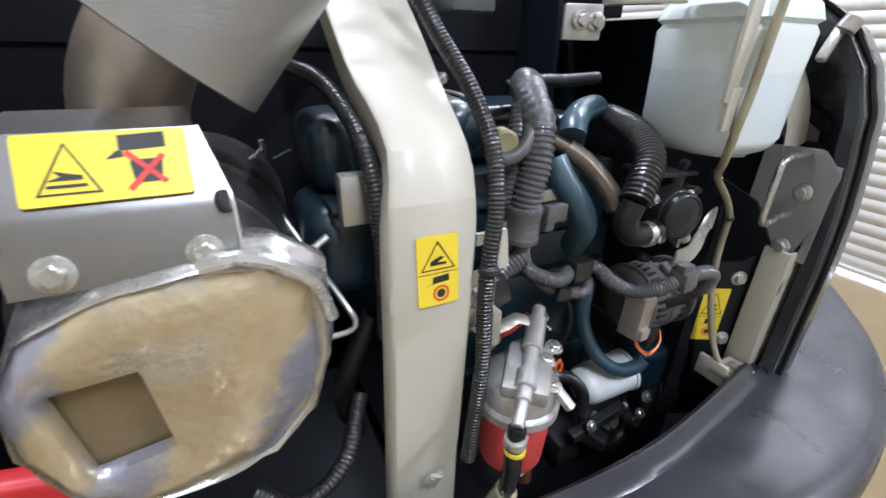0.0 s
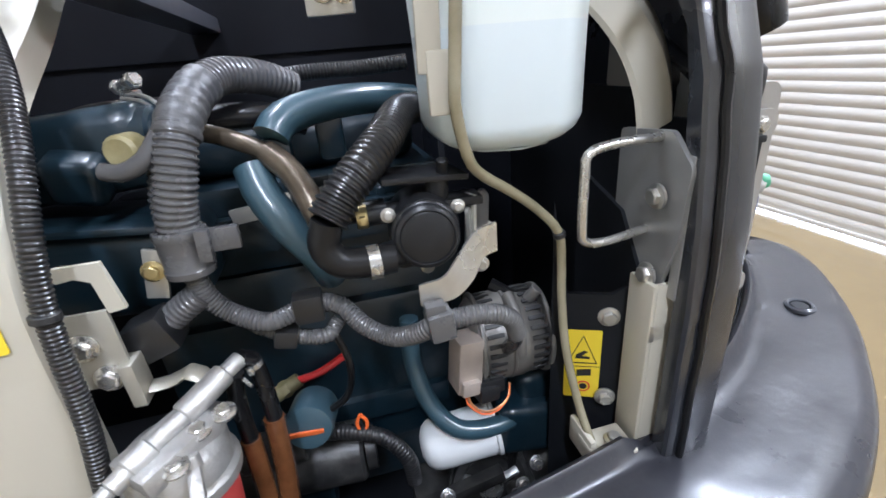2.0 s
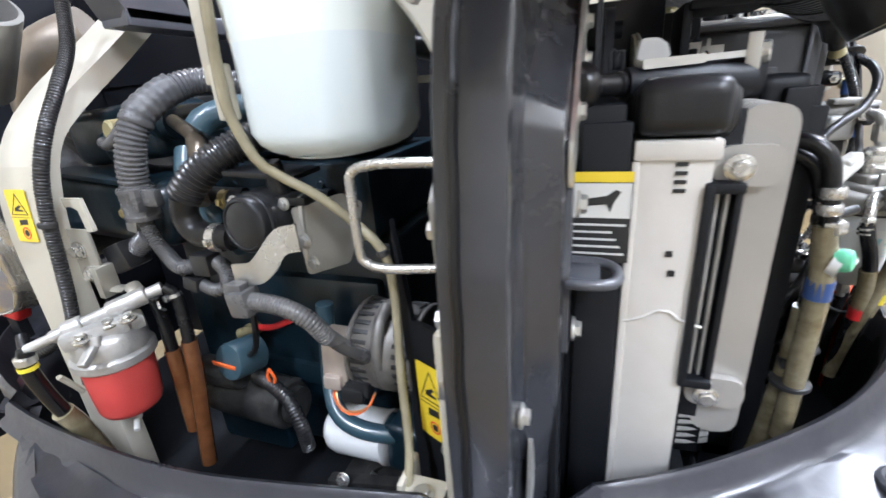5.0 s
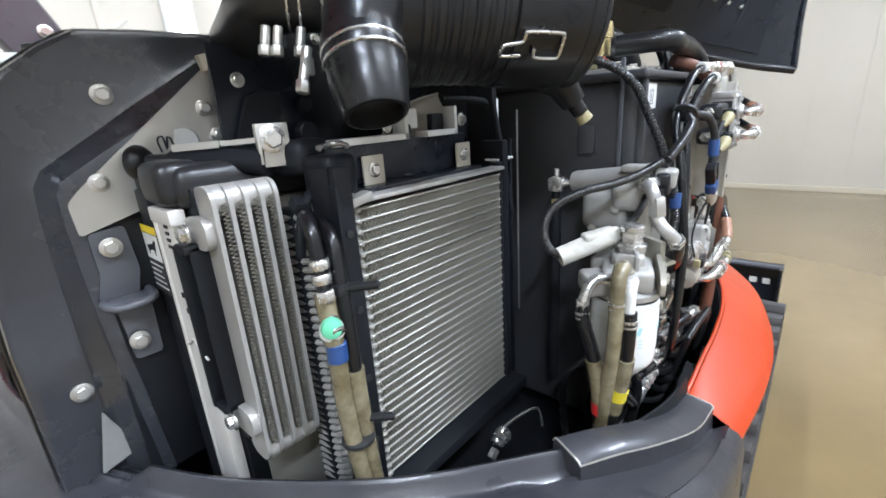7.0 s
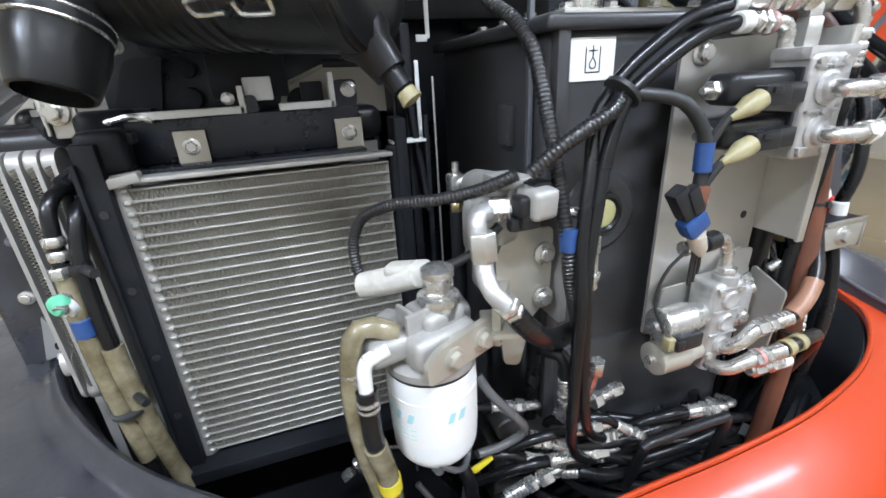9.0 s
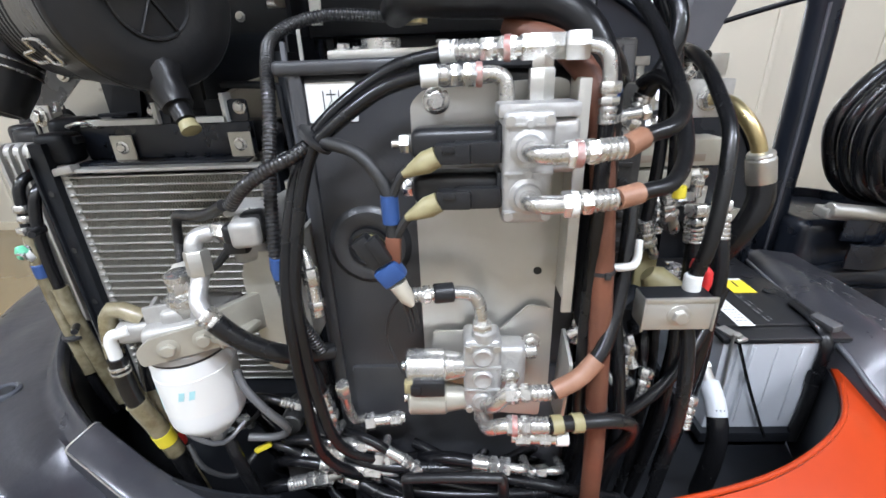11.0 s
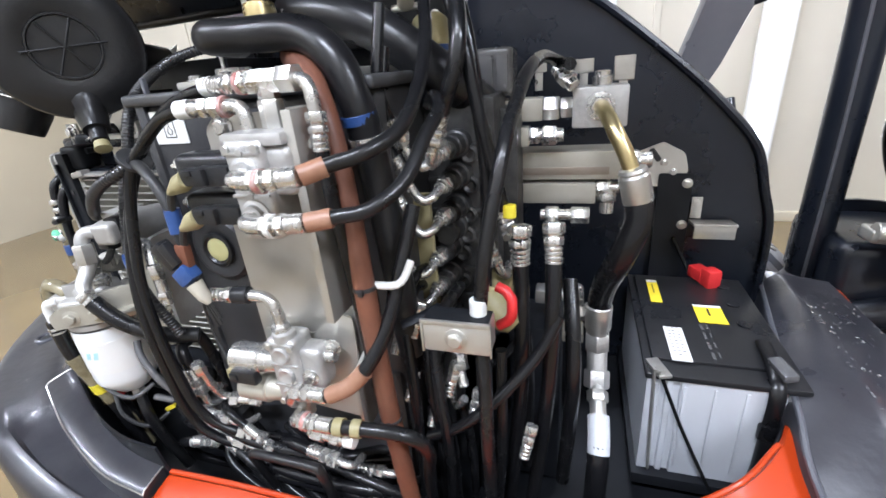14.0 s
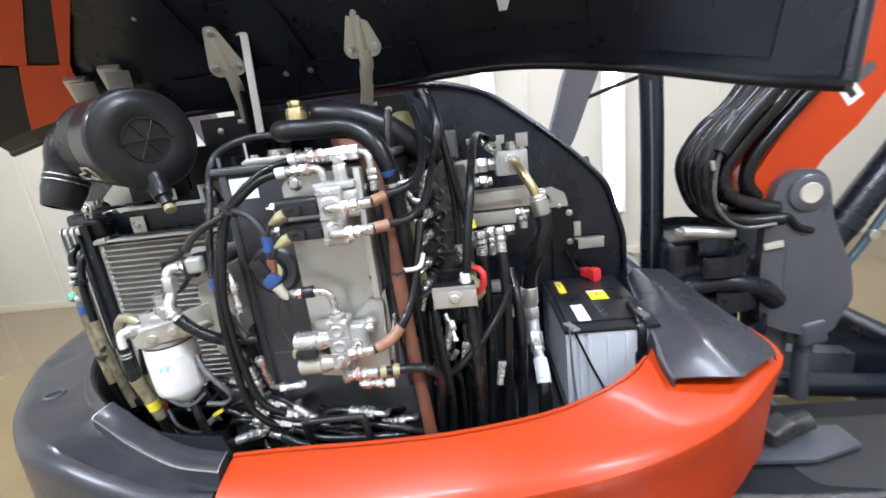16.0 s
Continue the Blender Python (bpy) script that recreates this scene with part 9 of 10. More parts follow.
def low_hoses():
    t = thing("lower_hoses", (.33, 1.1, .64), "crowd of small hoses with plated ends low in the bay", "hoses")
    ends = [((.35, 1.063, .931), (.35, 1.115, .923)), ((.345, 1.045, .885), (.35, 1.130, .876)), ((.335, .99, .832), (.34, 1.054, .855)), ((.35, 1.140, .916), (.352, 1.185, .880)),
            ((.34, 1.18, .826), (.34, 1.242, .828)), ((.345, 1.063, 1.012), (.345, 1.070, .965)), ((.30, .985, .955), (.305, 1.031, .946)), ((.335, 1.015, .892), (.34, 1.055, .872)), ((.355, 1.255, .90), (.36, 1.305, .895)), ((.33, 1.31, .85), (.335, 1.36, .858))]
    for k, (a, b) in enumerate(ends):
        a, b = V(a), V(b)
        d = (b - a).normalized()
        fitting("hose_end", t, a, b, .0068 + .0012 * (k % 3))
        part("hose", tube([a, a - d * .03, a - d * .06 + V((-.02, -.01, -.03)), a - d * .09 + V((-.05, .0, -.09)), (a.x - .09, a.y, .66)], .0064 + .0012 * (k % 3), 10), HOSE, t)
        part("elbow", tube([b - d * .002, b + d * .014, b + d * .022 + V((-.008, 0, -.006)), b + d * .022 + V((-.03, 0, -.014))], .006, 10, .005), CHROME, t)
    for k in range(7):
        y = 1.04 + .045 * k
        part("hose", tube([(.20, y + .03, .90 - .02 * (k % 3)), (.27, y + .02, .86), (.32, y, .81 + .012 * (k % 2)), (.34, y + .06, .77), (.345, y + .14, .745), (.33, y + .25, .72)], .0068 + .001 * (k % 3), 10), HOSE, t)
    for k, (y, z) in enumerate(((1.40, .97), (1.43, .93), (1.46, .99), (1.49, .95), (1.56, .90), (1.39, 1.05), (1.42, 1.08))):
        fitting("hose_end", t, (.30, y, z), (.285, y + .01, z + .045), .0068)
    for k in range(5):
        y = 1.36 + .03 * k
        part("hose", tube([(.15, y + .05, 1.06 - .02 * k), (.22, y + .03, 1.07 - .02 * k), (.262, y + .02, 1.03), (.275, y + .02, .96), (.27, y + .03, .85), (.25, y + .02, .66)], .0068, 10), HOSE, t)


hydraulic_tank()
suction_pipes()
brown_hose()
valve_plate()
solenoid_valve_upper()
solenoid_valve_lower()
pilot_hoses()
fuel_filter()
control_valve()
bay_hoses()
low_hoses()


# ---- battery, front of the machine, undercarriage, second machine ----
def battery():
    t = thing("battery_tray", (-.1, 1.86, .63), "black steel battery tray", "tray")
    part("tray", join(box(-.30, .10, 1.73, 1.98, .655, .68, .003), box(-.28, -.24, 1.75, 1.96, .63, .656, .002), box(.02, .06, 1.75, 1.96, .63, .656, .002)), BLACK, t)
    b = thing("battery", (-.1, 1.855, .68), "white-cased vehicle battery with a black lid and warning labels", "battery")
    case = [(.0, 0), (.0, .02), (.006, .022), (.006, .03), (.0, .032), (.0, .04), (.006, .042), (.006, .052), (0, .054), (0, .195), (.006, .197), (.006, .205), (0, .207), (0, .227)]
    poly = [(.085 - a, 1.74 + y) for a, y in case] + [(-.28, 1.967), (-.28, 1.74)]
    part("case", plate(poly, (0, 0, .890), (1, 0, 0), (0, 1, 0), .208, .001), BATWHITE, b, "white ribbed plastic battery case")
    lid = part("lid", join(box(-.284, .089, 1.736, 1.971, .890, .901, .004), box(-.27, .05, 1.75, 1.955, .898, .907, .004)), PLASTIC, b, "black battery lid")
    for k in range(3):
        part("vent_plug", cyl((-.23 + .075 * k, 1.925, .907), (-.23 + .075 * k, 1.925, .910), .012, 16), PLASTIC, lid)
    for x, y, w, h, tw in ((-.192, 1.783, .022, .100, 0), (-.108, 1.873, .050, .066, 0)):
        l = part("warning_label", plate(rect(h, w), (x, y, .909), (1, 0, 0), (0, 1, 0), .001, 0), YELLOW, b, "yellow warning label")
        print_poly("print_bar", [(-.3 * h, -.06 * w), (.1 * h, -.06 * w), (.1 * h, .02 * w), (-.3 * h, .02 * w)], (x, y, .909), (1, 0, 0), (0, 1, 0), INK, l)
        print_poly("print_bar", [(-.5 * h, -.5 * w), (-.38 * h, -.5 * w), (-.38 * h, .5 * w), (-.5 * h, .5 * w)], (x, y, .909), (1, 0, 0), (0, 1, 0), LABELW, l)
    for k in range(4):
        part("print_bar", box(-.070 + .03 * k, -.050 + .03 * k, 1.846, 1.851, .907, .9076, 0), CONDUIT, lid)
        part("print_bar", box(-.072 + .03 * k, -.056 + .03 * k, 1.857, 1.860, .907, .9076, 0), CONDUIT, lid)
    for k in range(5):
        part("case_rib", box(.084, .087, 1.752 + .045 * k, 1.757 + .045 * k, .70, .88, .001), BATWHITE, b)
    l = part("printed_label", plate(rect(.104, .032), (.002, 1.797, .9085), (1, 0, 0), (0, 1, 0), .001, 0), LABELW, b, "white label with small print")
    for k in range(9):
        for h in range(3):
            w = .0042 + .0008 * ((k * 5 + h * 3) % 3)
            print_poly("print_bar", [(-.050 + .0105 * k, -.011 + .008 * h), (-.0485 + .0105 * k, -.011 + .008 * h), (-.0485 + .0105 * k, -.011 + .008 * h + w), (-.050 + .0105 * k, -.011 + .008 * h + w)], (.002, 1.797, .9085), (1, 0, 0), (0, 1, 0), INK, l)
    c = part("terminal_cover", join(rbox((-.262, 1.885, .924), (.045, .032, .028), (0, 0, 25), .006), rbox((-.236, 1.900, .926), (.032, .032, .042), (0, 0, 25), .007)), REDPL, b, "red plastic terminal cover")
    part("terminal", cyl((-.236, 1.900, .90), (-.236, 1.900, .915), .01), ZINC, c)
    part("positive_cable", tube([(-.29, 1.87, .91), (-.305, 1.85, .95), (-.308, 1.83, .99)], .004, 8), HOSE, b)
    part("carry_strap", join(tube([(.088, 1.925, .80), (.092, 1.925, .84), (.088, 1.925, .895), (.04, 1.93, .912), (-.02, 1.935, .912)], .012, 10, flat=.5), rbox((.093, 1.926, .815), (.012, .034, .03), None, .004), tube([(.093, 1.924, .80), (.096, 1.922, .73), (.094, 1.918, .66)], .011, 10)), RUBBER, b, "black rubber hold-down strap")
    part("hold_down_rod", tube([(.093, 1.748, .915), (.094, 1.752, .80), (.092, 1.758, .69)], .003, 8), ZINC, b)
    part("hold_down_hook", join(rbox((.075, 1.757, .904), (.05, .022, .006), (0, 0, 20), .002), hexnut((.09, 1.757, .905), (.09, 1.757, .915), .008)), ZINC, b)
    part("sleeve", rbox((.062, 1.935, .918), (.05, .022, .014), (8, 0, 10), .005), CONDUIT, b, "grey plastic cable boot")
    part("drain_wire", tube([(.093, 1.762, .895), (.096, 1.80, .80), (.098, 1.845, .70), (.10, 1.86, .67)], .0032, 8), HOSE, b)


def cab():
    t = thing("cab_floor", (-.8, 1.6, .62), "charcoal steel operator platform beside the bulkhead", "platform")
    part("deck", box(-1.22, -.335, .95, 2.16, .62, .80, .01), GREY, t)
    part("mat", box(-1.18, -.36, 1.55, 2.13, .80, .808, .003), RUBBER, t)
    part("front_skirt", box(-1.22, -.32, 2.16, 2.19, .50, .82, .006), GREY, t)
    p = thing("canopy_post", (-.455, 2.165, .80), "dark blue-black round canopy post on a bolted foot", "post")
    part("tube", tube([(-.455, 2.165, .80), (-.455, 2.165, 1.1), (-.46, 2.16, 1.5), (-.465, 2.13, 1.9), (-.47, 2.05, 2.3)], .038, 20, .03), NAVY, p)
    part("foot", rbox((-.45, 2.165, .808), (.14, .13, .016), None, .004), GREY, p)
    part("collar", lathe((-.455, 2.165, .815), (0, 0, 1), [(0, .052), (.01, .052), (.03, .042), (.035, .038)], 20), GREY, p)
    for dx, dy in ((.05, .045), (-.05, .045), (.05, -.045)):
        part("bolt", bolt((-.45 + dx, 2.165 + dy, .816), (0, 0, 1), .01), ZINC, p)
    part("grab_rail", tube([(-.47, 2.13, 1.52), (-.54, 2.06, 1.50), (-.60, 1.98, 1.475), (-.62, 1.94, 1.46)], .007, 10), BLACK, p)
    part("trim_strip", tube([(-.418, 2.15, .83), (-.418, 2.15, 1.2), (-.424, 2.145, 1.5)], .004, 8), GREY, p)
    s = thing("canopy_strut", (-.6, 1.8, .80), "flat blue-grey sloping canopy strut", "strut")
    part("strut", loft([[(-.60, y - w, z + .01), (-.585, y - w * .9, z + .012), (-.585, y + w * .9, z - .012), (-.60, y + w, z - .01), (-.63, y + w, z - .01), (-.63, y - w, z + .01)] for y, z, w in ((1.60, .80, .05), (1.78, 1.15, .05), (1.895, 1.36, .05), (1.935, 1.47, .055), (1.96, 1.54, .06), (2.05, 1.75, .055), (2.16, 2.2, .05))], closed=True), GREY, s)
    r = thing("rear_canopy_strut", (-.72, .5, 1.44), "flat blue-grey rear strut leaning up over the engine", "strut")
    part("strut", loft([[(-.70, y - w, z), (-.69, y - w * .9, z), (-.69, y + w * .9, z), (-.70, y + w, z), (-.74, y + w, z), (-.74, y - w, z)] for y, z, w in ((.53, 1.44, .06), (.475, 1.54, .058), (.385, 1.70, .07), (.20, 2.05, .07))], closed=True), GREY, r)
    part("arm", box(-.74, -.69, .47, .925, 1.43, 1.455, .004), GREY, r)
    part("bolt", bolt((-.688, .49, 1.56), (1, 0, 0), .009), ZINC, r)
    q = thing("operator_seat", (-.85, 1.45, .80), "black moulded operator seat", "seat")
    part("cushion", rbox((-.85, 1.42, 1.02), (.46, .46, .12), None, .05, 4), RUBBER, q)
    part("backrest", rbox((-.85, 1.18, 1.25), (.44, .12, .42), (-8, 0, 0), .05, 4), RUBBER, q)
    part("pedestal", box(-1.0, -.70, 1.25, 1.6, .80, .97, .02), BLACK, q)
    l = thing("control_lever", (-.50, 2.02, .80), "slim dark console with a bent lever", "console")
    part("console", rbox((-.50, 1.98, .92), (.10, .10, .24), (6, 0, 0), .02, 3), NAVY, l)
    part("lever", tube([(-.50, 2.0, 1.02), (-.51, 2.01, 1.12), (-.53, 1.97, 1.22), (-.55, 1.96, 1.27)], .014, 10), NAVY, l)
    part("latch", tube([(-.44, 2.03, .905), (-.43, 2.06, .93), (-.43, 2.09, .915)], .005, 8), CHROME, l)


def boom():
    t = thing("swing_bracket", (-.38, 2.6, .3), "charcoal cast swing bracket with a cream pin", "bracket")
    cheek = rounded([(2.49, 1.08), (2.505, 1.14), (2.56, 1.175), (2.625, 1.17), (2.66, 1.13), (2.683, 1.01), (2.757, .83), (2.775, .72), (2.72, .60), (2.655, .585), (2.55, .62), (2.48, .66), (2.47, .85), (2.475, 1.0)], .02)
    for x in (-.335, -.56):
        part("cheek", plate(cheek, (x, 0, 0), (0, 1, 0), (0, 0, 1), .035, .006), GREY, t)
    part("web", box(-.57, -.36, 2.50, 2.72, .62, .80, .015), GREY, t)
    part("boss", lathe((-.335, 2.596, 1.098), (1, 0, 0), [(0, .062), (.008, .060), (.012, .054)], 28), GREY, t)
    part("pin", lathe((-.325, 2.596, 1.098), (1, 0, 0), [(0, .034), (.006, .034), (.009, .030), (.007, .014), (.007, .004)], 24), CREAM, t, "cream painted pin end")
    part("rib", tube([(-.333, 2.48, 1.0), (-.328, 2.53, 1.03), (-.328, 2.57, .99), (-.333, 2.62, .97)], .012, 8), BLACK, t)
    part("pocket_plate", plate(rounded(rect(.13, .16), .012), (-.333, 2.61, .86), (0, 1, 0), (0, 0, 1), .006), GREY, t)
    part("grease_plate", rbox((-.328, 2.50, .935), (.012, .06, .022), (8, 0, 0), .003), CREAM, t)
    part("king_pin", lathe((-.45, 2.57, .45), (0, 0, 1), [(0, .07), (.20, .075), (.22, .06), (.40, .055)], 24), GREY, t)
    part("lower_lug", join(rbox((-.36, 2.665, .60), (.06, .09, .10), (12, 0, 0), .02, 3), cyl((-.40, 2.68, .30), (-.40, 2.68, .58), .03)), GREY, t)
    m = thing("slew_frame_nose", (-.45, 2.4, .3), "dark greasy stacked castings at the front of the slew frame", "frame nose")
    for z, y1, r in ((.66, 2.53, .16), (.77, 2.50, .14), (.90, 2.46, .15), (.965, 2.42, .12)):
        part("casting", loft([[(-.45 + r * 1.3 * math.cos(a), y1 - r + r * math.sin(a), z + h) for a in [k * math.pi / 10 - .4 for k in range(15)]] for h in (-.035, -.028, .022, .032)], thick=.01), NAVY, m)
    part("core", box(-.60, -.34, 2.17, 2.42, .36, .97, .03, 3), NAVY, m)
    part("side_lug", tube([(-.33, 2.2, .80), (-.31, 2.32, .83), (-.31, 2.45, .80), (-.33, 2.52, .74)], .035, 12), NAVY, m)
    part("hose_clamp", join(rbox((-.33, 2.24, 1.0), (.05, .09, .03), (-6, 0, 0), .008, 3), cyl((-.31, 2.20, 1.015), (-.31, 2.36, .995), .02)), STEELPLATE, m, "bright steel hose fitting")
    part("fitting", join(rbox((-.31, 2.38, .855), (.012, .05, .04), None, .004), rbox((-.305, 2.34, .83), (.01, .09, .008), (4, 0, 0), .002)), STEELPLATE, m)
    b = thing("boom", (-.45, 2.6, 1.0), "orange-red painted excavator boom rising from the swing bracket", "boom")
    sec = [((2.43, 1.11), (2.50, 1.04)), ((2.45, 1.16), (2.60, 1.10)), ((2.53, 1.29), (2.66, 1.20)), ((2.60, 1.37), (2.75, 1.29)), ((2.66, 1.43), (2.83, 1.40)), ((2.72, 1.60), (2.89, 1.58)), ((2.78, 1.85), (2.96, 1.83)), ((2.86, 2.3), (3.03, 2.28))]
    rows = []
    for (y0, z0), (y1, z1) in sec:
        rows.append([(-.37, y0, z0), (-.37, y1, z1), (-.385, y1 + .01, z1), (-.515, y1 + .01, z1), (-.53, y1, z1), (-.53, y0, z0), (-.515, y0 - .01, z0), (-.385, y0 - .01, z0)])
    part("box_beam", loft(rows, closed=True), ORANGE, b, smooth=30)
    part("inner_band", loft([[(-.44, y - .02, z), (-.38, y - .02, z), (-.38, y + .022, z - .02), (-.44, y + .022, z - .02)] for y, z in ((2.38, 1.12), (2.37, 1.20), (2.42, 1.27), (2.50, 1.335), (2.58, 1.39), (2.68, 1.47))], closed=True), ORANGE, b)
    part("label", plate(rect(.05, .055), (-.368, 2.717, 1.385), (0, .8, .6), (0, -.6, .8), .002, 0), LABELW, b, "white label with a black mark")
    part("label_print", plate(rect(.02, .025), (-.3675, 2.717, 1.385), (0, .8, .6), (0, -.6, .8), .001, 0), INK, b)
    part("decal", plate(rect(.07, .03), (-.3685, 2.745, 1.44), (0, .75, .66), (0, -.66, .75), .001, 0), GREY, b)
    part("bolt", bolt((-.37, 2.685, 1.485), (1, 0, 0), .015), ZINC, b)
    part("bolt", bolt((-.37, 2.68, 1.45), (1, 0, 0), .009), ZINC, b)
    part("latch_block", rbox((-.36, 2.46, 1.06), (.03, .03, .05), (20, 0, 0), .004), CREAM, b)
    h = thing("boom_hose_loop", (-.36, 2.3, .98), "bundle of thick black hoses looping up to the boom", "hoses")
    for k in range(4):
        x = -.30 - .045 * k
        o = .014 * k
        part("hose", tube([(x, 2.50, 1.50 + o), (x, 2.40, 1.395), (x, 2.315, 1.305 + o * .4), (x, 2.27 - o * .3, 1.23), (x, 2.266, 1.15), (x, 2.31, 1.065), (x, 2.39, 1.035 - o * .4), (x, 2.50, 1.03)], .021 + .003 * (k % 2), 12), HOSE, h)
        part("hose", tube([(x - .02, 2.56, 1.49), (x - .02, 2.45, 1.36), (x - .02, 2.365, 1.26), (x - .02, 2.325, 1.19), (x - .02, 2.345, 1.12), (x - .02, 2.42, 1.08), (x - .02, 2.50, 1.06)], .022, 12), HOSE, h)
    part("hose", tube([(-.36, 2.62, 1.44), (-.36, 2.52, 1.33), (-.36, 2.44, 1.23), (-.36, 2.42, 1.15), (-.37, 2.46, 1.09)], .024, 12), HOSE, h)
    part("hose_wrap", tube([(-.275, 2.43, 1.425), (-.275, 2.35, 1.34), (-.275, 2.29, 1.26)], .024, 12), RUBBER, h)
    part("hose_clip", rbox((-.272, 2.268, 1.225), (.012, .012, .03), (10, 0, 0), .003), ZINC, h)
    part("guard_loop", tube([(-.28, 2.33, 1.38), (-.27, 2.28, 1.22), (-.27, 2.285, 1.10), (-.275, 2.36, 1.025), (-.28, 2.47, 1.02)], .006, 8), CONDUIT, h)
    c = thing("boom_cylinder", (-.43, 2.8, .75), "dark hydraulic boom cylinder with a steel rod end", "cylinder")
    part("barrel", cyl((-.43, 2.72, .86), (-.43, 3.05, 1.35), .052, 24), NAVY, c)
    part("rod", cyl((-.43, 2.70, .76), (-.43, 2.86, 1.00), .024, 16), STEELPLATE, c)
    part("feed_pipe", tube([(-.375, 2.745, .79), (-.37, 2.80, .88), (-.37, 2.88, 1.02), (-.37, 3.05, 1.30)], .013, 10), PIPEBLUE, c)
    part("rod_eye", cyl((-.48, 2.735, .79), (-.375, 2.735, .79), .034, 20), STEELPLATE, c)
    part("gland", lathe((-.43, 2.775, .942), (0, .56, .83), [(0, .04), (.004, .056), (.05, .056), (.056, .05)], 20), NAVY, c)
    part("port", cyl((-.375, 2.83, .93), (-.352, 2.83, .93), .017, 12), ZINC, c)


def track(x0, x1, label):
    t = thing("crawler_track", ((x0 + x1) / 2, 1.5, 0), label, "track", "crawler tracks")
    # a belt round two wheels: centres, radius
    ya, yb, r, zc = .52, 2.62, .185, .205
    path = []
    for k in range(25):
        a = math.pi / 2 + math.pi * k / 24
        path.append((ya + r * math.cos(a), zc + r * math.sin(a)))
    path += [(ya + (yb - ya) * k / 20, zc - r) for k in range(1, 20)]
    for k in range(25):
        a = -math.pi / 2 + math.pi * k / 24
        path.append((yb + r * math.cos(a), zc + r * math.sin(a)))
    path += [(yb + (ya - yb) * k / 20, zc + r - .012 * math.sin(math.pi * k / 20)) for k in range(1, 20)]
    path.append(path[0])
    belt = bmesh.new()
    ring = []
    m = ((ya + yb) / 2, zc)
    for y, z in path[:-1]:
        cy = min(max(y, ya), yb)
        d = V((y - cy, z - zc))
        d = d.normalized() if d.length > .01 else V((0, 1))
        iy, iz = y - d.x * .02, z - d.y * .02
        ring.append([belt.verts.new(p) for p in ((x0, y, z), (x1, y, z), (x1, iy, iz), (x0, iy, iz))])
    for k in range(len(ring)):
        a, b = ring[k], ring[(k + 1) % len(ring)]
        for i in range(4):
            belt.faces.new((a[i], a[(i + 1) % 4], b[(i + 1) % 4], b[i]))
    part("belt", belt, TRACKRUB, t)
    run = [0]
    for p, q in zip(path, path[1:]):
        run.append(run[-1] + math.dist(p, q))
    n = 40
    w = x1 - x0
    lug = bmesh.new()
    # a chevron bar, wider at its ends
    pts = [(-.5 * w, -.030), (-.5 * w, .034), (-.22 * w, .030), (.10 * w, .012), (.5 * w, .030), (.5 * w, -.034), (.14 * w, -.040), (-.18 * w, -.016)]
    f = [lug.verts.new((a, b * .72, .034)) for a, b in pts]
    g = [lug.verts.new((a, b, 0)) for a, b in pts]
    lug.faces.new(f)
    lug.faces.new(g[::-1])
    for i in range(8):
        lug.faces.new((g[i], g[(i + 1) % 8], f[(i + 1) % 8], f[i]))
    bmesh.ops.bevel(lug, geom=[e for e in lug.edges if all(v.co.z > .01 for v in e.verts)], offset=.004, segments=1, affect="EDGES")
    me = to_mesh("lug", lug, TRACKRUB)
    j = 0
    for k in range(n):
        s = run[-1] * (k + .3) / n
        while run[j + 1] < s:
            j += 1
        f = (s - run[j]) / (run[j + 1] - run[j])
        y, z = path[j][0] + (path[j + 1][0] - path[j][0]) * f, path[j][1] + (path[j + 1][1] - path[j][1]) * f
        tan = V((0, path[j + 1][0] - path[j][0], path[j + 1][1] - path[j][1])).normalized()
        out = V((1, 0, 0)).cross(tan)
        cy = min(max(y, ya), yb)
        if out.dot(V((0, y - cy, z - zc))) < 0:
            out = -out
        o = new("lug", me)
        o.parent = t
        x = V((1, 0, 0))
        b = out.cross(x)
        o.matrix_local = Matrix(((x.x, b.x, out.x, 0), (x.y, b.y, out.y, y - t.location.y), (x.z, b.z, out.z, z - .002 * 0), (0, 0, 0, 1)))
    part("track_frame", box(x0 + .05, x1 - .05, ya + .12, yb - .12, .10, .30, .03, 3), GREY, t)
    for y in (ya, yb):
        part("wheel", lathe((x0 + .06, y, zc), (1, 0, 0), [(0, .12), (.01, .155), (w - .13, .155), (w - .12, .12)], 28), DIRTY, t)
    for k in range(4):
        y = ya + .36 + .45 * k
        part("roller", lathe((x0 + .05, y, .085), (1, 0, 0), [(0, .04), (.005, .06), (w - .11, .06), (w - .1, .04)], 20), DIRTY, t)


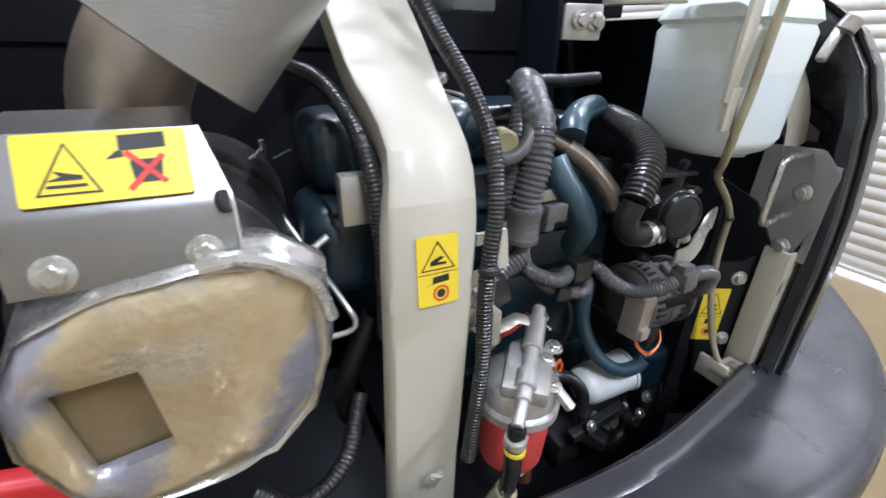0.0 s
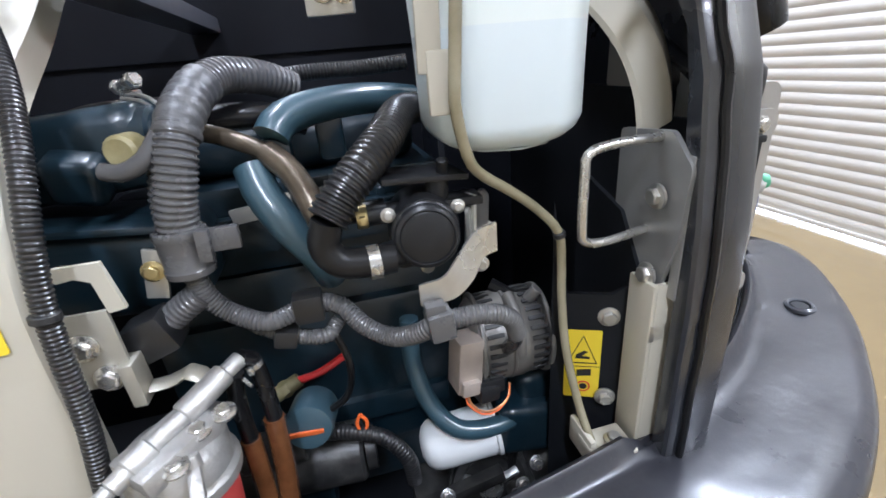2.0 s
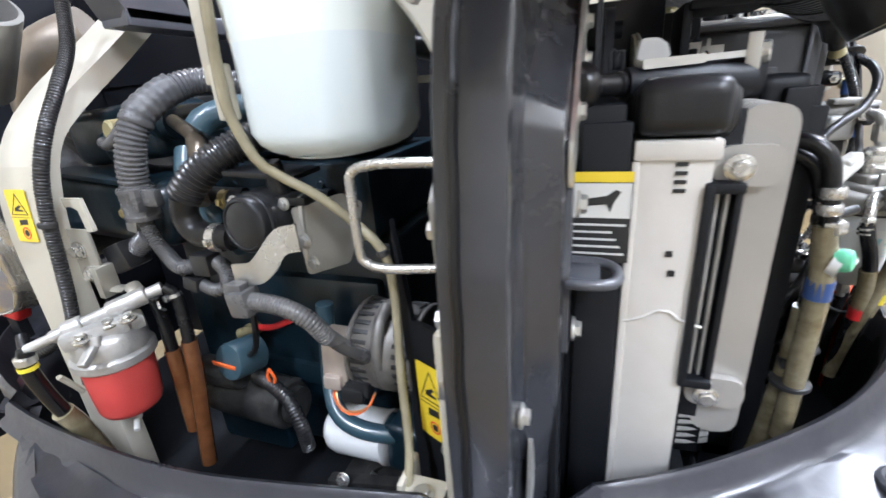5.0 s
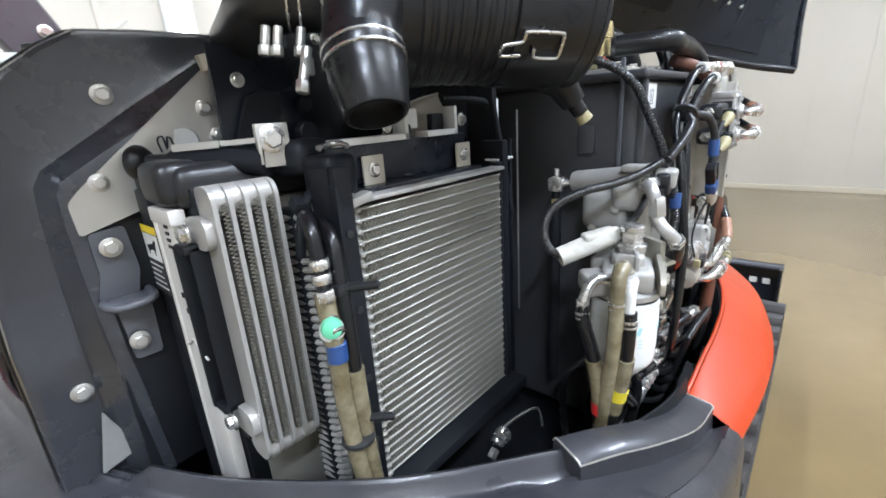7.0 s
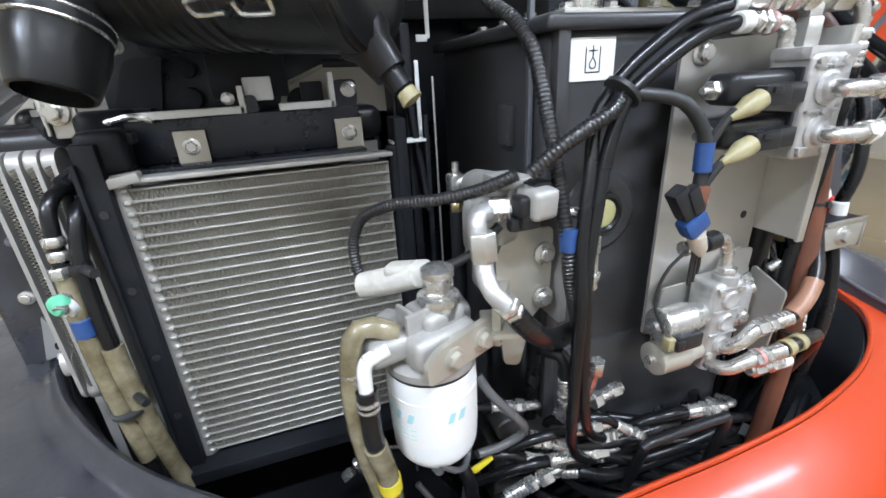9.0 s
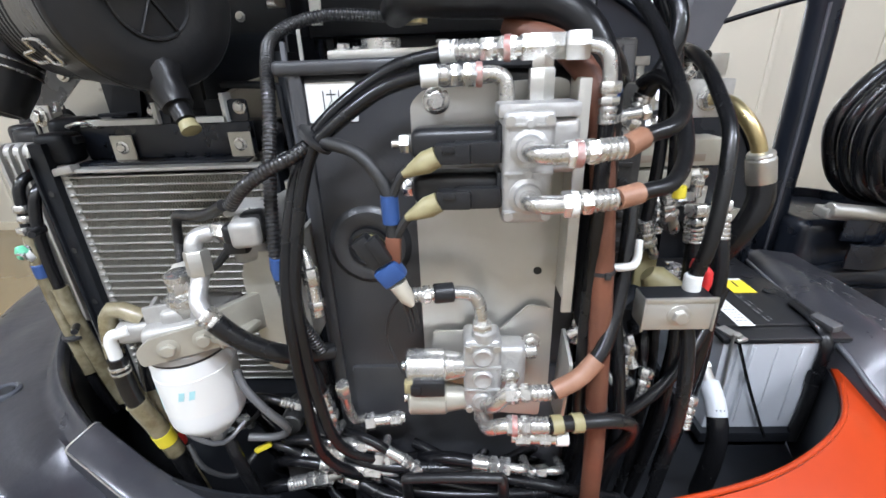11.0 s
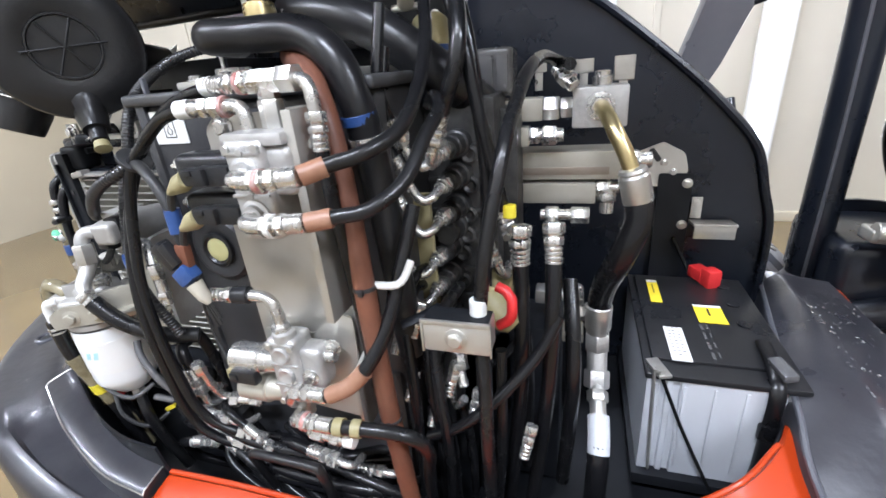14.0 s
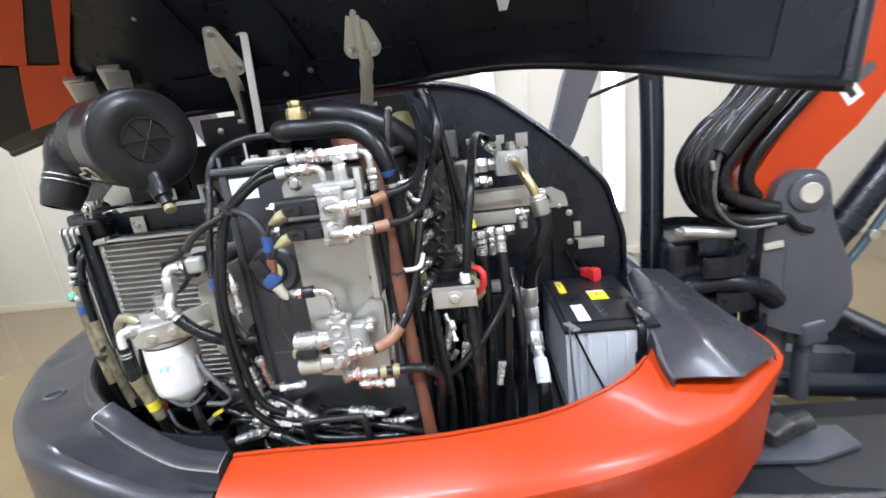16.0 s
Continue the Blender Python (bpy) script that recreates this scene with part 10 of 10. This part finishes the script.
def undercarriage():
    track(.20, .50, "black rubber crawler track with chevron lugs")
    track(-1.29, -.99, "black rubber crawler track with chevron lugs on the far side")
    t = thing("undercarriage", (-.396, 1.4, .12), "charcoal welded undercarriage frame with a slew ring", "undercarriage")
    part("car_body", loft([[(-1.0, 1.0 + a, z), (.21, 1.0 + a, z), (.21, 1.9 - a, z), (-1.0, 1.9 - a, z)] for z, a in ((.14, .06), (.16, .0), (.36, .0), (.42, .12))], closed=True), GREY, t)
    part("top_plate", box(-.80, .0, 1.05, 1.85, .40, .43, .01), GREY, t)
    part("slew_ring", lathe((-.396, 1.3, .42), (0, 0, 1), [(0, .36), (.05, .37), (.055, .34), (.10, .34)], 40), DIRTY, t)
    f = thing("slew_platform", (-.396, 1.3, .44), "black welded slew platform under the bodywork", "platform")
    part("platform", plate(rounded([(-1.15, .55), (-.9, .35), (.0, .45), (.28, .75), (.38, 1.0), (.38, 1.5), (.2, 1.85), (-.2, 2.12), (-1.15, 2.12)], .05), (0, 0, .61), (1, 0, 0), (0, 1, 0), .10, .006), BLACK, f)
    part("nose_beam", box(-.60, -.28, 2.05, 2.45, .50, .60, .02), BLACK, f)
    d = thing("dozer_blade", (-.396, 3.1, .03), "dark steel dozer blade across the front on two arms", "blade")
    prof = [(3.12, .43), (3.18, .44), (3.21, .36), (3.19, .24), (3.18, .14), (3.22, .03), (3.18, .03), (3.14, .14), (3.15, .24), (3.165, .36)]
    part("mouldboard", loft([[(x, y, z) for y, z in prof] for x in (-1.25, .455)], closed=True, thick=0), NAVY, d, smooth=30)
    part("top_rail", tube([(-1.25, 3.13, .432), (.455, 3.13, .432)], .016, 10), GREY, d)
    for x in (-1.25, .455):
        part("end_plate", plate([(3.06, .44), (3.19, .44), (3.23, .30), (3.23, .03), (3.16, .03), (3.12, .2)], (x, 0, 0), (0, 1, 0), (0, 0, 1), .014), NAVY, d)
    for y in (.30, .36):
        part("sticker", plate(rect(.035, .035), (y + .03, 3.118, .35), (1, 0, 0), (0, -.2, 1), .002, 0), LABELW, d, "small white sticker")
    for x in (-.14, -.76):
        part("arm", loft([[(x - .05, y, z - h), (x - .04, y, z + h), (x + .04, y, z + h), (x + .05, y, z - h)] for y, z, h in ((1.75, .30, .05), (2.2, .30, .06), (2.7, .26, .06), (3.16, .20, .06))], closed=True), GREY, d)
        part("arm_plate", plate([(-.04, -.25), (.09, -.25), (.10, .12), (.05, .28), (-.04, .28)], (x + .02, 2.35, .368), (1, 0, 0), (0, 1, 0), .012), GREY, d)
    part("arm_cover", plate(rounded([(-.30, 2.10), (.17, 2.16), (.17, 2.62), (.02, 2.95), (-.08, 3.10), (-.30, 3.10)], .03), (0, 0, .345), (1, 0, 0), (0, 1, 0), .014, .004), BLACK, d)
    part("arm_gusset", loft([[(x, 2.2, z), (x + .02, 2.7, z + .03), (x, 3.1, z)] for x, z in ((.13, .36), (.13, .30), (.05, .14), (-.2, .10))], thick=.012), BLACK, d)
    part("arm_web", box(-.28, .14, 2.15, 3.1, .10, .30, .02), BLACK, d)
    part("arm_opening", plate(rounded([(-.22, 2.35), (.05, 2.42), (.08, 2.62), (-.10, 2.85), (-.22, 2.85)], .03), (0, 0, .3465), (1, 0, 0), (0, 1, 0), .003, 0), INK, d)
    part("hose_pipe", tube([(.10, 2.14, .37), (.12, 2.4, .375), (.10, 2.7, .37), (-.05, 3.0, .37)], .014, 10), DIRTY, d)
    part("blade_cylinder", cyl((-.45, 2.2, .38), (-.45, 3.1, .28), .045, 20), NAVY, d)
    part("cross_tube", cyl((-.80, 2.55, .29), (-.10, 2.55, .29), .04, 20), GREY, d)
    g = thing("grease_fitting_block", (-.16, 2.42, .37), "muddy greasy block on the undercarriage", "fitting")
    part("block", join(rbox((-.10, 2.40, .415), (.07, .10, .05), (10, 0, 20), .014, 3), cyl((-.13, 2.46, .40), (-.13, 2.52, .42), .032)), DIRTY, g)


def second_machine():
    b = thing("excavator_bucket", (-.36, 4.5, 0), "empty dark brown excavator bucket standing on the floor", "bucket")
    x0, x1 = -.68, -.06
    back = [(4.30, .03), (4.40, .01), (4.62, .02), (4.78, .10), (4.84, .25), (4.80, .42), (4.66, .53), (4.50, .55)]
    c = spline([(0, y, z) for y, z in back], .03)
    part("shell", loft([[(x, p.y, p.z) for p in c] for x in (x0, x1)], thick=.014), BROWNSTEEL, b, smooth=40)
    side = [(p.y, p.z) for p in c] + [(4.40, .53)]
    for x in (x0 + .012, x1):
        part("side_plate", plate(side, (x, 0, 0), (0, 1, 0), (0, 0, 1), .014, .002), BROWNSTEEL, b)
    part("cutting_edge", box(x0, x1, 4.26, 4.40, .005, .03, .004), BROWNSTEEL, b)
    for k in range(4):
        part("tooth", loft([[(x0 + .05 + .172 * k - w, y, z), (x0 + .05 + .172 * k + w, y, z), (x0 + .05 + .172 * k + w, y, z + h), (x0 + .05 + .172 * k - w, y, z + h)] for y, z, w, h in ((4.30, .005, .03, .035), (4.20, .005, .022, .012))], closed=True), BROWNSTEEL, b)
    part("top_rail", box(x0, x1, 4.44, 4.52, .52, .56, .01), BROWNSTEEL, b)
    for x in (-.48, -.20):
        part("ear", plate(rounded([(4.46, .53), (4.70, .53), (4.66, .66), (4.58, .74), (4.50, .68)], .02), (x, 0, 0), (0, 1, 0), (0, 0, 1), .03, .003), BROWNSTEEL, b)
    a = thing("dipper_arm", (-.36, 4.6, .6), "brown dipper arm with a guard plate and red bucket link", "dipper arm")
    part("guard_plate", plate(rounded([(-.17, .74), (.16, .74), (.135, 1.21), (-.145, 1.21)], .015), (-.35, 4.52, 0), (1, 0, 0), (0, .12, 1), .02, .003), BROWNSTEEL, a)
    for x in (-.51, -.19):
        part("guard_side", plate([(0, .74), (.16, .74), (.16, 1.21), (0, 1.21)], (x, 4.54, 0), (0, 1, 0), (0, .12, 1), .015), BROWNSTEEL, a)
    part("arm", box(-.42, -.29, 4.66, 4.78, .70, 1.22, .01), BROWNSTEEL, a)
    part("link", join(rbox((-.35, 4.56, .675), (.20, .08, .085), (10, 0, 0), .014, 3), cyl((-.52, 4.58, .69), (-.18, 4.58, .69), .03)), ORANGE, a, "orange-red bucket link")
    for x in (-.50, -.20):
        part("pin_boss", cyl((x - .03, 4.58, .69), (x + .03, 4.58, .69), .05, 20), DIRTY, a)
    part("pin_lug", rbox((-.165, 4.56, .86), (.035, .04, .05), None, .006), ORANGE, a)
    part("cylinder", cyl((-.33, 4.70, 1.20), (-.33, 4.85, 2.0), .045, 20), CONDUIT, a)
    for x in (-.42, -.25):
        part("hose_guard", tube([(x, 4.60, 1.18), (x - .01, 4.58, 1.28), (x + .02, 4.60, 1.36)], .018, 10), NAVY, a)
        part("arm_side", plate([(-.05, 1.22), (.08, 1.22), (.17, 2.3), (.04, 2.3)], (x, 4.68, 0), (0, 1, 0), (0, 0, 1), .03, .004), ORANGE, a)


battery()
cab()
boom()
undercarriage()
second_machine()
